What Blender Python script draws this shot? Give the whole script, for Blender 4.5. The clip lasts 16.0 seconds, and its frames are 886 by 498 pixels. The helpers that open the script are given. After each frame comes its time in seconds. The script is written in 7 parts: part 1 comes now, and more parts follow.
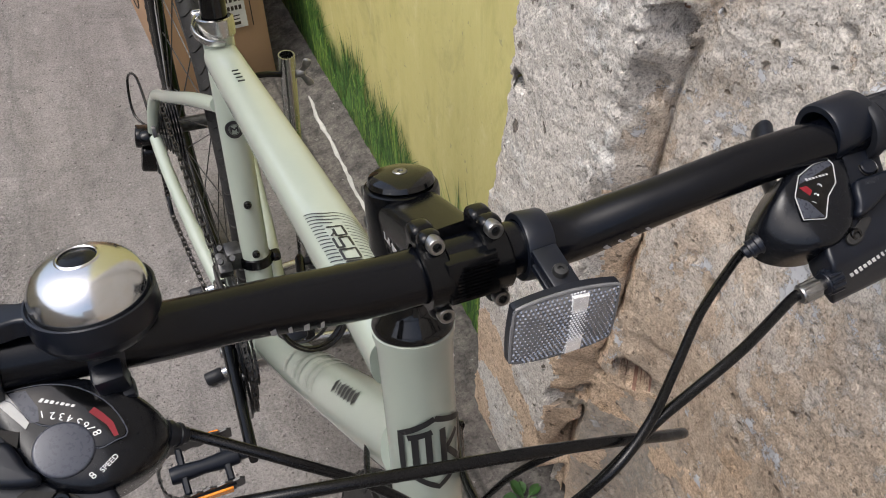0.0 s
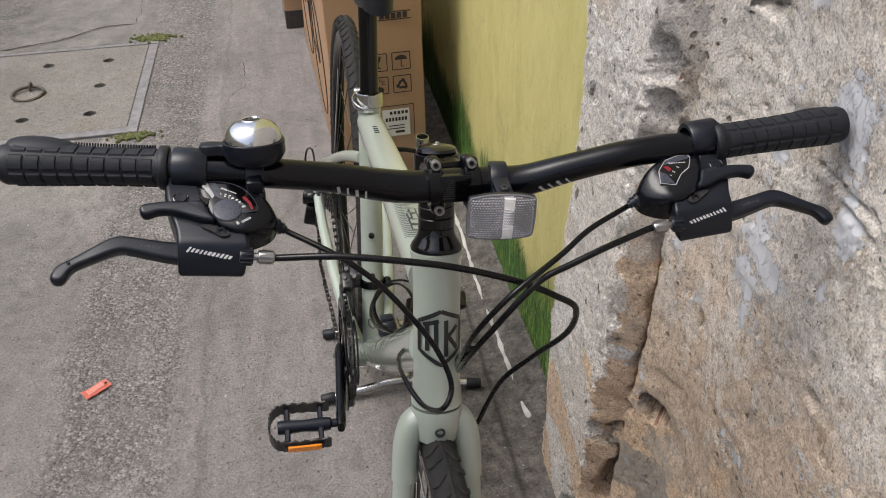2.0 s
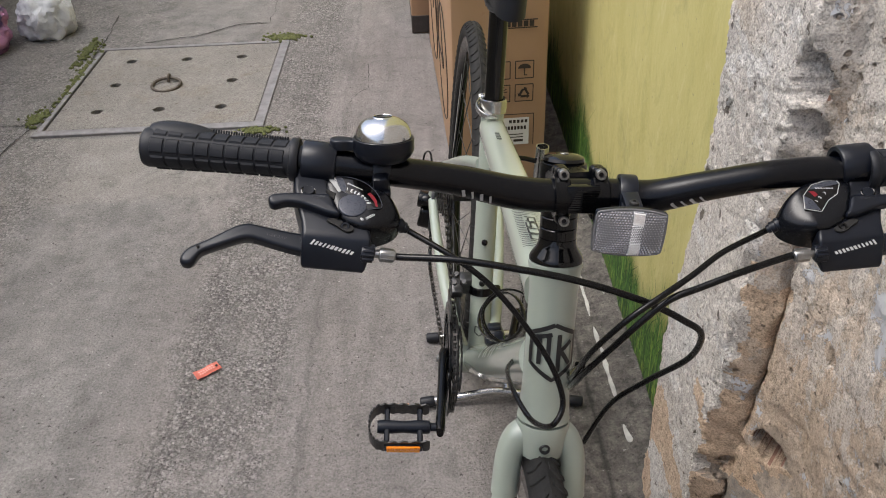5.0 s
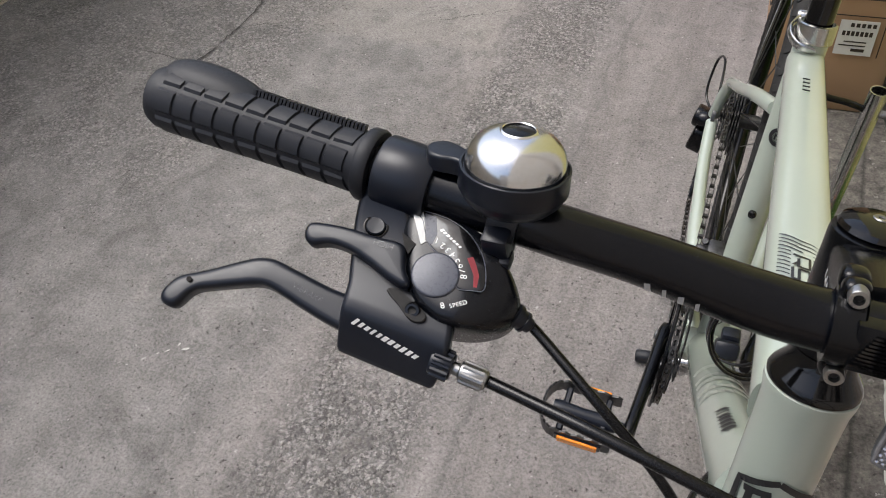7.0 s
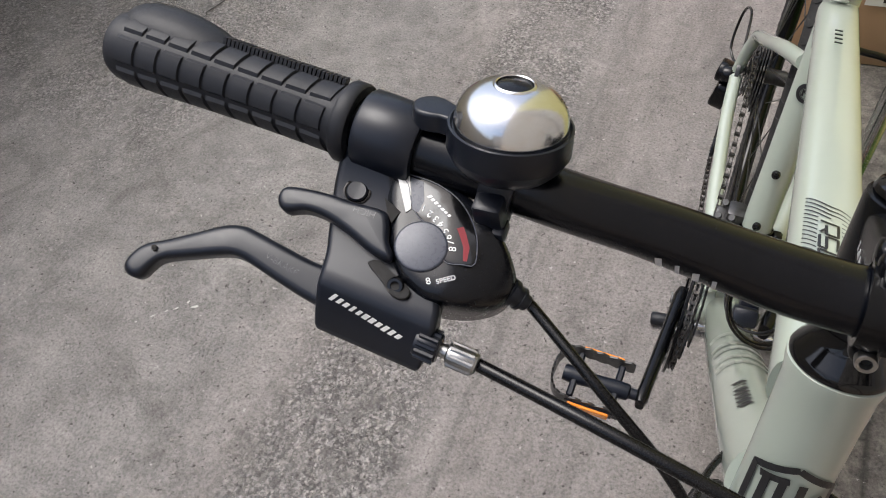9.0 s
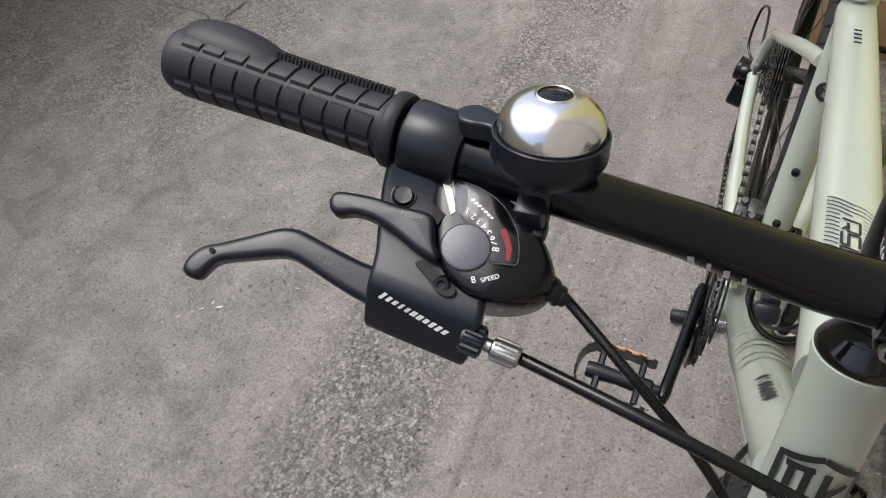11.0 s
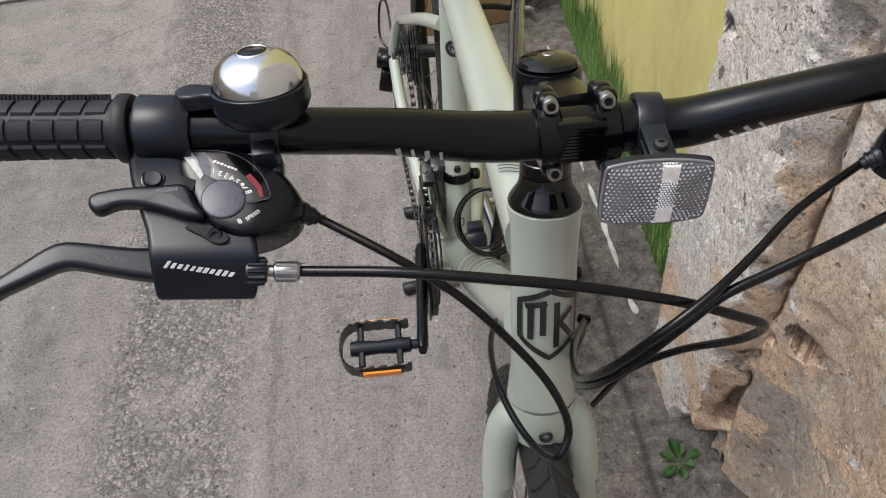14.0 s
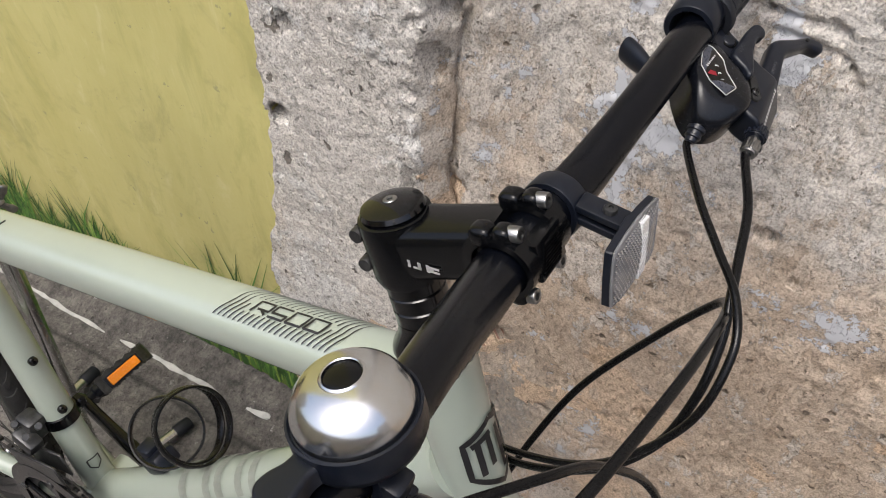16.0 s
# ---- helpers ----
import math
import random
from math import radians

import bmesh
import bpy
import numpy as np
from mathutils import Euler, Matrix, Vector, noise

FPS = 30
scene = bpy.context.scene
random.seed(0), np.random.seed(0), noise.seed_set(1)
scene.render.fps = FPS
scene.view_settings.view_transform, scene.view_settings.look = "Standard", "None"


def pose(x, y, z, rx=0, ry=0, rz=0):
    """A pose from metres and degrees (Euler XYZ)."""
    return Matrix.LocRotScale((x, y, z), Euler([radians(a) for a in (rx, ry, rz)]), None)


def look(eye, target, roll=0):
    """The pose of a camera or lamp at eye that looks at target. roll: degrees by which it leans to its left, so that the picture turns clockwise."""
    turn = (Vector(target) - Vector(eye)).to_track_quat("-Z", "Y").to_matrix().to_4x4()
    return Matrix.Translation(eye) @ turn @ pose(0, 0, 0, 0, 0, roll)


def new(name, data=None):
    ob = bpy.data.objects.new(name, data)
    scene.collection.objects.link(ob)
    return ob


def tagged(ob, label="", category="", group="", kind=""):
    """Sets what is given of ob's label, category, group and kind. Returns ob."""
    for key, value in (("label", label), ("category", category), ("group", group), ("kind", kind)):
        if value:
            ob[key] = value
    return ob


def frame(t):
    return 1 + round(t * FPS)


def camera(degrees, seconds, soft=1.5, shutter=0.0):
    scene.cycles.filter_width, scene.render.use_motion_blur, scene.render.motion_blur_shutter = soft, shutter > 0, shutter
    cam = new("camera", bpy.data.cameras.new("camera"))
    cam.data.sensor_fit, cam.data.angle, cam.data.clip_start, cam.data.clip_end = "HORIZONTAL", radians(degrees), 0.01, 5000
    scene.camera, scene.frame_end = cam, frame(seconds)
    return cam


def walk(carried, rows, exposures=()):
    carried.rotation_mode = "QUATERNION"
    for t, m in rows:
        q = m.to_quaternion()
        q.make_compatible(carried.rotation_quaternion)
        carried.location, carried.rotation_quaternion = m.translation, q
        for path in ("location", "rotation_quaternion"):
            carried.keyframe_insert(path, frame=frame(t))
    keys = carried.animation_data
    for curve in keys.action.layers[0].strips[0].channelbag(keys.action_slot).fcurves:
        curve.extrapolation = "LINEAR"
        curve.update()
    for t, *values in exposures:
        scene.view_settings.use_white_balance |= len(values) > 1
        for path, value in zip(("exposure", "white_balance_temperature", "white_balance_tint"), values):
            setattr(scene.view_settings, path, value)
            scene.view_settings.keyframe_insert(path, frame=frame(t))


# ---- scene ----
cam = camera(56.9, 16.0, 1.0)
PATH = [
    (0, (-0.106, -0.292, 1.19), (0.445, 0.953, -0.274), -0.1),
    (0.5, (-0.12, -0.42, 1.217), (0.298, 0.996, -0.133), -1.3),
    (1, (-0.123, -0.542, 1.248), (0.23, 0.977, -0.004), 0.0),
    (1.5, (-0.113, -0.582, 1.251), (0.188, 0.98, 0.039), -1.1),
    (2, (-0.099, -0.603, 1.255), (0.169, 0.983, 0.067), -1.5),
    (2.5, (-0.091, -0.616, 1.253), (0.15, 0.984, 0.079), -1.8),
    (3, (-0.08, -0.622, 1.251), (0.145, 0.985, 0.082), -1.5),
    (3.2, (-0.081, -0.628, 1.251), (0.136, 0.983, 0.085), -1.4),
    (5.3, (-0.111, -0.571, 1.244), (-0.212, 1.054, 0.082), -3.1),
    (5.5, (-0.102, -0.521, 1.234), (-0.319, 1.078, 0.053), -3.3),
    (6, (-0.071, -0.418, 1.216), (-0.531, 1.038, -0.077), -4.0),
    (6.5, (-0.064, -0.347, 1.191), (-0.655, 0.992, -0.172), -6.2),
    (7, (-0.067, -0.312, 1.178), (-0.685, 0.964, -0.233), -6.6),
    (7.5, (-0.071, -0.294, 1.164), (-0.688, 0.942, -0.281), -6.8),
    (8, (-0.07, -0.286, 1.157), (-0.687, 0.922, -0.312), -7.0),
    (8.5, (-0.069, -0.285, 1.156), (-0.692, 0.909, -0.322), -7.3),
    (9, (-0.068, -0.284, 1.157), (-0.704, 0.901, -0.324), -7.9),
    (9.5, (-0.072, -0.283, 1.158), (-0.725, 0.89, -0.326), -8.7),
    (9.7, (-0.077, -0.284, 1.16), (-0.725, 0.892, -0.321), -8.7),
    (12, (-0.069, -0.304, 1.174), (-0.759, 0.858, -0.3), -10.4),
    (12.5, (-0.068, -0.3, 1.174), (-0.747, 0.873, -0.297), -11.4),
    (13, (-0.059, -0.3, 1.174), (-0.668, 0.906, -0.301), -11.3),
    (13.5, (-0.057, -0.317, 1.174), (-0.413, 0.956, -0.326), -9.9),
    (14, (-0.074, -0.382, 1.188), (-0.075, 0.959, -0.296), -8.1),
    (14.5, (-0.111, -0.415, 1.192), (0.157, 0.939, -0.256), -5.7),
    (14.8, (-0.128, -0.375, 1.183), (0.299, 0.986, -0.219), -5.5),
    (15, (-0.141, -0.323, 1.185), (0.399, 0.999, -0.215), -5.2),
    (15.2, (-0.145, -0.281, 1.178), (0.517, 0.968, -0.237), -4.4),
    (15.3, (-0.149, -0.262, 1.174), (0.58, 0.942, -0.247), -3.4),
    (15.5, (-0.158, -0.238, 1.171), (0.697, 0.862, -0.264), -0.7),
    (16, (-0.244, -0.179, 1.188), (0.946, 0.549, -0.246), -0.7),
]
# the camera's own exposure and white balance drift a little
DRIFT = [(0, 0.86, 6370, 10), (0.5, 0.95, 6370, 10), (1.5, 0.83, 6380, 10), (3, 0.75, 6420, 10), (5.5, 0.79, 6350, 10), (7, 0.91, 6300, 10), (9, 0.98, 6330, 10), (12.5, 0.96, 6370, 10), (13.5, 0.92, 6340, 10), (14.5, 0.90, 6330, 10), (15.3, 0.90, 6400, 10), (16, 0.86, 6430, 10)]
walk(cam, [(t, look(eye, target, roll)) for t, eye, target, roll in PATH], DRIFT)

# ---- world and light: overcast sky over a narrow alley ----
world = bpy.data.worlds.new("world")
scene.world = world
world.use_nodes = True
wn = world.node_tree
sky = wn.nodes.new("ShaderNodeTexSky")
sky.sky_type, sky.sun_disc = "NISHITA", False
sky.sun_elevation, sky.sun_rotation = radians(66), radians(272)
sky.air_density, sky.dust_density = 1.0, 6.0
cloud = wn.nodes.new("ShaderNodeHueSaturation")
cloud.inputs["Saturation"].default_value = 0.85
wn.links.new(sky.outputs[0], cloud.inputs["Color"])
wn.links.new(cloud.outputs[0], wn.nodes["Background"].inputs[0])
wn.nodes["Background"].inputs[1].default_value = 0.15
sun = new("sun", bpy.data.lights.new("sun", "SUN"))
sun.data.energy, sun.data.angle, sun.data.color = 0.86, radians(32), (0.93, 0.975, 1.0)
sun.matrix_world = look((-2.05, 0.1, 4.6), (0, 0, 0))


# ---- materials ----
def ramp(nt, src, stops):
    r = nt.nodes.new("ShaderNodeValToRGB")
    while len(r.color_ramp.elements) < len(stops):
        r.color_ramp.elements.new(0.5)
    for e, (p, c) in zip(r.color_ramp.elements, stops):
        e.position, e.color = p, (c if isinstance(c, tuple) else (c, c, c)) + (1,)
    nt.links.new(src, r.inputs[0])
    return r.outputs[0]


def noise_tex(nt, scale, detail=4, rough=0.55, dist=0.0, vec=None):
    n = nt.nodes.new("ShaderNodeTexNoise")
    n.inputs["Scale"].default_value, n.inputs["Detail"].default_value = scale, detail
    n.inputs["Roughness"].default_value, n.inputs["Distortion"].default_value = rough, dist
    if vec is None:
        vec = coords(nt)
    nt.links.new(vec, n.inputs["Vector"])
    return n.outputs["Fac"]


def coords(nt):
    c = nt.nodes.get("Texture Coordinate") or nt.nodes.new("ShaderNodeTexCoord")
    return c.outputs["Object"]


def mix(nt, fac, a, b, kind="MIX"):
    m = nt.nodes.new("ShaderNodeMix")
    m.data_type, m.blend_type = "RGBA", kind
    for k, v in ((0, fac), (6, a), (7, b)):
        if isinstance(v, (int, float)):
            m.inputs[k].default_value = v if k == 0 else (v, v, v, 1)
        elif isinstance(v, tuple):
            m.inputs[k].default_value = v + (1,)
        else:
            nt.links.new(v, m.inputs[k])
    return m.outputs[2]


def math_node(nt, op, a, b=0.0):
    m = nt.nodes.new("ShaderNodeMath")
    m.operation = op
    for k, v in ((0, a), (1, b)):
        if isinstance(v, (int, float)):
            m.inputs[k].default_value = v
        else:
            nt.links.new(v, m.inputs[k])
    return m.outputs[0]


def bump(nt, height, strength, dist, below=None):
    b = nt.nodes.new("ShaderNodeBump")
    b.inputs["Strength"].default_value, b.inputs["Distance"].default_value = strength, dist
    nt.links.new(height, b.inputs["Height"])
    if below is not None:
        nt.links.new(below, b.inputs["Normal"])
    return b.outputs[0]


def shader(name):
    m = bpy.data.materials.new(name)
    m.use_nodes = True
    return m, m.node_tree, m.node_tree.nodes["Principled BSDF"]


def plain(name, col, rough=0.5, metal=0.0, vary=0.12, scale=60.0, relief=0.0, relief_scale=900.0, coat=0.0, dust=0.0, spec=0.5, wear=1.0):
    """A material with two scales of variation, gloss wear and fine relief."""
    m, nt, p = shader(name)
    big = noise_tex(nt, scale, 5, 0.6)
    fine = noise_tex(nt, scale * 12, 3, 0.6)
    lo, hi = tuple(c * (1 - vary) for c in col), tuple(min(1, c * (1 + vary)) for c in col)
    c = mix(nt, ramp(nt, big, ((0.3, 0.0), (0.7, 1.0))), lo, hi)
    if dust:
        speck = ramp(nt, noise_tex(nt, 420, 2, 0.5), ((0.66, 0.0), (0.74, 1.0)))
        c = mix(nt, math_node(nt, "MULTIPLY", speck, dust), c, (0.30, 0.28, 0.25))
    nt.links.new(c, p.inputs["Base Color"])
    r = ramp(nt, fine, ((0.3, max(0.02, rough - 0.07 * wear)), (0.75, min(1, rough + 0.09 * wear))))
    nt.links.new(r, p.inputs["Roughness"])
    p.inputs["Metallic"].default_value = metal
    p.inputs["Specular IOR Level"].default_value = spec
    p.inputs["Coat Weight"].default_value, p.inputs["Coat Roughness"].default_value = coat, 0.08
    if relief:
        nt.links.new(bump(nt, noise_tex(nt, relief_scale, 3, 0.6), 0.6, relief), p.inputs["Normal"])
    return m


PAINT = plain("sage_paint", (0.288, 0.326, 0.276), 0.30, vary=0.025, scale=14, coat=1.0, wear=0.15)
ALLOY = plain("black_alloy", (0.0012, 0.0016, 0.0030), 0.22, vary=0.10, dust=0.0, spec=0.30, wear=0.7)
SATIN = plain("satin_black", (0.0016, 0.0018, 0.0023), 0.22, vary=0.2, dust=0.0, spec=0.27, wear=0.6)
GLOSS = plain("gloss_black", (0.0020, 0.0020, 0.0022), 0.10, vary=0.2, dust=0.03, spec=0.45)
PLASTIC = plain("shifter_plastic", (0.0050, 0.0066, 0.0112), 0.33, vary=0.15, relief=3e-06, relief_scale=1600, dust=0.0, spec=0.33, wear=0.7)
PODBLACK = plain("pod_black", (0.0030, 0.0036, 0.0054), 0.24, vary=0.15, dust=0.0, spec=0.32, wear=0.6)
RUBBER = plain("grip_rubber", (0.0100, 0.0110, 0.0140), 0.50, vary=0.2, relief=0.00003, dust=0.0, spec=0.28)
HOSE = plain("cable_housing", (0.0026, 0.0026, 0.0029), 0.25, vary=0.25, scale=150, spec=0.26)
TYRE = plain("tyre_rubber", (0.016, 0.0155, 0.015), 0.75, vary=0.3, relief=0.0002, relief_scale=400, spec=0.25)
STEEL = plain("bolt_steel", (0.30, 0.297, 0.29), 0.33, 1.0, vary=0.15, scale=200)
CHROME = plain("bell_chrome", (0.64, 0.64, 0.635), 0.19, 1.0, vary=0.03, wear=0.4)
SILVER = plain("stand_chrome", (0.46, 0.46, 0.45), 0.22, 1.0, vary=0.12)
DARK = plain("dark_steel", (0.05, 0.05, 0.05), 0.40, 0.7, vary=0.4, scale=120, relief=0.0001)
CHAIN = plain("chain_steel", (0.09, 0.085, 0.08), 0.38, 0.9, vary=0.4, scale=200)
PRINT = plain("black_print", (0.010, 0.010, 0.011), 0.4)
GREYPRINT = plain("grey_print", (0.185, 0.20, 0.172), 0.35)
WHITE = plain("white_print", (0.62, 0.62, 0.61), 0.5)
SILVERPRINT = plain("silver_print", (0.45, 0.45, 0.45), 0.35, 0.3)
RED = plain("red_print", (0.16, 0.012, 0.018), 0.4, spec=0.15)
DIAL = plain("dial_silver", (0.040, 0.044, 0.058), 0.30, 0.1, vary=0.05, spec=0.4)
# pale grey of a window rim, and of the painted glint in the gear window
PALEGREY = plain("pale_rim_and_glint", (0.36, 0.36, 0.35), 0.2, vary=0.15, scale=90, spec=0.6)
# paler grey that paints the highlights on the levers' moulded letters
EMBOSS = plain("emboss_highlight", (0.045, 0.047, 0.053), 0.25)
ORANGE = plain("orange_reflector", (0.85, 0.26, 0.01), 0.25, vary=0.06, coat=0.5, relief=0.0003, relief_scale=500)


def field(nt, axis):
    """One of the object's own coordinates."""
    s = nt.nodes.get("axes")
    if s is None:
        s = nt.nodes.new("ShaderNodeSeparateXYZ")
        s.name = "axes"
        nt.links.new(coords(nt), s.inputs[0])
    return s.outputs[axis]


def blob(nt, a, b, ca, cb, ra, rb, wobble=None, amount=0.0):
    """1 inside an oval about (ca, cb) in the fields a and b, falling to 0 at its rim, which a noise may fray."""
    u = math_node(nt, "MULTIPLY", math_node(nt, "SUBTRACT", a, ca), 1 / ra)
    v = math_node(nt, "MULTIPLY", math_node(nt, "SUBTRACT", b, cb), 1 / rb)
    d = math_node(nt, "SQRT", math_node(nt, "ADD", math_node(nt, "MULTIPLY", u, u), math_node(nt, "MULTIPLY", v, v)))
    if wobble is not None:
        d = math_node(nt, "ADD", d, math_node(nt, "MULTIPLY", math_node(nt, "SUBTRACT", wobble, 0.5), amount))
    return ramp(nt, d, ((0.35, 1.0), (1.0, 0.0)))


def stretched(nt, scale, detail, rough, by, dist=0.0):
    """Noise drawn out along an axis."""
    mp = nt.nodes.new("ShaderNodeMapping")
    mp.inputs["Scale"].default_value = by
    nt.links.new(coords(nt), mp.inputs[0])
    return noise_tex(nt, scale, detail, rough, dist, mp.outputs[0])


def cells(nt, scale):
    """Grains: a random tone for each, and the distance from its middle."""
    v = nt.nodes.new("ShaderNodeTexVoronoi")
    v.inputs["Scale"].default_value = scale
    warp = nt.nodes.new("ShaderNodeMix")
    warp.data_type = "VECTOR"
    warp.inputs[0].default_value = 0.012
    n = nt.nodes.new("ShaderNodeTexNoise")
    n.inputs["Scale"].default_value, n.inputs["Detail"].default_value = scale * 0.6, 3
    nt.links.new(coords(nt), n.inputs["Vector"])
    nt.links.new(coords(nt), warp.inputs[4])
    nt.links.new(n.outputs["Color"], warp.inputs[5])
    nt.links.new(warp.outputs[1], v.inputs["Vector"])
    s = nt.nodes.new("ShaderNodeSeparateXYZ")
    nt.links.new(v.outputs["Color"], s.inputs[0])
    return s.outputs[0], v.outputs["Distance"]


def make_ground():
    m, nt, p = shader("worn_concrete")
    x, y = field(nt, 0), field(nt, 1)
    big = noise_tex(nt, 1.9, 6, 0.62, 0.5)
    mid = noise_tex(nt, 9, 7, 0.68)
    blot = noise_tex(nt, 34, 6, 0.72)
    fine = noise_tex(nt, 190, 4, 0.72)
    drag = stretched(nt, 1.0, 6, 0.66, (14, 2.2, 1), 0.6)
    wav = math_node(nt, "ADD", x, math_node(nt, "MULTIPLY", math_node(nt, "SUBTRACT", mid, 0.5), 0.10))
    u = math_node(nt, "ADD", wav, 1.0)
    # trowelled concrete with drag marks along the alley
    base = mix(nt, ramp(nt, big, ((0.34, 0.0), (0.66, 1.0))), (0.166, 0.156, 0.150), (0.226, 0.211, 0.203))
    base = mix(nt, 0.85, base, ramp(nt, drag, ((0.32, 0.78), (0.50, 1.0), (0.68, 1.20))), "MULTIPLY")
    base = mix(nt, 0.7, base, ramp(nt, blot, ((0.34, 0.74), (0.50, 1.0), (0.66, 1.18))), "MULTIPLY")
    # the far side has a stronger mottling of dark and pale grey
    left = ramp(nt, math_node(nt, "MULTIPLY", wav, -0.5), ((0.36, 0.0), (0.44, 1.0)))
    base = mix(nt, math_node(nt, "MULTIPLY", left, 0.80), base, mix(nt, ramp(nt, mid, ((0.36, 0.0), (0.64, 1.0))), (0.140, 0.136, 0.132), (0.245, 0.236, 0.228)))
    # a recast slab of paler concrete before the drain cover
    slab_u = math_node(nt, "MULTIPLY", ramp(nt, math_node(nt, "ADD", wav, 2.0), ((0.515, 0.0), (0.53, 1.0))), ramp(nt, u, ((0.26, 1.0), (0.275, 0.0))))
    vv = math_node(nt, "SUBTRACT", math_node(nt, "ADD", y, math_node(nt, "MULTIPLY", math_node(nt, "SUBTRACT", mid, 0.5), 0.08)), 1.0)
    slab_v = math_node(nt, "MULTIPLY", ramp(nt, vv, ((0.46, 0.0), (0.49, 1.0))), ramp(nt, vv, ((0.875, 1.0), (0.89, 0.0))))
    recast = math_node(nt, "MULTIPLY", slab_u, slab_v)
    base = mix(nt, math_node(nt, "MULTIPLY", recast, 0.5), base, (0.275, 0.258, 0.240))
    # exposed pebbles: a strip along the alley, the far side, and worn spots
    tone, rim = cells(nt, 125)
    tone2, rim2 = cells(nt, 260)
    strip = math_node(nt, "MULTIPLY", ramp(nt, u, ((0.27, 0.0), (0.33, 1.0))), ramp(nt, u, ((0.52, 1.0), (0.57, 0.0))))
    far = math_node(nt, "MULTIPLY", ramp(nt, math_node(nt, "MULTIPLY", wav, -0.5), ((0.60, 0.0), (0.66, 0.85))), ramp(nt, y, ((0.55, 0.15), (0.9, 1.0))))
    zone = math_node(nt, "MAXIMUM", strip, far)
    worn = ramp(nt, noise_tex(nt, 6.5, 5, 0.7, 0.5), ((0.36, 0.45), (0.54, 1.0)))
    fac = math_node(nt, "MULTIPLY", zone, worn)
    fac = math_node(nt, "MAXIMUM", fac, ramp(nt, noise_tex(nt, 12, 5, 0.72, 0.4), ((0.60, 0.0), (0.68, 0.5))))
    stones = mix(nt, ramp(nt, tone, ((0.05, 0.0), (0.62, 0.55), (1.0, 1.0))), (0.105, 0.101, 0.099), (0.400, 0.382, 0.366))
    stones = mix(nt, ramp(nt, tone2, ((0.70, 0.0), (0.74, 0.75))), stones, (0.060, 0.059, 0.060))
    stones = mix(nt, ramp(nt, tone2, ((0.10, 0.7), (0.14, 0.0))), stones, (0.36, 0.345, 0.33))
    stones = mix(nt, 1.0, stones, ramp(nt, rim, ((0.30, 1.05), (0.66, 0.62))), "MULTIPLY")
    col = mix(nt, math_node(nt, "MULTIPLY", fac, 0.66), base, stones)
    # the joint between strip and footway
    seam = math_node(nt, "MULTIPLY", ramp(nt, u, ((0.590, 0.0), (0.596, 1.0))), ramp(nt, u, ((0.600, 1.0), (0.608, 0.0))))
    col = mix(nt, math_node(nt, "MULTIPLY", seam, math_node(nt, "MULTIPLY", ramp(nt, blot, ((0.40, 0.0), (0.55, 0.7))), ramp(nt, y, ((0.2, 1.0), (1.0, 0.9))))), col, (0.105, 0.100, 0.096))
    # the footway's own tone, lowered a little for shade of wall and bicycle
    footway = ramp(nt, u, ((0.600, 0.0), (0.625, 0.45)))
    col = mix(nt, footway, col, mix(nt, ramp(nt, drag, ((0.35, 0.0), (0.65, 1.0))), (0.165, 0.151, 0.143), (0.222, 0.205, 0.195)))
    # smudges and pale scuffs
    smudge = noise_tex(nt, 7, 6, 0.66, 1.1)
    col = mix(nt, ramp(nt, smudge, ((0.53, 0.0), (0.68, 0.55))), col, (0.105, 0.100, 0.096))
    col = mix(nt, ramp(nt, smudge, ((0.30, 0.45), (0.42, 0.0))), col, (0.310, 0.293, 0.280))
    # the gutter by the wall is blotched darker and browner
    gut = ramp(nt, math_node(nt, "ADD", x, math_node(nt, "MULTIPLY", math_node(nt, "SUBTRACT", mid, 0.5), 0.16)), ((0.06, 0.0), (0.12, 0.9)))
    col = mix(nt, gut, col, mix(nt, ramp(nt, blot, ((0.36, 0.0), (0.66, 1.0))), (0.052, 0.049, 0.045), (0.185, 0.168, 0.150)))
    kerb = math_node(nt, "MULTIPLY", ramp(nt, math_node(nt, "ADD", x, math_node(nt, "MULTIPLY", math_node(nt, "SUBTRACT", mid, 0.5), 0.02)), ((0.186, 0.0), (0.190, 1.0))), ramp(nt, x, ((0.193, 1.0), (0.200, 0.0))))
    col = mix(nt, math_node(nt, "MULTIPLY", kerb, 0.8), col, (0.035, 0.033, 0.031))
    grain = ramp(nt, fine, ((0.34, 0.50), (0.50, 1.0), (0.66, 1.40)))
    col = mix(nt, 0.62, col, grain, "MULTIPLY")
    light = ramp(nt, noise_tex(nt, 80, 4, 0.65), ((0.66, 0.0), (0.70, 0.75)))
    col = mix(nt, light, col, (0.40, 0.385, 0.37))
    dark = ramp(nt, noise_tex(nt, 100, 3, 0.6), ((0.650, 0.0), (0.69, 0.75)))
    col = mix(nt, dark, col, (0.040, 0.034, 0.033))
    nt.links.new(col, p.inputs["Base Color"])
    p.inputs["Roughness"].default_value = 0.88
    p.inputs["Specular IOR Level"].default_value = 0.3
    h = math_node(nt, "ADD", math_node(nt, "MULTIPLY", fine, 0.8), math_node(nt, "MULTIPLY", math_node(nt, "MULTIPLY", fac, rim), -1.2))
    h = math_node(nt, "SUBTRACT", h, math_node(nt, "MULTIPLY", dark, 0.8))
    b1 = bump(nt, blot, 0.7, 0.007, bump(nt, mid, 0.5, 0.012))
    nt.links.new(bump(nt, h, 1.0, 0.006, b1), p.inputs["Normal"])
    return m


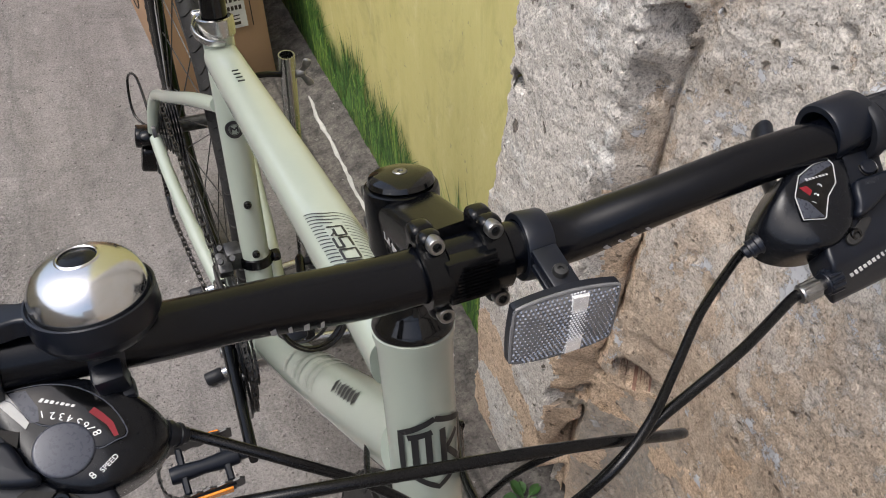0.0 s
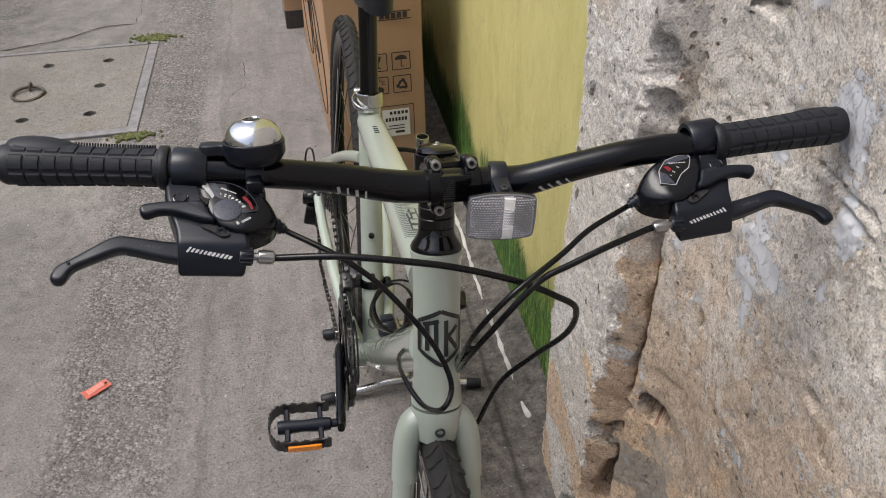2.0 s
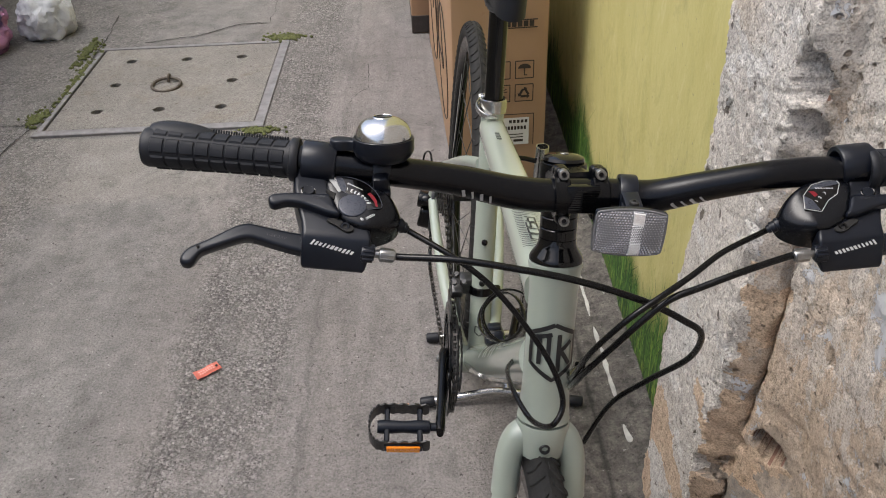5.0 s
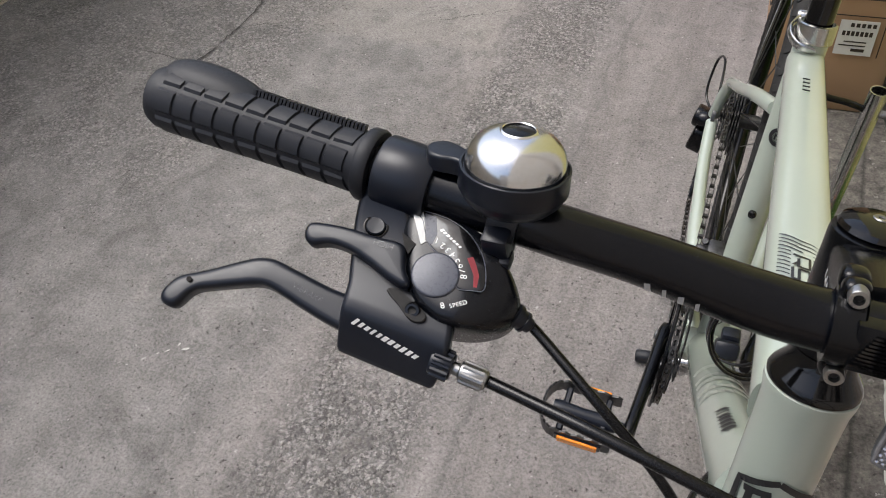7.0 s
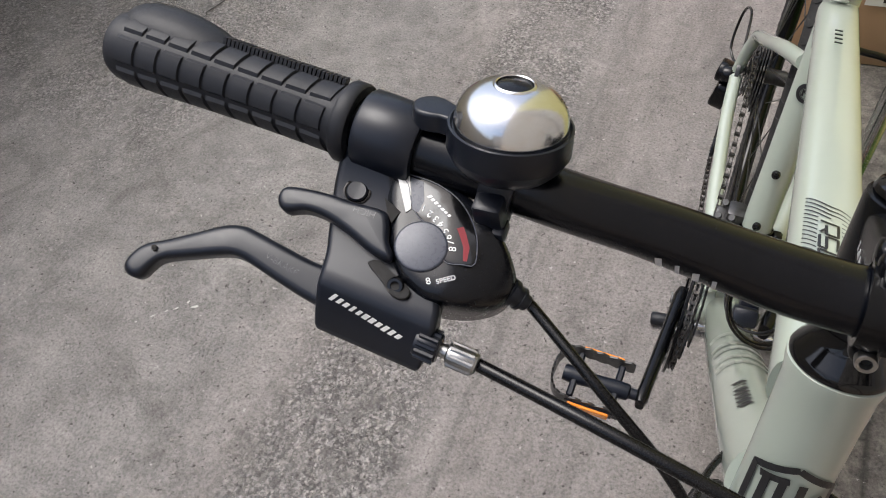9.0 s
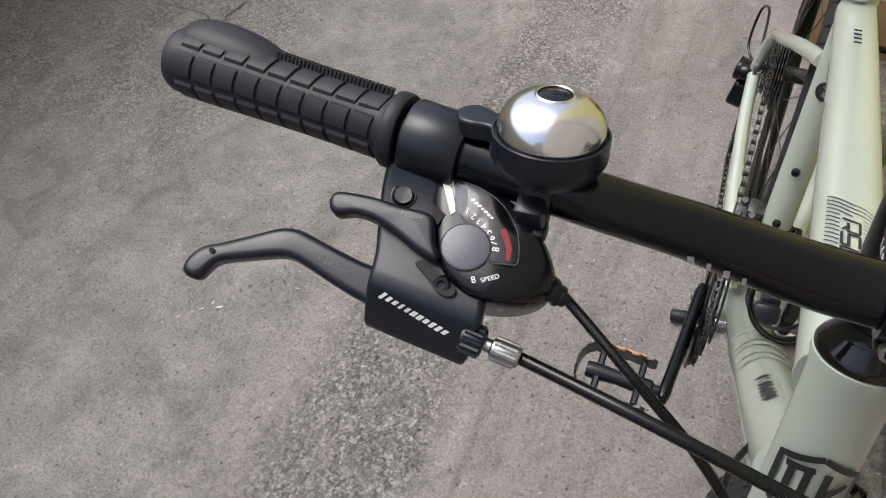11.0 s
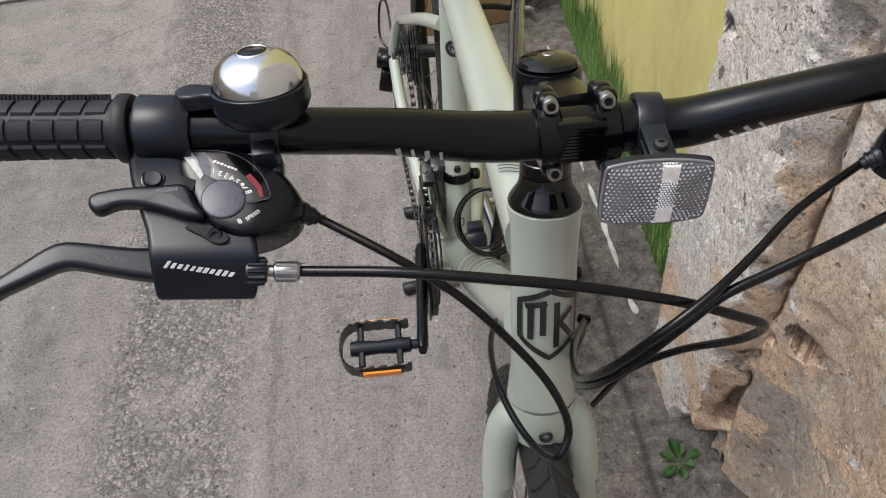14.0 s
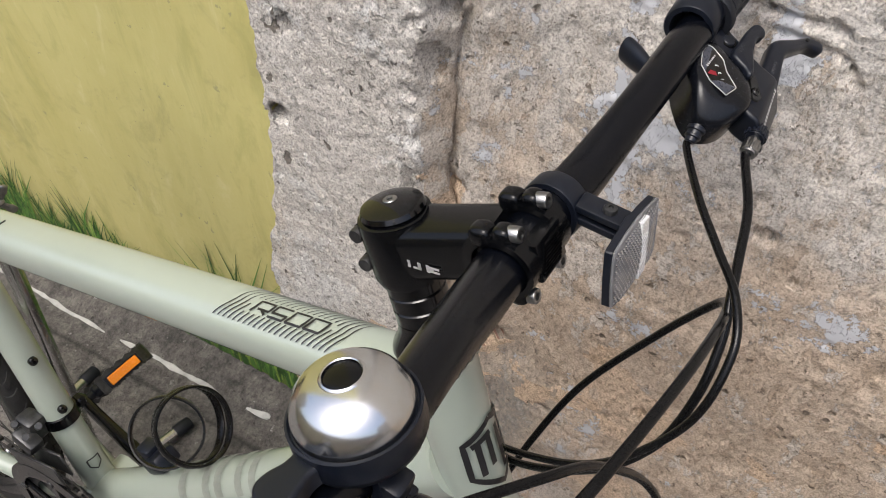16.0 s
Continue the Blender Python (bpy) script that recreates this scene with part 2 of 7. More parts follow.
def make_plaster(name, a, b, c, grey=0.35, speck=0.6):
    """Old lime plaster: ground colour, flaking coat, stains, pits and grain."""
    m, nt, p = shader(name)
    big = noise_tex(nt, 3.2, 6, 0.65, 0.2)
    mid = noise_tex(nt, 15, 5, 0.62)
    rub = noise_tex(nt, 130, 5, 0.70)
    fine = noise_tex(nt, 420, 3, 0.65)
    col = mix(nt, ramp(nt, big, ((0.35, 0.0), (0.65, 1.0))), a, b)
    col = mix(nt, ramp(nt, mid, ((0.54, 0.0), (0.70, 0.40))), col, tuple(v * 0.70 for v in a))
    warm = ramp(nt, noise_tex(nt, 6.5, 6, 0.7, 0.4), ((0.54, 0.0), (0.68, 0.5)))
    col = mix(nt, warm, col, (a[0] * 0.95, a[1] * 0.84, a[2] * 0.70))
    flake = math_node(nt, "ADD", math_node(nt, "MULTIPLY", noise_tex(nt, 11, 7, 0.72), 0.65), math_node(nt, "MULTIPLY", noise_tex(nt, 2.1, 3, 0.5), 0.35))
    edge = ramp(nt, flake, ((0.60 - grey * 0.12, 0.0), (0.606 - grey * 0.12, 0.7)))
    col = mix(nt, edge, col, c)
    col = mix(nt, 0.65, col, ramp(nt, fine, ((0.36, 0.45), (0.50, 1.0), (0.64, 1.34))), "MULTIPLY")
    col = mix(nt, 0.60, col, ramp(nt, rub, ((0.35, 0.45), (0.47, 1.0), (0.66, 1.26))), "MULTIPLY")
    stain = ramp(nt, noise_tex(nt, 110, 4, 0.70), ((0.62, 0.0), (0.655, 1.0)))
    col = mix(nt, math_node(nt, "MULTIPLY", stain, speck * 0.8), col, tuple(v * 0.30 for v in a))
    pit = ramp(nt, noise_tex(nt, 42, 4, 0.6), ((0.665, 0.0), (0.685, 1.0)))
    col = mix(nt, math_node(nt, "MULTIPLY", pit, speck), col, (0.085, 0.066, 0.050))
    nt.links.new(col, p.inputs["Base Color"])
    p.inputs["Roughness"].default_value = 0.9
    p.inputs["Specular IOR Level"].default_value = 0.25
    h = math_node(nt, "ADD", math_node(nt, "MULTIPLY", edge, 0.4), math_node(nt, "ADD", math_node(nt, "MULTIPLY", fine, 0.5), math_node(nt, "MULTIPLY", rub, 1.2)))
    h = math_node(nt, "SUBTRACT", h, math_node(nt, "ADD", pit, math_node(nt, "MULTIPLY", stain, 0.7)))
    nt.links.new(bump(nt, h, 1.0, 0.0036, bump(nt, mid, 0.15, 0.004)), p.inputs["Normal"])
    return m


def make_sandy():
    """Scraped sandy wall: ochre below, pale above, with torn remains of a smooth blue-grey coat."""
    m, nt, p = shader("sandy_plaster")
    y, z = field(nt, 1), field(nt, 2)
    big = noise_tex(nt, 3.0, 6, 0.65, 0.3)
    mid = noise_tex(nt, 14, 5, 0.62, 0.2)
    rub = stretched(nt, 120, 5, 0.68, (1, 1.2, 0.8), 0.2)
    fine = noise_tex(nt, 420, 3, 0.65)
    # ochre towards the ground, pale scraped lime above
    up = ramp(nt, math_node(nt, "ADD", z, math_node(nt, "MULTIPLY", math_node(nt, "SUBTRACT", big, 0.5), 0.8)), ((0.56, 0.0), (0.86, 1.0)))
    low = mix(nt, ramp(nt, mid, ((0.36, 0.0), (0.64, 1.0))), (0.436, 0.343, 0.259), (0.496, 0.403, 0.314))
    high = mix(nt, ramp(nt, mid, ((0.36, 0.0), (0.64, 1.0))), (0.480, 0.420, 0.354), (0.534, 0.491, 0.436))
    col = mix(nt, up, low, high)
    # thin washes that have partly flaked away, with torn edges
    wash = math_node(nt, "ADD", math_node(nt, "MULTIPLY", stretched(nt, 26, 7, 0.72, (1, 1.3, 0.75)), 0.7), math_node(nt, "MULTIPLY", noise_tex(nt, 4.4, 3, 0.5), 0.3))
    thr = ramp(nt, math_node(nt, "ADD", wash, math_node(nt, "MULTIPLY", up, 0.06)), ((0.530, 0.0), (0.535, 0.55)))
    col = mix(nt, thr, col, (0.520, 0.490, 0.450))
    bare = ramp(nt, wash, ((0.415, 0.6), (0.421, 0.0)))
    col = mix(nt, bare, col, (0.345, 0.262, 0.190))
    # remains of the smooth coat
    torn = noise_tex(nt, 17, 8, 0.74, 0.0)
    near = blob(nt, y, z, -0.020, 0.765, 0.080, 0.115)
    for ca, cb, ra, rb in ((-0.128, 0.835, 0.034, 0.105), (-0.100, 1.00, 0.040, 0.16), (-0.033, 0.69, 0.05, 0.04), (-0.25, 0.62, 0.05, 0.05)):
        near = math_node(nt, "MAXIMUM", near, blob(nt, y, z, ca, cb, ra, rb))
    left = math_node(nt, "ADD", torn, math_node(nt, "MULTIPLY", near, 0.142))
    coat = ramp(nt, left, ((0.615, 0.0), (0.618, 1.0)))
    rimmed = ramp(nt, left, ((0.604, 0.0), (0.613, 0.55), (0.616, 0.55), (0.620, 0.0)))
    col = mix(nt, rimmed, col, (0.200, 0.165, 0.130))
    col = mix(nt, 0.60, col, ramp(nt, fine, ((0.36, 0.45), (0.50, 1.0), (0.64, 1.32))), "MULTIPLY")
    col = mix(nt, 0.55, col, ramp(nt, rub, ((0.34, 0.42), (0.46, 1.0), (0.66, 1.20))), "MULTIPLY")
    col = mix(nt, coat, col, mix(nt, mid, (0.440, 0.445, 0.462), (0.490, 0.495, 0.510)))
    # a darker grey patch below the hole
    grey_patch = blob(nt, y, z, 0.095, 0.235, 0.125, 0.20, mid, 1.6)
    col = mix(nt, math_node(nt, "MULTIPLY", grey_patch, ramp(nt, rub, ((0.34, 0.90), (0.62, 0.50)))), col, (0.235, 0.222, 0.203))
    tone, rim = cells(nt, 75)
    pit = math_node(nt, "MULTIPLY", ramp(nt, rim, ((0.16, 1.0), (0.30, 0.0))), ramp(nt, tone, ((0.86, 0.0), (0.90, 1.0))))
    col = mix(nt, math_node(nt, "MULTIPLY", pit, 0.8), col, (0.140, 0.108, 0.080))
    stain = ramp(nt, noise_tex(nt, 85, 4, 0.70), ((0.645, 0.0), (0.67, 0.8)))
    stain = math_node(nt, "MULTIPLY", stain, math_node(nt, "SUBTRACT", 1.0, coat))
    col = mix(nt, stain, col, (0.150, 0.118, 0.090))
    nt.links.new(col, p.inputs["Base Color"])
    p.inputs["Roughness"].default_value = 0.88
    p.inputs["Specular IOR Level"].default_value = 0.25
    raw = math_node(nt, "ADD", math_node(nt, "MULTIPLY", fine, 0.45), math_node(nt, "MULTIPLY", rub, 1.0))
    h = math_node(nt, "ADD", math_node(nt, "MULTIPLY", math_node(nt, "SUBTRACT", 1.0, coat), raw), math_node(nt, "MULTIPLY", coat, 1.1))
    h = math_node(nt, "ADD", h, math_node(nt, "MULTIPLY", math_node(nt, "SUBTRACT", thr, bare), 0.45))
    h = math_node(nt, "SUBTRACT", h, math_node(nt, "ADD", math_node(nt, "MULTIPLY", pit, 1.1), math_node(nt, "MULTIPLY", stain, 0.7)))
    nt.links.new(bump(nt, h, 1.0, 0.0034, bump(nt, mid, 0.12, 0.004)), p.inputs["Normal"])
    return m


def make_yellow():
    m, nt, p = shader("yellow_wall_paint")
    co = coords(nt)
    big = noise_tex(nt, 2.6, 5, 0.6, 0.5)
    streak = nt.nodes.new("ShaderNodeMapping")
    streak.inputs["Scale"].default_value = (1, 3.0, 0.6)
    nt.links.new(co, streak.inputs[0])
    st = noise_tex(nt, 6, 5, 0.65, 0.3, streak.outputs[0])
    col = mix(nt, big, (0.455, 0.415, 0.155), (0.55, 0.505, 0.215))
    col = mix(nt, ramp(nt, st, ((0.45, 0.0), (0.75, 0.6))), col, (0.42, 0.38, 0.13))
    dirt = ramp(nt, noise_tex(nt, 11, 6, 0.7, 0.6), ((0.55, 0.0), (0.72, 0.50)))
    col = mix(nt, dirt, col, (0.27, 0.245, 0.10))
    brush = stretched(nt, 9, 6, 0.7, (1, 2.4, 0.8), 0.8)
    col = mix(nt, ramp(nt, brush, ((0.52, 0.0), (0.66, 0.45))), col, (0.345, 0.325, 0.115))
    col = mix(nt, ramp(nt, brush, ((0.30, 0.35), (0.42, 0.0))), col, (0.64, 0.60, 0.33))
    chip = ramp(nt, noise_tex(nt, 60, 3, 0.6), ((0.70, 0.0), (0.72, 0.8)))
    col = mix(nt, chip, col, (0.30, 0.28, 0.14))
    # dark green ground of the painted meadow along the foot of the wall
    s = nt.nodes.new("ShaderNodeSeparateXYZ")
    nt.links.new(co, s.inputs[0])
    foot = math_node(nt, "ADD", s.outputs[2], math_node(nt, "MULTIPLY", math_node(nt, "SUBTRACT", noise_tex(nt, 14, 5, 0.7), 0.5), 0.16))
    green = mix(nt, noise_tex(nt, 30, 5, 0.7), (0.045, 0.10, 0.02), (0.16, 0.24, 0.05))
    col = mix(nt, ramp(nt, foot, ((0.13, 0.9), (0.22, 0.0))), col, green)
    nt.links.new(col, p.inputs["Base Color"])
    p.inputs["Roughness"].default_value = 0.62
    b1 = bump(nt, noise_tex(nt, 12, 5, 0.6), 0.5, 0.008)
    nt.links.new(bump(nt, noise_tex(nt, 140, 3, 0.6), 0.5, 0.0015, b1), p.inputs["Normal"])
    return m


def make_card():
    m, nt, p = shader("brown_cardboard")
    co = coords(nt)
    mp = nt.nodes.new("ShaderNodeMapping")
    mp.inputs["Scale"].default_value = (90, 90, 3)
    nt.links.new(co, mp.inputs[0])
    flute = noise_tex(nt, 1.0, 2, 0.5, 0, mp.outputs[0])
    big = noise_tex(nt, 5, 5, 0.6)
    col = mix(nt, big, (0.30, 0.185, 0.105), (0.38, 0.24, 0.14))
    col = mix(nt, ramp(nt, noise_tex(nt, 38, 4, 0.7), ((0.62, 0.0), (0.74, 0.35))), col, (0.26, 0.14, 0.07))
    nt.links.new(col, p.inputs["Base Color"])
    p.inputs["Roughness"].default_value = 0.8
    nt.links.new(bump(nt, flute, 0.25, 0.0012, bump(nt, big, 0.3, 0.006)), p.inputs["Normal"])
    return m


GROUND = make_ground()
PLASTER = make_sandy()
GREYWALL = make_plaster("grey_plaster", (0.496, 0.460, 0.416), (0.567, 0.534, 0.493), (0.610, 0.594, 0.567), 0.62, 0.8)
WASHED = make_plaster("washed_out_plaster", (0.50, 0.375, 0.265), (0.575, 0.450, 0.335), (0.53, 0.46, 0.38), 0.0, 0.7)
SLAB = make_plaster("slab_concrete", (0.185, 0.176, 0.164), (0.235, 0.224, 0.208), (0.22, 0.212, 0.20), 0.1)
YELLOW = make_yellow()
CARD = make_card()
BRICK = plain("old_brick", (0.21, 0.115, 0.080), 0.9, vary=0.45, scale=40, relief=0.003, relief_scale=120)
IRON = plain("angle_iron", (0.20, 0.195, 0.20), 0.6, 0.4, vary=0.25, scale=30, relief=0.0006, relief_scale=200)
RUST = plain("rusty_ring", (0.10, 0.085, 0.07), 0.6, 0.6, vary=0.5, scale=80)
# near-black: dirt in the drain holes, painted shade in sockets, gaps and small holes
HOLE = plain("hole_dirt_and_shade", (0.012, 0.011, 0.010), 0.95, vary=0.4)
CLEFT = plain("crack_dirt", (0.045, 0.042, 0.039), 0.95, vary=0.4)
MOSS = plain("moss", (0.075, 0.085, 0.025), 0.9, vary=0.5, scale=90)
GREYBAG = plain("grey_bag", (0.50, 0.52, 0.56), 0.30, vary=0.2, scale=12, relief=0.004, relief_scale=60)
TAGRED = plain("red_paper", (0.70, 0.215, 0.155), 0.7, vary=0.12)
LEAF = plain("leaf_green", (0.06, 0.15, 0.035), 0.45, vary=0.3, scale=60, relief=0.0006)
GRASS = [plain("grass_paint_dark", (0.035, 0.10, 0.02), 0.6, vary=0.4), plain("grass_paint", (0.09, 0.20, 0.035), 0.6, vary=0.4),
         plain("grass_paint_light", (0.22, 0.33, 0.06), 0.6, vary=0.3)]
PAPER = plain("label_paper", (0.62, 0.61, 0.58), 0.7, vary=0.06)
INK = plain("box_ink", (0.030, 0.022, 0.016), 0.8)
LINE = plain("worn_white_line", (0.42, 0.415, 0.39), 0.85, vary=0.25, scale=40, relief=0.002, relief_scale=150)


# ---- mesh helpers ----
def part(name, bm, material, parent, label="", smooth=True, angle=40):
    me = bpy.data.meshes.new(name)
    bmesh.ops.recalc_face_normals(bm, faces=bm.faces)
    for f in bm.faces:
        f.smooth = smooth
    if smooth:
        for e in bm.edges:
            if len(e.link_faces) == 2 and e.calc_face_angle(0) > radians(angle):
                e.smooth = False
    bm.to_mesh(me)
    bm.free()
    me.materials.append(material)
    ob = new(name, me)
    if parent is not None:
        ob.parent = parent
        ob.matrix_parent_inverse = BASES[parent.name].inverted()
    BASES[ob.name] = Matrix()
    if label:
        ob["label"] = label
    return ob


BASES = {}


def empty(name, m=Matrix()):
    ob = new(name)
    ob.matrix_world = m
    BASES[ob.name] = m.copy()
    return ob


def spline(pts, per=6, closed=False):
    """Catmull-Rom points through pts."""
    pts = [Vector(p) for p in pts]
    n, out = len(pts), []
    for i in range(n if closed else n - 1):
        if closed:
            a, b, c, d = (pts[(i + k) % n] for k in (-1, 0, 1, 2))
        else:
            a, b, c, d = pts[max(i - 1, 0)], pts[i], pts[i + 1], pts[min(i + 2, n - 1)]
        for k in range(per):
            s = k / per
            out.append(0.5 * ((2 * b) + (c - a) * s + (2 * a - 5 * b + 4 * c - d) * s * s + (3 * b - a - 3 * c + d) * s ** 3))
    if not closed:
        out.append(pts[-1])
    return out


def sweep(bm, pts, radii, n=12, closed=False, caps=True, squash=1.0, power=2.0, up=None):
    """A tube along pts; radii: one number or one for each point. squash: width across over height; power: superellipse."""
    pts = [Vector(p) for p in pts]
    m = len(pts)
    if isinstance(radii, (int, float)):
        radii = [radii] * m
    rings, ref = [], None
    for i, p in enumerate(pts):
        a = pts[i - 1] if (i or closed) else p
        b = pts[(i + 1) % m] if (i < m - 1 or closed) else p
        d = (b - a).normalized()
        if ref is None:
            ref = Vector(up) if up else (Vector((0, 0, 1)) if abs(d.z) < 0.9 else Vector((0, 1, 0)))
        ref = (ref - d * ref.dot(d)).normalized()
        side = d.cross(ref)
        ring = []
        for k in range(n):
            t = 2 * math.pi * k / n
            c, s = math.cos(t), math.sin(t)
            c = math.copysign(abs(c) ** (2 / power), c)
            s = math.copysign(abs(s) ** (2 / power), s)
            ring.append(bm.verts.new(p + side * (c * radii[i] * squash) + ref * (s * radii[i])))
        rings.append(ring)
    for i in range(m if closed else m - 1):
        r, q = rings[i], rings[(i + 1) % m]
        for k in range(n):
            bm.faces.new((r[k], r[(k + 1) % n], q[(k + 1) % n], q[k]))
    if caps and not closed:
        bm.faces.new(rings[0][::-1])
        bm.faces.new(rings[-1])
    return bm


def lathe(bm, profile, m=Matrix(), n=28):
    """Turns (radius, height) pairs round z, then places by m."""
    rings = []
    for r, h in profile:
        if r < 1e-6:
            rings.append([bm.verts.new(m @ Vector((0, 0, h)))])
        else:
            rings.append([bm.verts.new(m @ Vector((r * math.cos(2 * math.pi * k / n), r * math.sin(2 * math.pi * k / n), h))) for k in range(n)])
    for a, b in zip(rings, rings[1:]):
        for k in range(n):
            j = (k + 1) % n
            if len(a) == 1 and len(b) == 1:
                continue
            if len(a) == 1:
                bm.faces.new((a[0], b[k], b[j]))
            elif len(b) == 1:
                bm.faces.new((a[k], a[j], b[0]))
            else:
                bm.faces.new((a[k], a[j], b[j], b[k]))
    return bm


def merge(bm, other, m):
    """Adds the mesh other, placed by m, to bm."""
    flip = m.determinant() < 0
    vs = {v: bm.verts.new(m @ v.co) for v in other.verts}
    for f in other.faces:
        ring = [vs[v] for v in f.verts]
        bm.faces.new(ring[::-1] if flip else ring)
    other.free()
    return bm


def slab(bm, outline, lo, hi, m=Matrix(), bevel=0.0, segs=2, dome=0.0):
    """An outline (x, y) drawn up from lo to hi, with rounded top edges, placed by m."""
    tmp = bmesh.new()
    top = [tmp.verts.new((x, y, hi)) for x, y in outline]
    bot = [tmp.verts.new((x, y, lo)) for x, y in outline]
    n = len(outline)
    cap = tmp.faces.new(top)
    tmp.faces.new(bot[::-1])
    for k in range(n):
        tmp.faces.new((bot[k], bot[(k + 1) % n], top[(k + 1) % n], top[k]))
    if bevel:
        bmesh.ops.bevel(tmp, geom=list(cap.edges), offset=bevel, segments=segs, profile=0.5, affect="EDGES", clamp_overlap=True)
    if dome:
        cx = sum(p[0] for p in outline) / n
        cy = sum(p[1] for p in outline) / n
        bmesh.ops.poke(tmp, faces=[f for f in tmp.faces if len(f.verts) > 6 and f.normal.z > 0.5])
        for v in tmp.verts:
            if v.co.z > (lo + hi) / 2:
                v.co.z -= dome * ((v.co.x - cx) ** 2 + (v.co.y - cy) ** 2)
    return merge(bm, tmp, m)


def inset(pts, d):
    """The closed outline moved inwards by d."""
    n = len(pts)
    area = sum(pts[i][0] * pts[(i + 1) % n][1] - pts[(i + 1) % n][0] * pts[i][1] for i in range(n))
    sg = 1 if area > 0 else -1
    out = []
    for i in range(n):
        a, b, c = Vector(pts[i - 1]), Vector(pts[i]), Vector(pts[(i + 1) % n])
        e, f = (b - a).normalized(), (c - b).normalized()
        nrm = Vector((-(e.y + f.y), e.x + f.x)) * sg
        if nrm.length < 1e-6:
            nrm = Vector((-e.y, e.x)) * sg
        out.append(tuple(b + nrm.normalized() * d))
    return out


def even(pts, count):
    """The closed outline with points at even steps."""
    pts = [Vector(p) for p in pts]
    n = len(pts)
    run = [0.0]
    for i in range(n):
        run.append(run[-1] + (pts[(i + 1) % n] - pts[i]).length)
    out, j = [], 0
    for k in range(count):
        s = run[-1] * k / count
        while run[j + 1] < s:
            j += 1
        u = (s - run[j]) / max(1e-9, run[j + 1] - run[j])
        out.append(tuple(pts[j].lerp(pts[(j + 1) % n], u)))
    return out


def moulded(outline, lo, hi, r, count=64, segs=5, under=0.0):
    """A bmesh: an outline drawn up from lo to hi with a soft edge of radius r above (and under below)."""
    bm = bmesh.new()
    base = even(outline, count)
    levels = []
    if under:
        levels += [(under * (1 - math.sin(a)), lo + under * (1 - math.cos(a))) for a in [math.pi / 2 * k / 3 for k in range(3)]]
    else:
        levels.append((0.0, lo))
    levels += [(r * (1 - math.cos(a)), hi - r + r * math.sin(a)) for a in [math.pi / 2 * k / segs for k in range(segs + 1)]]
    rings = []
    for d, z in levels:
        ring = inset(base, d)
        for _ in range(int(2 + d * 2) if d > 0 else 0):        # keep the inner rings even
            ring = [tuple((Vector(ring[i - 1]) + Vector(ring[i]) * 2 + Vector(ring[(i + 1) % count])) / 4) for i in range(count)]
        rings.append([bm.verts.new((x, y, z)) for x, y in ring])
    for a, b in zip(rings, rings[1:]):
        for k in range(count):
            bm.faces.new((a[k], a[(k + 1) % count], b[(k + 1) % count], b[k]))
    bm.faces.new(rings[-1])
    bm.faces.new(rings[0][::-1])
    return bm


def shell(outline, lo, levels, count=64):
    """A bmesh over a star-shaped outline: levels are (share of the radius, height) from the rim to the middle."""
    bm = bmesh.new()
    base = even(outline, count)
    cx, cy = sum(p[0] for p in base) / count, sum(p[1] for p in base) / count
    rings = [[bm.verts.new((x, y, lo)) for x, y in base]]
    for s, z in levels:
        if s < 1e-3:
            rings.append([bm.verts.new((cx, cy, z))])
        else:
            rings.append([bm.verts.new((cx + (x - cx) * s, cy + (y - cy) * s, z)) for x, y in base])
    bm.faces.new(rings[0][::-1])
    for a, b in zip(rings, rings[1:]):
        for k in range(count):
            j = (k + 1) % count
            bm.faces.new((a[k], a[j], b[0]) if len(b) == 1 else (a[k], a[j], b[j], b[k]))
    return bm


def loft(stations, n=8):
    """A rounded-box body through stations (y, x low, x high, z low, z high, corner radius)."""
    bm = bmesh.new()
    rings = []
    for y, x0, x1, z0, z1, r in stations:
        ring = []
        for cx, cz, a0 in ((x1 - r, z1 - r, 0), (x0 + r, z1 - r, 90), (x0 + r, z0 + r, 180), (x1 - r, z0 + r, 270)):
            for k in range(n + 1):
                a = radians(a0 + 90 * k / n)
                ring.append(bm.verts.new((cx + r * math.cos(a), y, cz + r * math.sin(a))))
        rings.append(ring)
    c = len(rings[0])
    for p, q in zip(rings, rings[1:]):
        for k in range(c):
            bm.faces.new((p[k], p[(k + 1) % c], q[(k + 1) % c], q[k]))
    bm.faces.new(rings[0])
    bm.faces.new(rings[-1])
    bmesh.ops.recalc_face_normals(bm, faces=bm.faces)
    return bm


def block(bm, size, m=Matrix(), bevel=0.0, segs=1):
    tmp = bmesh.new()
    bmesh.ops.create_cube(tmp, size=1.0)
    for v in tmp.verts:
        v.co = Vector((v.co.x * size[0], v.co.y * size[1], v.co.z * size[2]))
    if bevel:
        bmesh.ops.bevel(tmp, geom=list(tmp.edges), offset=bevel, segments=segs, affect="EDGES", profile=0.5)
    return merge(bm, tmp, m)


def rounded(outline, per=4):
    return [(p.x, p.y) for p in spline([(x, y, 0) for x, y in outline], per, True)]


def aim(p, d, up=(0, 0, 1)):
    """A matrix at p with its z along d."""
    d = Vector(d).normalized()
    u = Vector(up)
    if abs(d.dot(u.normalized())) > 0.98:
        u = Vector((0, 1, 0))
    x = u.cross(d).normalized()
    y = d.cross(x)
    r = Matrix((x, y, d)).transposed().to_4x4()
    return Matrix.Translation(Vector(p)) @ r


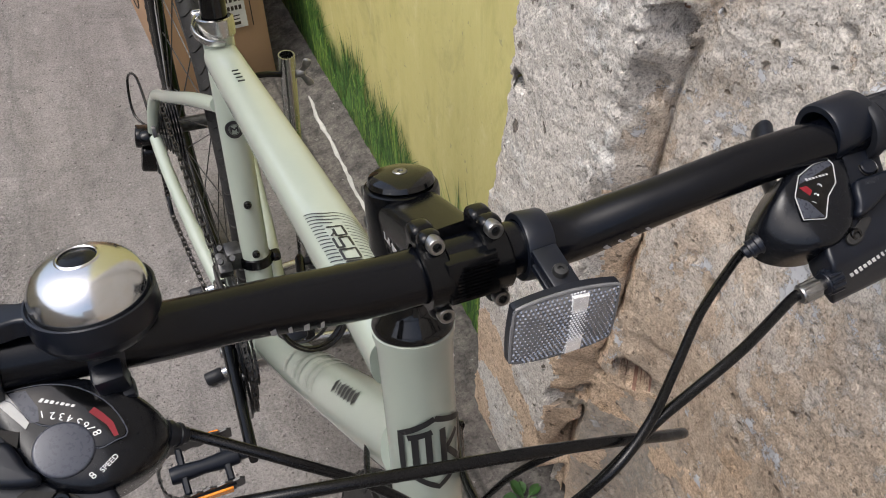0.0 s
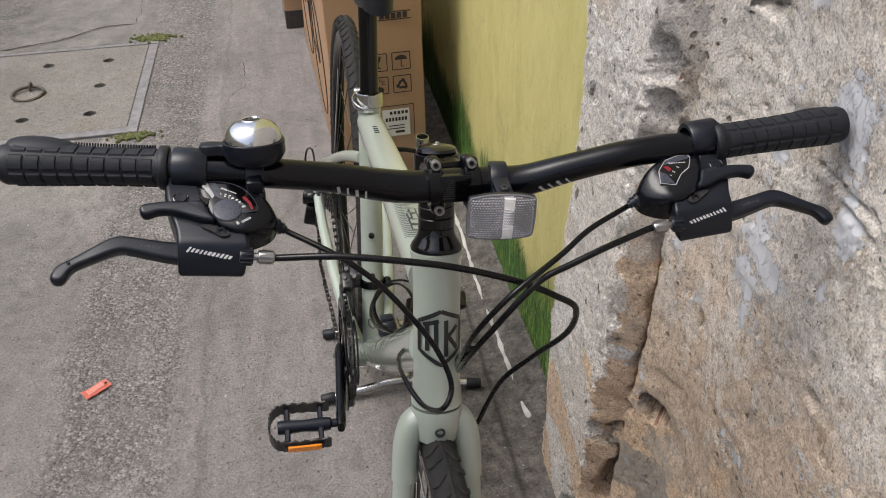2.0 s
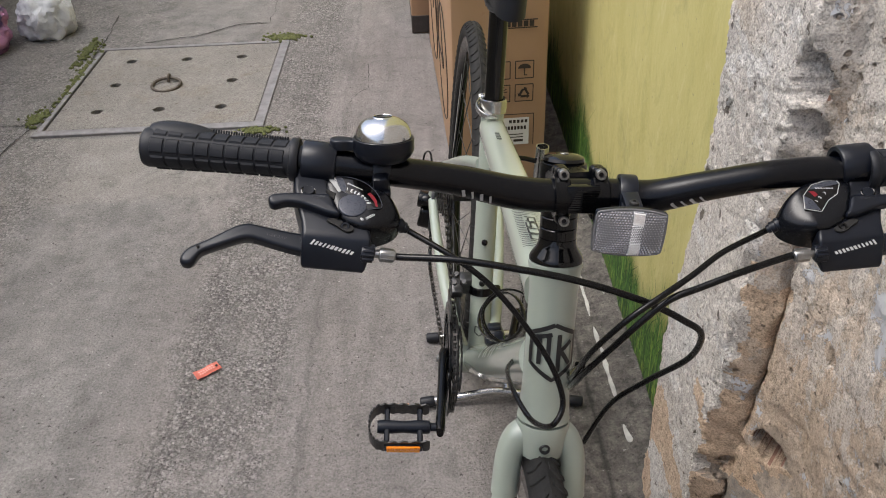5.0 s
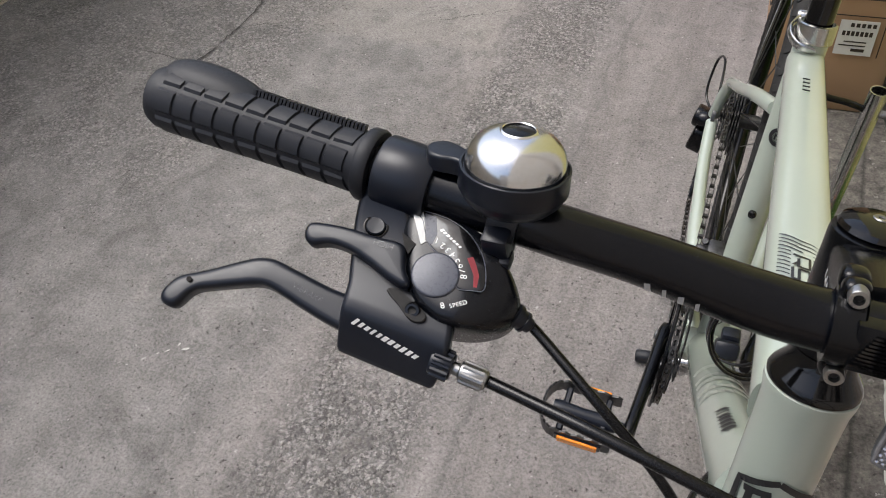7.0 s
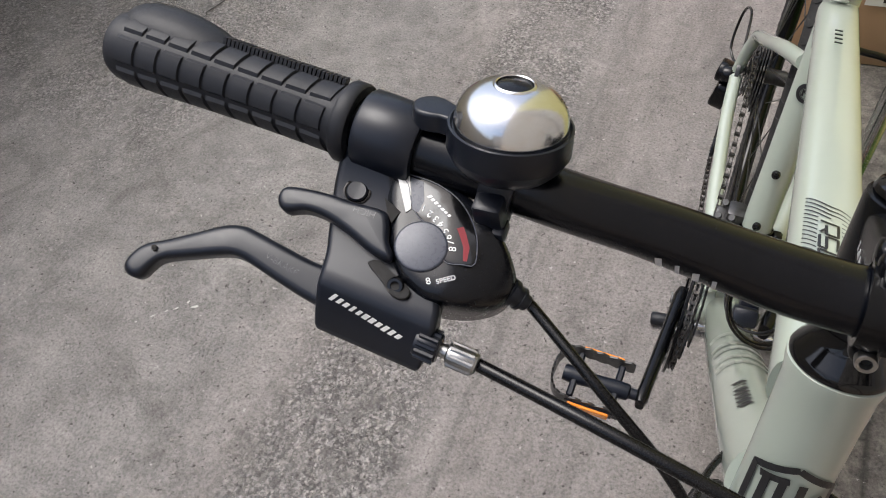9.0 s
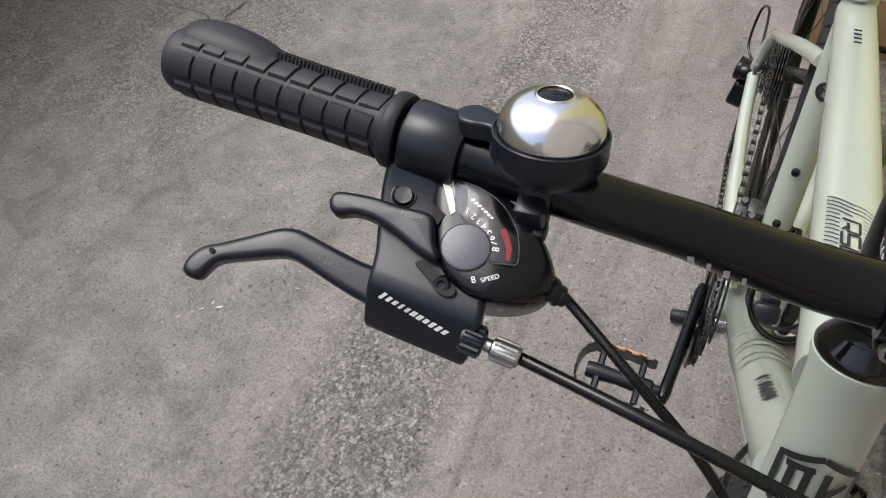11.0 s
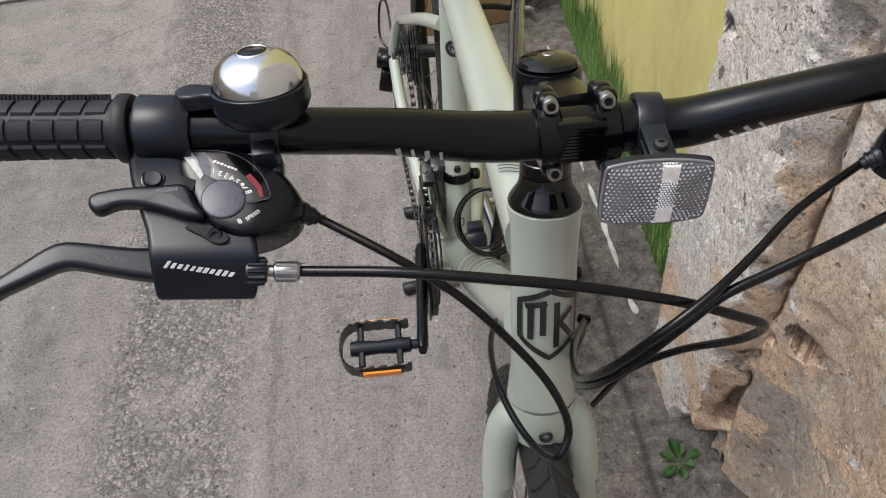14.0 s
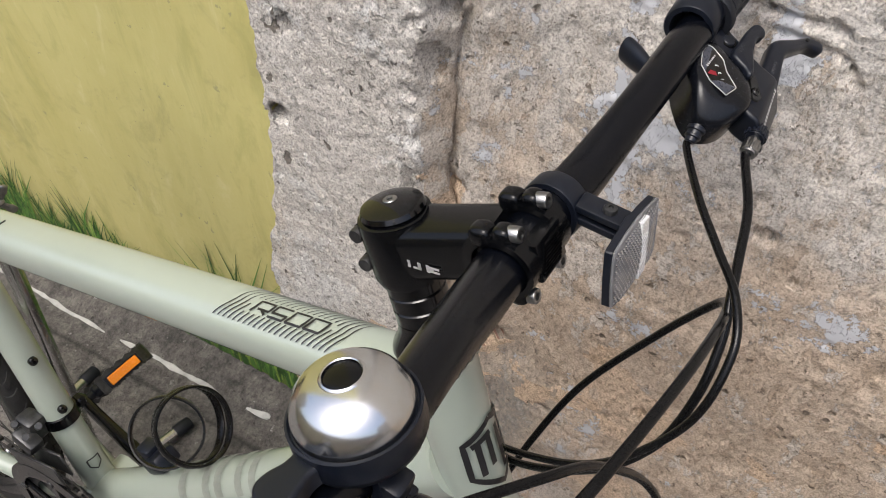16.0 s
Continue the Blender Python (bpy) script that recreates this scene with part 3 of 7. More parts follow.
def lettering(text, size, m, shear=0.0, name="lettering", mat=None, parent=None, thick=0.0002, spacing=1.0, wrap=None, flatten=1.0, bold=0.0):
    """Raised print in the built-in font, its middle at m's origin."""
    cu = bpy.data.curves.new(name, "FONT")
    cu.body, cu.size, cu.shear, cu.extrude = text, size, shear, thick
    cu.align_x, cu.align_y, cu.space_character = "CENTER", "CENTER", spacing
    cu.offset = bold * size
    tmp = new("tmp", cu)
    dg = bpy.context.evaluated_depsgraph_get()
    me = bpy.data.meshes.new_from_object(tmp.evaluated_get(dg))
    bpy.data.objects.remove(tmp)
    bpy.data.curves.remove(cu)
    bm = bmesh.new()
    bm.from_mesh(me)
    bpy.data.meshes.remove(me)
    if wrap:
        bmesh.ops.subdivide_edges(bm, edges=[e for e in bm.edges if e.calc_length() > size * 0.25], cuts=2)
    for v in bm.verts:
        v.co.x *= flatten
        if wrap:
            v.co.z += wrap(v.co.x, v.co.y)
        v.co = m @ v.co
    return part(name, bm, mat, parent, smooth=False)


# ---- the setting: ground, walls ----
def steps(lo, hi, dense_lo, dense_hi, fine, coarse):
    """Grid lines, fine within the dense stretch and coarse outside."""
    out, v = [], lo
    while v < hi:
        out.append(v)
        v += fine if dense_lo <= v <= dense_hi else coarse
        if out[-1] < dense_lo < v:
            v = dense_lo
    out.append(hi)
    return out


def sheet(name, us, vs, place, material, pick=None):
    """A grid over us x vs; place(u, v) gives the point. pick(u, v): index of a further material."""
    bm = bmesh.new()
    grid = [[bm.verts.new(place(u, v)) for v in vs] for u in us]
    for i in range(len(us) - 1):
        for j in range(len(vs) - 1):
            bm.faces.new((grid[i][j], grid[i + 1][j], grid[i + 1][j + 1], grid[i][j + 1]))
    mats = material if isinstance(material, list) else [material]
    ids = []
    if pick:
        ids = [pick((us[i] + us[i + 1]) / 2, (vs[j] + vs[j + 1]) / 2) for i in range(len(us) - 1) for j in range(len(vs) - 1)]
    me = bpy.data.meshes.new(name)
    for f in bm.faces:
        f.smooth = True
    bm.to_mesh(me)
    bm.free()
    for m in mats:
        me.materials.append(m)
    if ids:
        me.polygons.foreach_set("material_index", ids)
    ob = new(name, me)
    BASES[ob.name] = Matrix()
    return ob


def smooth01(a, b, v):
    k = min(1, max(0, (v - a) / (b - a)))
    return k * k * (3 - 2 * k)


def fr(p, octaves=4):
    return noise.fractal(Vector(p), 1.0, 2.0, octaves)


def ground_z(x, y):
    z = 0.004 * fr((x * 2, y * 2, 0.3), 3)
    z += 0.022 * smooth01(0.225, 0.31, x)          # mortar fillet along the foot of the wall
    if x > 0.19:
        z += 0.005 * fr((x * 14, y * 9, 5.0), 4)
    return z


xs = steps(-40, 40, -2.4, 0.40, 0.025, 3.0)
ys = steps(-40, 60, -0.6, 3.3, 0.025, 3.0)
COVER = (-1.065, 2.303, 0.392)      # middle and half width of the drain cover


def ground_place(x, y):
    z = ground_z(x, y)
    if abs(x - COVER[0]) < COVER[2] - 0.01 and abs(y - COVER[1]) < COVER[2] - 0.01:
        z = -0.10
    return (x, y, z)


tagged(sheet("ground", xs, ys, ground_place, GROUND), "worn grey concrete alley floor with pebbly strip", "ground", kind="structure")

EDGE_Y = 0.336       # where the old grey plaster ends and the yellow paint begins


def edge_y(z):
    return EDGE_Y + 0.044 * smooth01(0.68, 0.40, z) + 0.006 * fr((0.0, 0.0, z * 5.1), 4) + 0.006 * fr((4.0, 0, z * 24), 3)


def break_y(z):
    """The arris of the grey pier, which stands proud of the sandy wall."""
    return 0.104 + 0.030 * smooth01(0.98, 0.74, z) + 0.032 * smooth01(0.70, 0.15, z) + 0.005 * fr((7.0, 0.0, z * 9), 2)


PITS = [(0.107, 0.402, 0.024, 0.023, 0.13), (0.130, 0.915, 0.014, 0.034, 0.032), (0.128, 0.858, 0.010, 0.022, 0.022), (0.148, 0.368, 0.011, 0.012, 0.010), (0.128, 0.86, 0.009, 0.020, 0.014), (0.140, 0.80, 0.008, 0.022, 0.012), (0.160, 0.66, 0.008, 0.026, 0.010), (0.160, 0.54, 0.007, 0.020, 0.010), (0.170, 0.30, 0.009, 0.024, 0.016), (0.047, 0.617, 0.008, 0.012, 0.018), (0.310, 0.692, 0.014, 0.010, 0.075), (0.200, 0.085, 0.030, 0.022, 0.04),
        (0.036, 1.005, 0.024, 0.022, 0.08), (-0.16, 0.70, 0.014, 0.010, 0.010), (-0.10, 0.36, 0.010, 0.010, 0.012), (0.02, 0.28, 0.016, 0.009, 0.010), (-0.20, 0.92, 0.010, 0.014, 0.008), (0.29, 0.80, 0.010, 0.014, 0.02), (0.325, 0.97, 0.010, 0.020, 0.02)]

# many small holes where grains have dropped out
_r = random.Random(5)
SMALL = {}
for _ in range(240):
    _y, _z, _s = _r.uniform(-0.5, 0.33), _r.uniform(0.05, 1.2), 0.0022 + 0.0065 * _r.random() ** 3
    for _k in (int(_z / 0.02) - 1, int(_z / 0.02), int(_z / 0.02) + 1):
        SMALL.setdefault(_k, []).append((_y, _z, _s * _r.uniform(0.7, 1.5), _s, 0.35 * _s + 0.0025))


SPLITS = [((-0.078, 0.896), (-0.120, 0.894), (-0.160, 0.892)), ((-0.113, 0.881), (-0.153, 0.876), (-0.168, 0.872), (-0.179, 0.855))]


def split_depth(y, z):
    d = 1.0
    for line in SPLITS:
        for (a, b), (c, e) in zip(line, line[1:]):
            k = min(1, max(0, ((y - a) * (c - a) + (z - b) * (e - b)) / ((c - a) ** 2 + (e - b) ** 2)))
            d = min(d, math.hypot(y - a - k * (c - a), z - b - k * (e - b)))
    return 0.0045 * math.exp(-((d + 0.003 * fr((6, y * 60, z * 60), 3)) / 0.0034) ** 2)


def wall_place(y, z):
    eb, ec = break_y(z), edge_y(z)
    k = min(1, max(0, (y - eb + 0.003 + 0.0030 * fr((14, y * 22, z * 22), 2)) / 0.021))
    x_sand = 0.290 + 0.022 * smooth01(0.0, 0.09, eb - y) + 0.014 * smooth01(0.55, 0.35, z) * smooth01(0.0, 0.09, eb - y) + 0.0035 * fr((1, y * 3, z * 3), 3) - 0.006 * smooth01(0.9, 1.1, z)
    x_grey = 0.247 + 0.0025 * fr((2, y * 5, z * 5), 3)
    x = x_sand * (1 - k) + x_grey * k
    q = smooth01(-0.004, 0.005, y - ec)
    x = x * (1 - q) + (0.308 + 0.003 * fr((3, y * 2, z * 2), 3)) * q
    rough = (1 - 0.75 * q) * (1 - 3.4 * k * (1 - k))
    x += rough * (0.0014 * fr((11, y * 26, z * 26), 4) + 0.0015 * fr((13, y * 120, z * 120), 2))
    # roughcast of the pier: dropped grains
    x += rough * k * 0.0016 * smooth01(0.14, 0.30, fr((19, y * 70, z * 70), 3))
    # shallow lost flakes of the top coat
    flake = fr((17, y * 9, z * 9), 5)
    x += rough * 0.0020 * smooth01(0.12, 0.16, flake) * (1 - k)
    # crumbled arris, and the cleft in the inner corner
    worn = math.exp(-((y - eb - 0.021 - 0.005 * fr((10, y * 18, z * 18), 3)) / 0.0085) ** 2)
    if worn > 0.01:
        chip = fr((9, y * 38, z * 38), 5)
        x += worn * (0.0042 * smooth01(0.02, 0.16, chip) + 0.0025 * smooth01(0.10, 0.22, fr((8, y * 90, z * 90), 4)))
    shift = 0.0
    wide = max(0.0014, 0.0018 + 0.003 * fr((15.3, 0.4, z * 11), 3)) + 0.0060 * math.exp(-((z - 0.298) / 0.022) ** 2) + 0.0030 * smooth01(0.26, 0.16, z)
    cleft = (y - eb + 0.006 - wide + 0.006 * fr((12, 0, z * 14), 4)) / wide
    if abs(cleft) < 2:
        # a hairline above, an open gap below, running in slantwise behind the facet
        gap = 0.30 + 0.70 * smooth01(0.37, 0.31, z) + 0.5 * math.exp(-((z - 0.492) / 0.012) ** 2)
        deep = 0.036 * gap * math.exp(-cleft ** 4) * smooth01(-0.34, 0.0, fr((9.3, 0.4, z * 16), 4)) * smooth01(1.05, 0.8, z) * (0.35 + 0.65 * smooth01(0.80, 0.55, z))
        x += deep
        shift = 1.3 * deep
    # the foot of the pier has broken away and left an undercut
    if z < 0.24 and k > 0:
        toe = 0.064 + 0.92 * (0.226 - y) + 0.016 * fr((41, y * 20, z * 14), 3) - z
        lost = smooth01(-0.002, 0.007, toe) * smooth01(0.262, 0.246, y)
        x += lost * k * (0.050 + 0.018 * fr((43, y * 30, z * 30), 4))
    if -0.2 < y < -0.06 and 0.84 < z < 0.91:
        x += split_depth(y, z)
    if -0.52 < y < 0.34 and z < 1.24:
        for py, pz, ry, rz, d in SMALL.get(int(z / 0.02), ()):
            if abs(y - py) < ry * 1.5 and abs(z - pz) < rz * 1.5:
                x += d * max(0, 1 - ((y - py) / ry) ** 2 - ((z - pz) / rz) ** 2 - 0.6 * fr((23, y * 90, z * 90), 2))
    for py, pz, ry, rz, d in PITS:
        s = ((y - py) / ry) ** 2 + ((z - pz) / rz) ** 2 + (0.45 if d > 0.1 else 0.8) * fr((21, y * 42, z * 42), 3)
        if s < 1.0:
            dip = d * min(1, 4.5 * (1 - max(s, 0)))
            x += dip
            shift += 1.2 * dip if d > 0.045 else 0.0      # deep holes run in slantwise
    return (x, y + shift, z)


def wall_pick(y, z):
    py, pz, ry, rz, d = PITS[0]
    if ((y - py) / ry) ** 2 + ((z - pz) / rz) ** 2 + 0.45 * fr((21, y * 42, z * 42), 3) < 0.93:
        return 4          # bare brick inside the large hole
    if y > edge_y(z):
        return 2
    b = break_y(z)
    n = fr((31, y * 22, z * 14), 4)
    if b - 0.010 + 0.008 * n < y < b + 0.016 + 0.012 * n and z < 0.58 + 0.45 * fr((35, y * 16, z * 16), 4):
        return 3
    if fr((33, y * 7, z * 7), 5) > 0.22 + 0.9 * (z - 0.20) and z < 0.5:
        return 3
    return 1 if y > b + 0.012 + 0.010 * n else 0


wy = steps(-9, 9, -0.55, 0.42, 0.0040, 0.03)
wy = [y for y in wy if y > -0.6 or abs(y / 0.6 - round(y / 0.6)) < 0.03] 
wy = [y for y in wy if y < 2.6 or abs(y / 0.6 - round(y / 0.6)) < 0.03]
wy = sorted(set(wy) | {-0.195 + 0.0018 * k for k in range(75)} | {0.088 + 0.0018 * k for k in range(62)})
wz = sorted(set(steps(-0.12, 4.2, 0.0, 1.22, 0.0042, 0.25)) | {0.845 + 0.0018 * k for k in range(36)})
wy = [b for a, b in zip([-99] + wy, wy) if b - a > 0.0009]
wz = [b for a, b in zip([-99] + wz, wz) if b - a > 0.0009]
wall_right = tagged(sheet("wall_right", wy, wz, wall_place, [PLASTER, GREYWALL, YELLOW, WASHED, BRICK], wall_pick), "old crumbling plaster wall with yellow painted part", "wall", kind="structure")
bm = bmesh.new()
block(bm, (0.30, 19, 4.4), Matrix.Translation((0.60, 0, 2.1)))
tagged(part("wall_right_core", bm, PLASTER, None, smooth=False), "masonry behind the plaster of the alley wall", "wall", kind="structure")
# added enclosing walls; the left one's height is set to shape the light
for name, size, mid in (("wall_left", (0.3, 19, 1.8), (-2.49, 0, 0.80)), ("wall_back", (3.4, 0.3, 4.2), (-0.95, 9.1, 2.0)), ("wall_front", (3.4, 0.3, 4.2), (-0.95, -9.1, 2.0))):
    bm = bmesh.new()
    block(bm, size, Matrix.Translation(mid))
    tagged(part(name, bm, GREYWALL, None, smooth=False), "plain grey plaster wall added to enclose the alley", "wall", kind="structure")

# ---- the bicycle ----
LEAN = 4.8
BIKE = pose(-0.077, 0, 0, 0, LEAN, 0)
bicycle = tagged(empty("bicycle", BIKE), "pale sage green city bicycle leaning on its stand by the wall", "bicycle")


def B(*p):
    return BIKE @ Vector(p)


HEAD = Vector((0, 0.309, 0.951))     # steering axis, upward
TOP = Vector((0, 0.0, 0.915))


def axis(s):
    """A point s metres down the steering axis from the top cap."""
    return TOP - HEAD * s


def on_axis(s):
    return BIKE @ aim(axis(s), HEAD, (0, -1, 0))


bm = bmesh.new()
lathe(bm, [(0.0, 0.0), (0.0215, 0.0), (0.0235, -0.001), (0.0235, -0.004), (0.0222, -0.010), (0.0215, -0.03), (0.0212, -0.08), (0.0218, -0.125), (0.0236, -0.146), (0.0242, -0.150), (0.0, -0.150)], on_axis(0.090), 40)
head_tube = part("head_tube", bm, PAINT, bicycle)
bm = bmesh.new()
pts = [B(0, -0.020, 0.790), B(0, 0.09, 0.769), B(0, 0.25, 0.737), B(0, 0.40, 0.706), B(0, 0.490, 0.688)]
sweep(bm, spline(pts, 6), [0.0200 - 0.003 * k / 24 for k in range(25)], 24, squash=1.1, power=2.9)
top_tube = part("top_tube", bm, PAINT, bicycle)
bm = bmesh.new()
pts = [B(0, -0.050, 0.735), B(0, 0.07, 0.617), B(0, 0.235, 0.458), B(0, 0.388, 0.322)]
sweep(bm, spline(pts, 6), 0.0250, 32)
down_tube = part("down_tube", bm, PAINT, bicycle)
bm = bmesh.new()
sweep(bm, [B(0, 0.403, 0.32), B(0, 0.430, 0.415), B(0, 0.453, 0.51), B(0, 0.500, 0.707), B(0, 0.5036, 0.722)], [0.0180, 0.0172, 0.0168, 0.0168, 0.0172], 24)
seat_tube = part("seat_tube", bm, PAINT, bicycle)
bm = bmesh.new()
sweep(bm, [B(-0.036, 0.400, 0.312), B(0.036, 0.400, 0.312)], 0.0225, 24)
part("bottom_bracket", bm, PAINT, bicycle)
for s in (-1, 1):
    bm = bmesh.new()
    sweep(bm, spline([B(s * 0.020, 0.412, 0.310), B(s * 0.040, 0.52, 0.318), B(s * 0.060, 0.70, 0.342), B(s * 0.066, 0.815, 0.358)], 6), [0.011] * 10 + [0.0095] * 9, 14)
    part("chain_stay", bm, PAINT, bicycle)
    bm = bmesh.new()
    sweep(bm, spline([B(s * 0.066, 0.828, 0.364), B(s * 0.061, 0.822, 0.405), B(s * 0.055, 0.806, 0.440), B(s * 0.052, 0.778, 0.462), B(s * 0.045, 0.69, 0.515), B(s * 0.030, 0.56, 0.595), B(s * 0.012, 0.490, 0.630)], 6), 0.0090, 14)
    part("seat_stay", bm, PAINT, bicycle)
    bm = bmesh.new()
    slab(bm, rounded([(-0.022, -0.014), (0.012, -0.016), (0.020, 0.0), (0.008, 0.02), (-0.016, 0.014)]), -0.003, 0.003, BIKE @ aim((s * 0.066, 0.825, 0.360), (s, 0, 0)), 0.001)
    part("dropout", bm, DARK, bicycle)

# fork, with a port for the brake hose
AXLE_F = Vector((0, -0.236, 0.345))
AXLE_R = Vector((0, 0.835, 0.360))
crown = axis(0.262)
STEER = BIKE @ Matrix.Translation(TOP) @ Matrix.Rotation(radians(-2.2), 4, HEAD) @ Matrix.Translation(-TOP)


def F(*p):
    """A point of the fork, turned a little with the bar."""
    return STEER @ Vector(p)


bm = bmesh.new()
lathe(bm, [(0.0, 0.0), (0.0238, 0.0), (0.0245, -0.004), (0.0235, -0.018), (0.020, -0.034), (0.0, -0.036)], on_axis(0.243), 32)
sweep(bm, spline([F(-0.0315, crown.y - 0.020, crown.z - 0.055), F(-0.0285, crown.y - 0.006, crown.z - 0.016), F(-0.019, crown.y, crown.z + 0.004), F(0, crown.y, crown.z + 0.006),
                  F(0.019, crown.y, crown.z + 0.004), F(0.0285, crown.y - 0.006, crown.z - 0.016), F(0.0315, crown.y - 0.020, crown.z - 0.055)], 6), [0.0128] * 37, 18, power=2.3)
for s in (-1, 1):
    c = axis(0.36)
    sweep(bm, spline([F(s * 0.0312, crown.y - 0.018, crown.z - 0.05), F(s * 0.0345, c.y - 0.006, c.z), F(s * 0.041, -0.205, 0.44), F(s * 0.050, AXLE_F.y, AXLE_F.z)], 6), [0.0132 - 0.0002 * k for k in range(19)], 16, squash=0.85)
part("fork", bm, PAINT, bicycle)
bm = bmesh.new()
lathe(bm, [(0.0, 0.0002), (0.0026, 0.0002), (0.0030, 0.0022), (0.0044, 0.0022), (0.0050, 0.0012), (0.0050, -0.003), (0.0, -0.003)], STEER @ aim(crown + Vector((0, -0.951, 0.309)) * 0.0226, (0, -0.951, 0.309)), 18)
part("fork_bolt", bm, DARK, bicycle)


def wheel(name, axle, base):
    """tyre with tread knobs, rim, hub and spokes."""
    w = empty(name, base @ Matrix.Translation(axle))
    w.parent, w.matrix_parent_inverse = bicycle, BIKE.inverted()
    ax = base @ aim(axle, (1, 0, 0), (0, 0, 1))
    bm = bmesh.new()
    lathe(bm, [(0.3275 + 0.0175 * math.cos(a), 0.0160 * math.sin(a)) for a in [math.pi * 2 * k / 14 for k in range(15)]], ax, 96)
    tyre = part("tyre", bm, TYRE, w)
    bm = bmesh.new()
    for k in range(90):
        for side, off in ((-1, 0.0), (1, 0.5)):
            a0 = 2 * math.pi * (k + off) / 90
            rows = []
            for i in range(6):       # a curved rib, from the middle out to the shoulder
                s = i / 5
                tilt = side * (0.16 + 0.95 * s)
                a = a0 + 0.030 * math.sin(s * 2.6) * (1 if k % 2 else 0.6)
                m = ax @ Matrix.Rotation(a, 4, "Z") @ Matrix.Translation((0.3275, 0, 0)) @ Matrix.Rotation(-tilt, 4, "Y")
                wd = 0.0062 - 0.0022 * s
                rows.append([bm.verts.new(m @ Vector((r, y, 0))) for r, y in ((0.0166, -wd), (0.0186 - 0.0006 * s, -wd * 0.86), (0.0186 - 0.0006 * s, wd * 0.86), (0.0166, wd))])
            for p, q in zip(rows, rows[1:]):
                for c in range(3):
                    bm.faces.new((p[c], p[c + 1], q[c + 1], q[c]))
            bm.faces.new(rows[0])
            bm.faces.new(rows[-1])
    ob = part("tread", bm, TYRE, w, smooth=False)
    tagged(ob, kind="stuff")
    bm = bmesh.new()
    lathe(bm, [(0.314, -0.0105), (0.318, -0.0115), (0.3125, -0.0125), (0.300, -0.0122), (0.291, -0.006), (0.289, 0.0), (0.291, 0.006), (0.300, 0.0122), (0.3125, 0.0125), (0.318, 0.0115), (0.314, 0.0105)], ax, 72)
    part("rim", bm, SATIN, w)
    bm = bmesh.new()
    lathe(bm, [(0.0, -0.055), (0.006, -0.055), (0.006, -0.038), (0.024, -0.036), (0.024, -0.031), (0.012, -0.026), (0.012, 0.026), (0.024, 0.031), (0.024, 0.036), (0.006, 0.038), (0.006, 0.055), (0.0, 0.055)], ax, 24)
    part("hub", bm, DARK, w)
    for k in range(32):
        a = 2 * math.pi * k / 32
        s = -1 if k % 2 else 1
        b = a + (0.9 if (k // 2) % 2 else -0.9) * 0.85
        bm = bmesh.new()
        sweep(bm, [ax @ Vector((0.022 * math.cos(b), 0.022 * math.sin(b), s * 0.033)), ax @ Vector((0.291 * math.cos(a), 0.291 * math.sin(a), s * 0.003))], 0.0010, 5)
        part("spoke", bm, DARK, w)
    return w


wheel("front_wheel", AXLE_F, STEER)
wheel("rear_wheel", AXLE_R, BIKE)

# seat post, clamp, saddle
bm = bmesh.new()
sweep(bm, [B(0, 0.5005, 0.71), B(0, 0.540, 0.878)], 0.0138, 24)
seat_post = part("seat_post", bm, GLOSS, bicycle)
bm = bmesh.new()
lathe(bm, [(0.0172, -0.010), (0.0196, -0.009), (0.0200, 0.0), (0.0196, 0.009), (0.0172, 0.010)], BIKE @ aim((0, 0.5032, 0.720), (0, 0.231, 0.973)), 28)
block(bm, (0.014, 0.012, 0.016), BIKE @ Matrix.Translation((0, 0.526, 0.715)), 0.003)
clamp = part("seat_clamp", bm, SILVER, bicycle)
bm = bmesh.new()
sweep(bm, spline([B(-0.016, 0.524, 0.722), B(-0.0235, 0.508, 0.720), B(-0.0225, 0.492, 0.717), B(-0.012, 0.4795, 0.714), B(0.004, 0.4780, 0.712)], 5), [0.0040] * 6 + [0.0052] * 9 + [0.0054, 0.0054, 0.0052, 0.0050, 0.0044, 0.0030], 12, squash=0.45)
lathe(bm, [(0, -0.012), (0.005, -0.012), (0.006, -0.010), (0.006, 0.010), (0.005, 0.012), (0, 0.012)], BIKE @ aim((-0.008, 0.527, 0.722), (1, 0.1, 0)), 14)
part("quick_release_lever", bm, SILVER, clamp)
bm = bmesh.new()
out = [(0.0, 0.0), (0.018, 0.02), (0.024, 0.08), (0.040, 0.14), (0.068, 0.20), (0.072, 0.245), (0.04, 0.268), (0.0, 0.262), (-0.04, 0.268), (-0.072, 0.245), (-0.068, 0.20), (-0.040, 0.14), (-0.024, 0.08), (-0.018, 0.02)]
slab(bm, rounded(out, 3), 0.0, 0.038, BIKE @ Matrix.Translation((0, 0.385, 0.888)), 0.016, 4)
saddle = part("saddle", bm, RUBBER, bicycle, "black padded saddle")
bm = bmesh.new()
for s in (-1, 1):
    sweep(bm, spline([B(s * 0.006, 0.42, 0.889), B(s * 0.020, 0.47, 0.876), B(s * 0.022, 0.55, 0.876), B(s * 0.034, 0.62, 0.893)], 4), 0.0035, 8)
block(bm, (0.045, 0.04, 0.022), BIKE @ Matrix.Translation((0, 0.525, 0.873)), 0.004)
part("saddle_rail", bm, DARK, saddle)

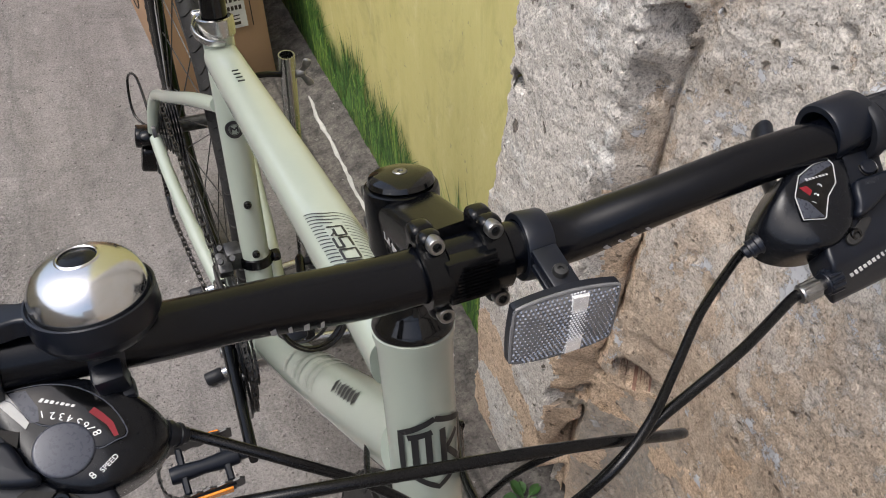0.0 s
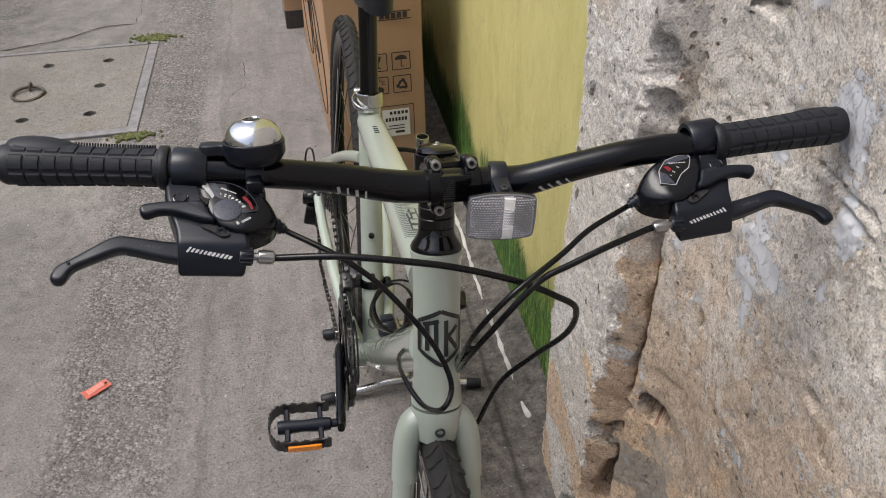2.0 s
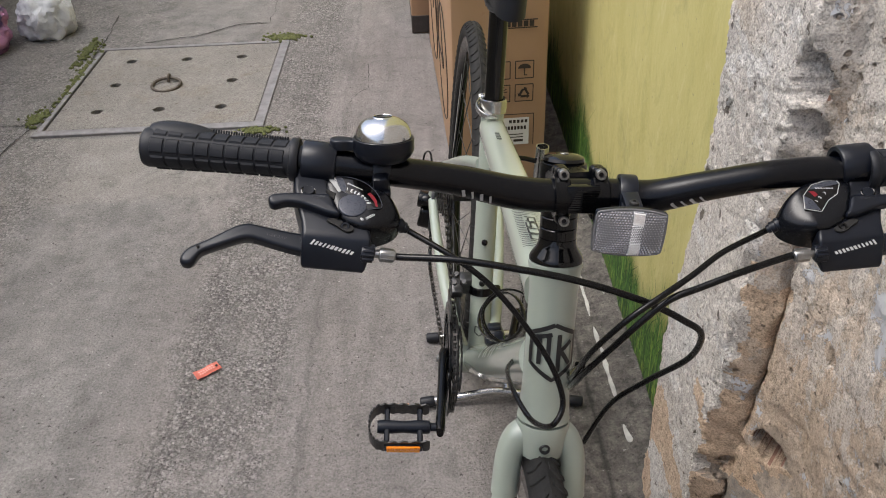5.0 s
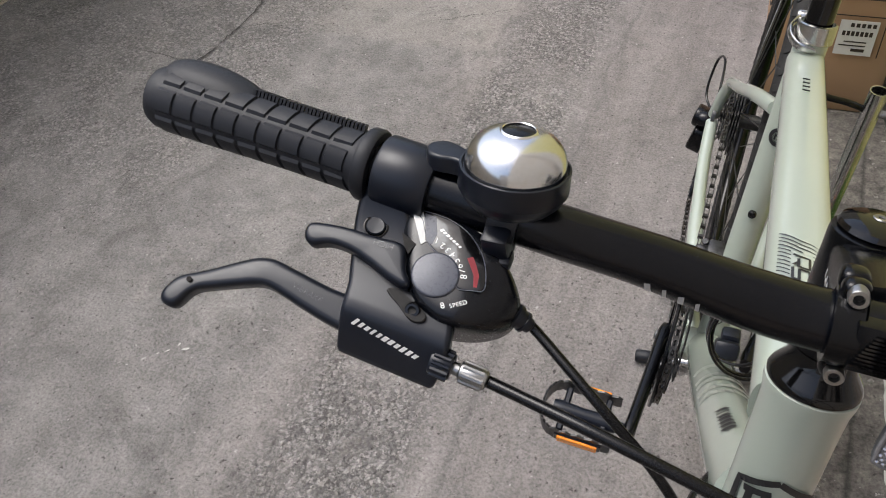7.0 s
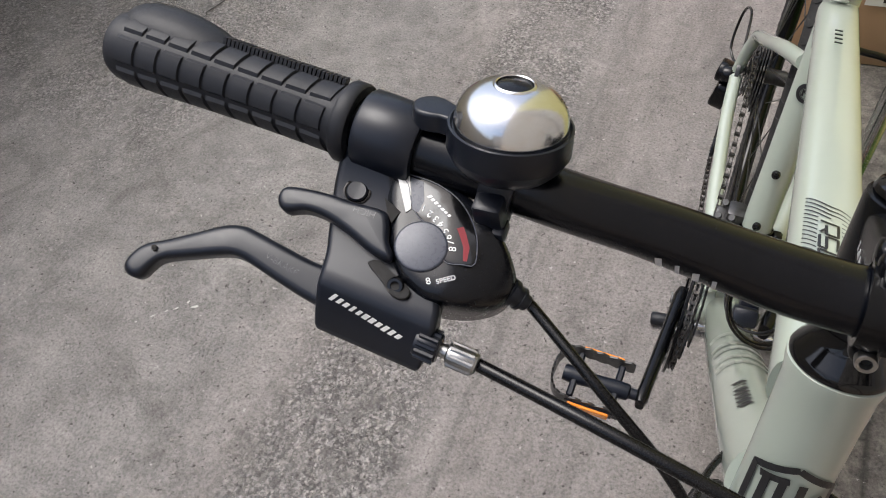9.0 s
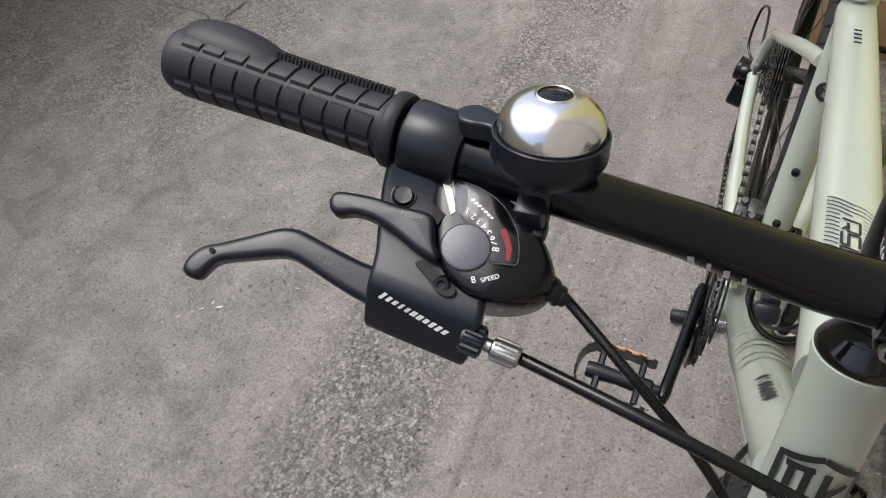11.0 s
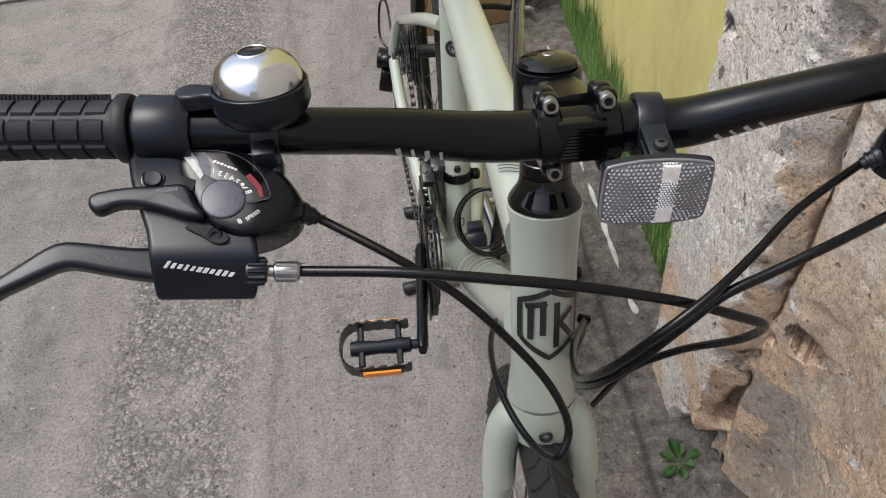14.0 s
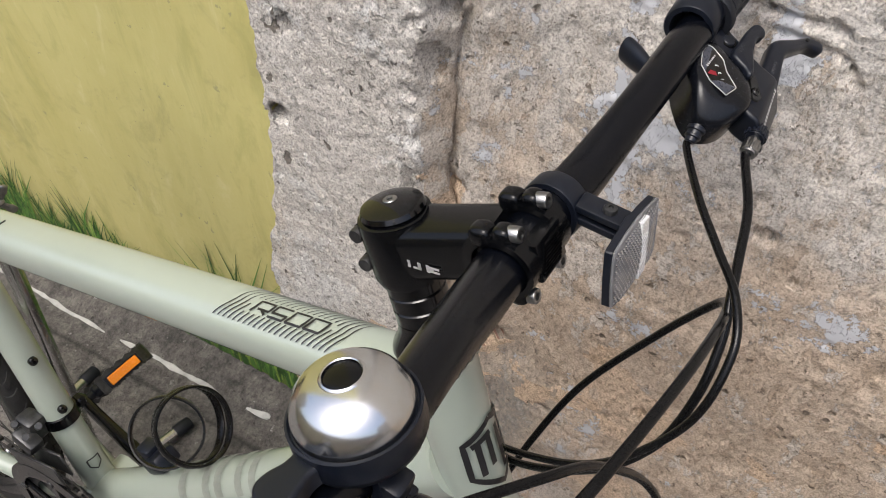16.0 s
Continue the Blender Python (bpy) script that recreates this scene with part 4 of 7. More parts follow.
# cockpit: headset, spacers, stem, bar
bm = bmesh.new()
lathe(bm, [(0.0, 0.0), (0.0160, 0.0), (0.0164, -0.004), (0.0175, -0.008), (0.0222, -0.015), (0.0234, -0.018), (0.0230, -0.020), (0.0, -0.020)], on_axis(0.070), 36)
part("headset_cover", bm, GLOSS, bicycle)
for k in range(3):
    bm = bmesh.new()
    lathe(bm, [(0.0, 0.0), (0.0152, 0.0), (0.0160, -0.0008), (0.0160, -0.0088), (0.0152, -0.0096), (0.0, -0.0096)], on_axis(0.041 + 0.0098 * k), 32)
    part("spacer", bm, GLOSS, bicycle)
BAR = Vector((0.0, -0.072, 0.9185))     # middle of the bar, in the world
stem = empty("stem", BIKE)
stem.parent, stem.matrix_parent_inverse = bicycle, BIKE.inverted()
bm = bmesh.new()
lathe(bm, [(0.0, 0.0), (0.0165, 0.0), (0.0192, -0.0012), (0.0197, -0.004), (0.0195, -0.034), (0.0178, -0.039), (0.0, -0.040)], on_axis(0.004), 36)
a, b = B(0, -0.008, 0.8935), BAR + Vector((0, 0.006, -0.001))
sweep(bm, [a, a.lerp(b, 0.35), a.lerp(b, 0.8), b], [0.0165, 0.0155, 0.0150, 0.0150], 28, squash=1.02, power=4.5, up=(0, 0, 1))
part("stem_body", bm, SATIN, stem)
bm = bmesh.new()
lathe(bm, [(0.0, 0.0032), (0.005, 0.0032), (0.013, 0.0022), (0.0165, 0.0005), (0.0175, -0.002), (0.0, -0.002)], on_axis(0.001), 36)
cap = part("top_cap", bm, GLOSS, stem)
bm = bmesh.new()
lathe(bm, [(0.0, 0.0028), (0.0016, 0.0028), (0.0018, 0.0038), (0.0034, 0.0038), (0.0038, 0.0034), (0.0038, 0.002), (0.0, 0.002)], on_axis(0.001), 18)
part("cap_bolt", bm, STEEL, stem)


def group(name, parent, m=Matrix(), label=""):
    """An Empty that gathers the pieces of one part."""
    g = empty(name, m)
    g.parent, g.matrix_parent_inverse = parent, BASES[parent.name].inverted()
    if label:
        g["label"] = label
    return g


# the bar: thick middle, a gentle rise and straight ends
bar_pts = [(-0.306, -0.0785, 0.9795), (-0.25, -0.0810, 0.9726), (-0.190, -0.0835, 0.9635), (-0.130, -0.0850, 0.9525), (-0.090, -0.0802, 0.9408), (-0.055, -0.0745, 0.9265), (-0.030, -0.0720, 0.9200),
           (0.0, -0.072, 0.9185), (0.030, -0.0724, 0.9165), (0.055, -0.0752, 0.9165), (0.090, -0.0805, 0.9262), (0.130, -0.0850, 0.9352), (0.160, -0.0862, 0.9378), (0.190, -0.0875, 0.9382), (0.25, -0.0915, 0.9435), (0.303, -0.096, 0.9475)]
bar_line = spline(bar_pts, 6)


def bar_at(x):
    """The point of the bar's middle line at x, and its direction."""
    for p, q in zip(bar_line, bar_line[1:]):
        if p.x <= x <= q.x:
            return p.lerp(q, (x - p.x) / (q.x - p.x)), (q - p).normalized()
    e = 0 if x < 0 else -2
    d = (bar_line[e + 1] - bar_line[e]).normalized()
    p = bar_line[0 if x < 0 else -1]
    return p + d * ((x - p.x) / d.x), d


def bar_r(x):
    return 0.0109 + 0.0019 * (1 - smooth01(0.038, 0.108, abs(x)))


bm = bmesh.new()
sweep(bm, bar_line, [bar_r(p.x) for p in bar_line], 28)
handlebar = part("handlebar", bm, ALLOY, bicycle, "matt black aluminium riser handlebar")

# faceplate and its four bolts
FACE = Matrix((Vector((1, 0, -0.059)).normalized(), Vector((0.0, 0.30, 0.954)), Vector((0.0, -0.954, 0.30)))).transposed().to_4x4()
FACE = Matrix.Translation(BAR) @ FACE      # x across, y up, z forward
for side in (-1, 1):
    out = [(0.0165 * math.cos(a), 0.0165 * math.sin(a)) for a in [radians(-100 + 200 * k / 16) for k in range(17)]]
    inn = [(0.0134 * math.cos(a), 0.0134 * math.sin(a)) for a in [radians(100 - 200 * k / 16) for k in range(17)]]
    m = FACE @ Matrix.Translation((side * 0.0145, 0, 0)) @ Matrix(((0, 0, 1, 0), (0, 1, 0, 0), (1, 0, 0, 0), (0, 0, 0, 1)))
    bm = bmesh.new()
    slab(bm, out + inn, -0.0058, 0.0058, m, 0.001, 1)
    for up in (-1, 1):
        block(bm, (0.0112, 0.0108, 0.0100), FACE @ Matrix.Translation((side * 0.0142, up * 0.0168, 0.0032)), 0.0040, 4)
    part("faceplate_band", bm, SATIN, stem)
bm = bmesh.new()
plate = [(-0.012, -0.0105), (0.012, -0.0105), (0.012, 0.0105), (-0.012, 0.0105)]
slab(bm, plate, 0.008, 0.0162, FACE, 0.0015, 2)
part("faceplate", bm, SATIN, stem)
for k in range(9):
    bm = bmesh.new()
    block(bm, (0.017, 0.0011, 0.0012), FACE @ Matrix.Translation((0.0008 * (k - 4), -0.0068 + 0.0017 * k, 0.0166)))
    part("rib", bm, GLOSS, stem)
bm = bmesh.new()
for side in (-1, 1):
    lathe(bm, [(0.0130, -0.0045), (0.0185, -0.0035), (0.0190, 0.0), (0.0185, 0.0035), (0.0130, 0.0045)], FACE @ Matrix.Translation((side * 0.0145, 0, -0.003)) @ Matrix.Rotation(radians(90), 4, "Y"), 30)
part("bar_clamp", bm, SATIN, stem)
for side in (-1, 1):
    for up in (-1, 1):
        bm = bmesh.new()
        block(bm, (0.0118, 0.0112, 0.0120), FACE @ Matrix.Translation((side * 0.0142, up * 0.0158, -0.0080)), 0.0040, 4)
        part("clamp_ear", bm, SATIN, stem)
for side in (-1, 1):
    for up in (-1, 1):
        bm = bmesh.new()
        lathe(bm, [(0.0, 0.003), (0.0020, 0.003), (0.0022, 0.0060), (0.0036, 0.0060), (0.0040, 0.0054), (0.0040, 0.0), (0.0, 0.0)], FACE @ Matrix.Translation((side * 0.0138, up * 0.0178, 0.0056)), 20)
        bolt = part("faceplate_bolt", bm, STEEL, stem)
        # dark disc that paints the shade down in the socket
        bm = bmesh.new()
        lathe(bm, [(0, 0.0034), (0.0021, 0.0034), (0.0021, 0.0028), (0, 0.0028)], FACE @ Matrix.Translation((side * 0.0138, up * 0.0178, 0.0056)), 6)
        part("socket", bm, HOLE, bolt, smooth=False)
for z in (0.015, 0.032):
    bm = bmesh.new()
    sweep(bm, [B(-0.0105, 0.0150 - z * 0.31, 0.913 - z), B(0.0105, 0.0150 - z * 0.31, 0.913 - z)], 0.0058, 14)
    part("stem_boss", bm, SATIN, stem)
    bm = bmesh.new()
    lathe(bm, [(0.0, 0.004), (0.002, 0.004), (0.0038, 0.004), (0.0042, 0.003), (0.0042, -0.002), (0, -0.002)], aim(B(-0.0115, 0.0165 - z * 0.31, 0.913 - z), BIKE.to_3x3() @ Vector((-1, 0, 0))), 16)
    part("stem_bolt", bm, DARK, stem)


# grips with square tiles, a smooth thumb rest and a finned palm side
def grip(side):
    x0, x1 = (-0.3075, -0.2030) if side < 0 else (0.202, 0.3025)
    g = group("grip", bicycle, label="black rubber grip with square tread")
    inner, outer = (bar_at(x1), bar_at(x0)) if side < 0 else (bar_at(x0), bar_at(x1))
    p, q = inner[0], outer[0]
    d = (q - p).normalized()
    m = aim(p, d, (0, 0, 1))            # z runs outwards; y is up
    if side > 0:
        m = m @ Matrix.Rotation(radians(-48), 4, "Z")
    L = (q - p).length

    def girth(s):
        return 0.0126 + 0.0014 * smooth01(0.30, 1.0, s) + 0.0004 * smooth01(0.12, 0.0, s)
    bm = bmesh.new()
    prof = [(0.0110, 0.0), (0.0148, 0.0), (0.0155, 0.0008), (0.0156, 0.0050), (0.0150, 0.0060), (0.0136, 0.0064)]
    prof += [(girth(k / 12), 0.008 + (L - 0.012) * k / 12) for k in range(13)]
    prof += [(0.0142, L - 0.0015), (0.0128, L + 0.0020), (0.0095, L + 0.0036), (0.0, L + 0.0040)]
    lathe(bm, prof, m, 40)
    part("grip_sleeve", bm, RUBBER, g)
    # swollen thumb rest at the outer end, above
    bm = bmesh.new()
    k = -0.8 if side < 0 else 0.8
    sweep(bm, spline([m @ Vector((0.0046 * k, 0.0040, L * 0.56)), m @ Vector((0.0066 * k, 0.0060, L * 0.71)), m @ Vector((0.0072 * k, 0.0066, L * 0.88)), m @ Vector((0.0056 * k, 0.0050, L * 0.985))], 5),
          [0.0076, 0.0084, 0.0090, 0.0096, 0.0099, 0.0102, 0.0104, 0.0105, 0.0105, 0.0105, 0.0104, 0.0102, 0.0100, 0.0096, 0.0088, 0.0060], 20, squash=1.15)
    part("thumb_rest", bm, RUBBER, g)
    cols, gap = 9, 0.0008
    for j in range(5):
        mid = radians(88 - 52 * j) if side < 0 else radians(92 + 52 * j)
        for i in range(cols):
            pitch = (L - 0.0135) / cols
            z0 = 0.0085 + pitch * i
            z1 = z0 + pitch - gap
            bm = bmesh.new()
            rows = []
            for zz, sink in ((z0, 1), (z0 + 0.0006, 0), (z1 - 0.0006, 0), (z1, 1)):
                row = []
                n = 9
                for c in range(n):
                    f = c / (n - 1) - 0.5
                    low = sink or c in (0, n - 1)
                    r = girth(zz / L) + (-0.0003 if low else 0.00095)
                    wide = radians(52) - gap / 0.0140 - (0.0 if low else 0.055)
                    t = mid + wide * f
                    row.append(bm.verts.new(m @ Vector((r * math.cos(t), r * math.sin(t), zz + 0.0014 * math.sin(2 * t + 0.6)))))
                rows.append(row)
            for a, b in zip(rows, rows[1:]):
                for c in range(len(a) - 1):
                    bm.faces.new((a[c], a[c + 1], b[c + 1], b[c]))
            part("tile", bm, RUBBER, g, angle=35)
    for i in range(30):
        bm = bmesh.new()
        z = 0.010 + (L * 0.60 - 0.010) * i / 30
        t0 = radians(127) if side < 0 else radians(53)
        block(bm, (0.0044, 0.0085, 0.0011), m @ Matrix.Rotation(t0, 4, "Z") @ Matrix.Translation((girth(z / L) + 0.0002, 0, z)) @ Matrix.Rotation(radians(14 if side < 0 else -14), 4, "X"))
        part("fin", bm, RUBBER, g, smooth=False)
    return g


grip(-1)
grip(1)

# shift and brake units, laid out on the slanting top face of the right-hand pod (millimetres)
MM = Matrix.Diagonal((0.001, 0.001, 0.001, 1))
POD = Matrix(((0.9714, -0.0901, 0.2197, -0.1637), (0.0000, -0.9252, -0.3795, -0.1159), (-0.2375, -0.3686, 0.8987, 0.9483), (0, 0, 0, 1))) @ MM
# the left-hand unit mirrors the right one about the plane of the stem
MN = Vector((1, 0, -0.059)).normalized()
MIRROR = Matrix.Translation((0, 0, 0.912)) @ (Matrix.Identity(4) - 2 * Matrix([(MN.x * MN.x, 0, MN.x * MN.z, 0), (0, 0, 0, 0), (MN.z * MN.x, 0, MN.z * MN.z, 0), (0, 0, 0, 0)])) @ Matrix.Translation((0, 0, -0.912))


EXITS = []


def shift_unit(m, gears):
    """The housing, dial, levers and cable exits of one shift and brake unit."""
    u = group("shift_brake_unit", bicycle, label="black plastic combined shifter and brake lever")
    bm = bmesh.new()
    p, d = bar_at(-0.1892)
    ring = aim(p, d, (0, 0, 1))
    world = m @ POD.inverted()
    tmp = bmesh.new()
    lathe(tmp, [(0.0112, -0.0118), (0.0142, -0.0118), (0.0150, -0.0105), (0.0150, 0.0105), (0.0142, 0.0118), (0.0112, 0.0118), (0.0112, -0.0118)], ring, 32)
    merge(bm, tmp, world)
    part("clamp_ring", bm, PLASTIC, u)
    bm = bmesh.new()
    # the body reaches from the clamp down to a slanting front face
    merge(bm, loft([(-36, -40.5, -20.5, -13, 8.0, 6), (-30, -40.8, -19.8, -16, 8.6, 6), (-24, -41, -19.0, -17, 6.4, 5), (-17, -40.8, -17.5, -18, 2.2, 4), (-10, -39.6, -14, -19, -0.8, 3.5), (0, -36.6, 0, -20, -1.6, 3.2),
                    (8, -33.6, 8, -21, -1.8, 3.2), (15, -31.0, 12, -21.5, -1.8, 3.0), (21, -29.8, 14, -22, -1.7, 2.8), (25.2, -29.2, 14.6, -22, -1.9, 2.6), (28.0, -28.8, 14.8, -22, -3.3, 2.4), (34.6, -28.0, 14.4, -22.2, -12.0, 2.2),
                    (39.2, -27.2, 13.5, -22.4, -18.2, 1.6), (40.4, -26.0, 12.5, -22.0, -20.2, 0.8)]), m)
    housing = part("housing", bm, PLASTIC, u)
    bm = bmesh.new()
    pod = [(-21.4, -21.5), (-14.6, -23.7), (-5.9, -24.5), (6.5, -22.6), (18.5, -16.5), (27.0, -10.4), (32.6, -4.0), (34.0, 1.2), (31.5, 8.0), (25.0, 13.6), (17.0, 17.2), (8.6, 18.8), (2.0, 17.3), (-4.0, 14.4), (-9.9, 8.6), (-12.7, 4.8), (-14.9, -1.0), (-18.4, -8.6), (-20.6, -14.8)]
    tmp = shell(rounded(pod, 5), -25, [(1.0, -9.0), (0.998, -5.0), (0.985, -2.2), (0.96, -0.2), (0.92, 1.3), (0.86, 2.3), (0.76, 2.85), (0.6, 3.0), (0.3, 3.05), (0.0, 3.05)])
    for v in tmp.verts:          # the pod falls away to the cable end
        if v.co.z > -20:
            v.co.z -= 13.0 * smooth01(14, 40, v.co.x + 0.15 * v.co.y)
    merge(bm, tmp, m)
    part("gear_pod", bm, PODBLACK, u)
    # gear window
    bm = bmesh.new()
    if gears == 8:
        win = [(-19.1, -20.0), (-13.4, -20.8), (-4.5, -21.0), (3.3, -19.0), (9.1, -15.4), (14.1, -10.2), (17.2, -4.3), (18.6, 1.8), (15.0, 3.2), (9.1, 4.6), (4.5, -0.8), (-0.7, -5.3), (-5.9, -7.5), (-10.3, -12.4), (-13.4, -17.4)]
    else:
        win = [(-10.1, -19.0), (-11.2, -16.0), (-6.8, -7.2), (0.6, -2.8), (8.0, 6.2), (18.2, 2.6), (15.6, -8.6), (8.0, -17.0), (-2.0, -19.6)]
    shape = rounded(win, 4) if gears == 8 else win
    merge(bm, moulded(shape, 1.0, 3.35, 0.4, 60, 3), m)
    part("gear_window", bm, GLOSS, u)
    bm = bmesh.new()
    edge = [m @ Vector((x, y, 3.3)) for x, y in even(shape, 60)]
    sweep(bm, edge, 0.00024 if gears == 8 else 0.00032, 6, closed=True)
    part("window_edge", bm, DIAL if gears == 8 else PALEGREY, u)
    bm = bmesh.new()
    if gears == 8:
        dial = [(-0.1 + 9.1 * math.cos(2 * math.pi * k / 20), 2.5 + 9.3 * math.sin(2 * math.pi * k / 20)) for k in range(20)]
        merge(bm, moulded(rounded(dial, 4), 1.0, 4.0, 0.9, 60, 4), m)
    else:
        dial = [(15.4, -8.4), (11.0, -4.4), (7.8, 5.4), (17.8, 2.2)]
        merge(bm, moulded(dial, 2.0, 3.5, 0.2, 40, 2), m)
    part("dial_cover", bm, DIAL, u)
    if gears == 8:
        # pale wedge: the sky's reflection on the window, put in as a plate
        bm = bmesh.new()
        slab(bm, [(-18.5, -19.6), (-13.8, -20.1), (-8.6, -8.9), (-9.8, -7.0)], 2.0, 3.46, m)
        part("clear_plate", bm, PALEGREY, u)
        bm = bmesh.new()
        slab(bm, [(-13.5, -20.1), (-8.6, -20.0), (-5.6, -13.4), (-5.8, -8.6), (-8.2, -8.8)], 2.0, 3.40, m)
        part("scale_plate", bm, DIAL, u)
        # dark slab painted as the shade in the gap beside the lever
        bm = bmesh.new()
        slab(bm, [(-18.6, -9.3), (-11.6, -6.6), (-12.8, -1.6), (-15.6, -4.6)], 2.0, 3.25, m)
        part("lever_gap", bm, HOLE, u)
    else:
        bm = bmesh.new()
        slab(bm, [(-9.8, -18.4), (-2.0, -19.0), (7.6, -16.4), (10.4, -13.2), (-1.0, -14.6), (-10.2, -15.8)], 2.0, 3.44, m)
        part("clear_plate", bm, DIAL, u)
    bm = bmesh.new()
    mark = [(8.4, -8.2), (10.2, -9.6), (12.4, -7.0), (15.0, -3.1), (15.9, 1.6), (14.6, 1.9), (13.0, -2.6), (10.6, -5.6)] if gears == 8 else [(11.4, -11.8), (7.5, -11.3), (6.1, -8.2), (8.6, -6.4)]
    slab(bm, mark, 2.6, 3.45, m)
    part("gear_marker", bm, RED, u)
    # button, screw
    bm = bmesh.new()
    lathe(bm, [(0, 1.2), (3.4, 1.2), (3.9, 0.7), (3.9, -2.0), (0, -2)], m @ Matrix.Translation((-29.5, -8.8, -0.3)), 28)
    part("cover_button", bm, PLASTIC, u)
    bm = bmesh.new()
    lathe(bm, [(3.9, 0.2), (4.5, 0.45), (5.1, 0.2), (5.1, -2), (3.9, -2)], m @ Matrix.Translation((-29.5, -8.8, -0.3)), 28)
    part("button_rim", bm, GLOSS, u)
    bm = bmesh.new()
    lathe(bm, [(0, -1.5), (1.4, -1.5), (1.6, 0.4), (2.6, 0.4), (3.0, -0.2), (3.0, -4), (0, -4)], m @ Matrix.Translation((-3.0, 18.3, 0.5)) @ Matrix.Rotation(radians(-25), 4, "X"), 20)
    part("reach_screw", bm, GLOSS, u)
    bm = bmesh.new()
    slab(bm, rounded([(-15.0, 14.3), (-11.3, 11.9), (-7.4, 13.7), (-2.2, 15.4), (2.2, 17.8), (2.0, 21.0), (-2.4, 22.0), (-8.6, 18.0)], 3), -4.0, 0.15, m, 0.3, 1)
    part("screw_pocket", bm, TYRE, u)
    # thumb lever
    bm = bmesh.new()
    lev = [(-54.6, 5.4), (-55.2, 2.3), (-53.2, -0.6), (-43.9, -2.6), (-35.3, -3.4), (-26.7, -3.7), (-16.4, -4.7), (-12.6, 0.4), (-10.8, 5.2), (-7.7, 8.7), (-7.9, 11.6), (-15.8, 10.6), (-25.9, 7.2), (-35.5, 5.3), (-43.5, 5.6), (-49.0, 8.3), (-52.6, 7.7)]
    tmp = moulded(rounded(lev, 5), -3.5, 5.0, 2.4, 84, 5, 1.6)
    for v in tmp.verts:
        v.co.z -= 2.6 * smooth01(-30, -54, v.co.x)
    merge(bm, tmp, m)
    part("shift_lever", bm, PLASTIC, u)
    # brake lever
    bm = bmesh.new()
    lever = [(-105.6, 48.6), (-106.4, 45.7), (-105.0, 40.7), (-102.0, 36.3), (-94.6, 32.0), (-83.7, 25.1), (-74.7, 19.3), (-68.8, 17.0), (-63.9, 16.4), (-52.0, 17.5), (-37.4, 18.8), (-26.1, 19.8), (-20.9, 32.7), (-31.5, 33.1), (-45.1, 31.2), (-58.0, 28.8), (-62.9, 28.3), (-67.3, 29.0), (-78.9, 34.0), (-90.7, 39.1), (-93.5, 41.1), (-95.3, 44.9), (-96.6, 48.5), (-98.6, 50.1), (-102.5, 50.3)]
    tmp = moulded(rounded(lever, 5), -21.0, -11.5, 3.0, 120, 5, 2.4)
    for v in tmp.verts:
        v.co.z -= 9.0 * smooth01(-62, -108, v.co.x)
    merge(bm, tmp, m)
    part("brake_lever", bm, PLASTIC, u)
    # the lever's hole is a dark disc, its inner shade put in as colour
    bm = bmesh.new()
    lathe(bm, [(0, 0.15), (1.15, 0.15), (1.15, -1), (0, -1)], m @ Matrix.Translation((-96.2, 37.3, -17.8)), 14)
    part("lever_hole", bm, HOLE, u)
    # barrel adjuster: black lock ring and bright ribbed nut
    am = m @ Matrix.Translation((9.5, 31.0, -11.0)) @ Matrix.Rotation(radians(90), 4, "Y")
    bm = bmesh.new()
    lathe(bm, [(0, 0), (5.2, 0), (5.6, 1), (5.6, 7.5), (5.0, 8.5), (0, 8.5)], am, 24)
    cog = [((6.4 if k % 4 in (1, 2) else 5.4) * math.cos(2 * math.pi * k / 48), (6.4 if k % 4 in (1, 2) else 5.4) * math.sin(2 * math.pi * k / 48)) for k in range(48)]
    slab(bm, cog, 1.0, 7.8, am, 0.25, 1)
    part("lock_ring", bm, PLASTIC, u)
    bm = bmesh.new()
    lathe(bm, [(0, 8), (2.6, 8), (2.6, 11), (4.0, 11.6), (4.4, 13), (4.4, 20.5), (3.8, 22), (2.6, 22.4), (0, 22.4)], am, 24)
    cog = [((4.95 if k % 4 in (1, 2) else 4.2) * math.cos(2 * math.pi * k / 32), (4.95 if k % 4 in (1, 2) else 4.2) * math.sin(2 * math.pi * k / 32)) for k in range(32)]
    slab(bm, cog, 12.2, 21.0, am, 0.3, 1)
    part("barrel_adjuster", bm, STEEL, u, "bright ribbed barrel adjuster")
    EXITS.append((am @ Vector((0, 0, 21)), am @ Vector((0, 0, 34))))
    # thumb paddle on the rider's side, below the bar
    bm = bmesh.new()
    sweep(bm, spline([m @ Vector(p) for p in ((8, -18, -21), (0, -32, -30), (-9, -43, -36), (-16, -52, -40.5), (-20, -58, -43))], 5), [0.0055 + 0.0035 * smooth01(0.2, 0.7, k / 20) - 0.005 * smooth01(0.88, 1.0, k / 20) for k in range(21)], 16, squash=0.6)
    part("thumb_paddle", bm, PLASTIC, u)
    # gear cable exit
    bm = bmesh.new()
    nm = m @ Matrix.Translation((28.5, 0.5, -14.0)) @ Matrix.Rotation(radians(8), 4, "Z") @ Matrix.Rotation(radians(118), 4, "Y")
    lathe(bm, [(0, -2), (5.0, -2), (4.7, 3), (5.3, 3.3), (5.3, 5.4), (4.3, 5.8), (4.2, 8.0), (4.6, 8.3), (4.6, 9.4), (3.4, 9.8), (3.2, 12), (2.5, 12.6), (0, 12.6)], nm, 20)
    part("cable_boot", bm, PLASTIC, u)
    EXITS.append((nm @ Vector((0, 0, 11)), nm @ Vector((0, 0, 24))))
    return u


right_unit = shift_unit(POD, 8)
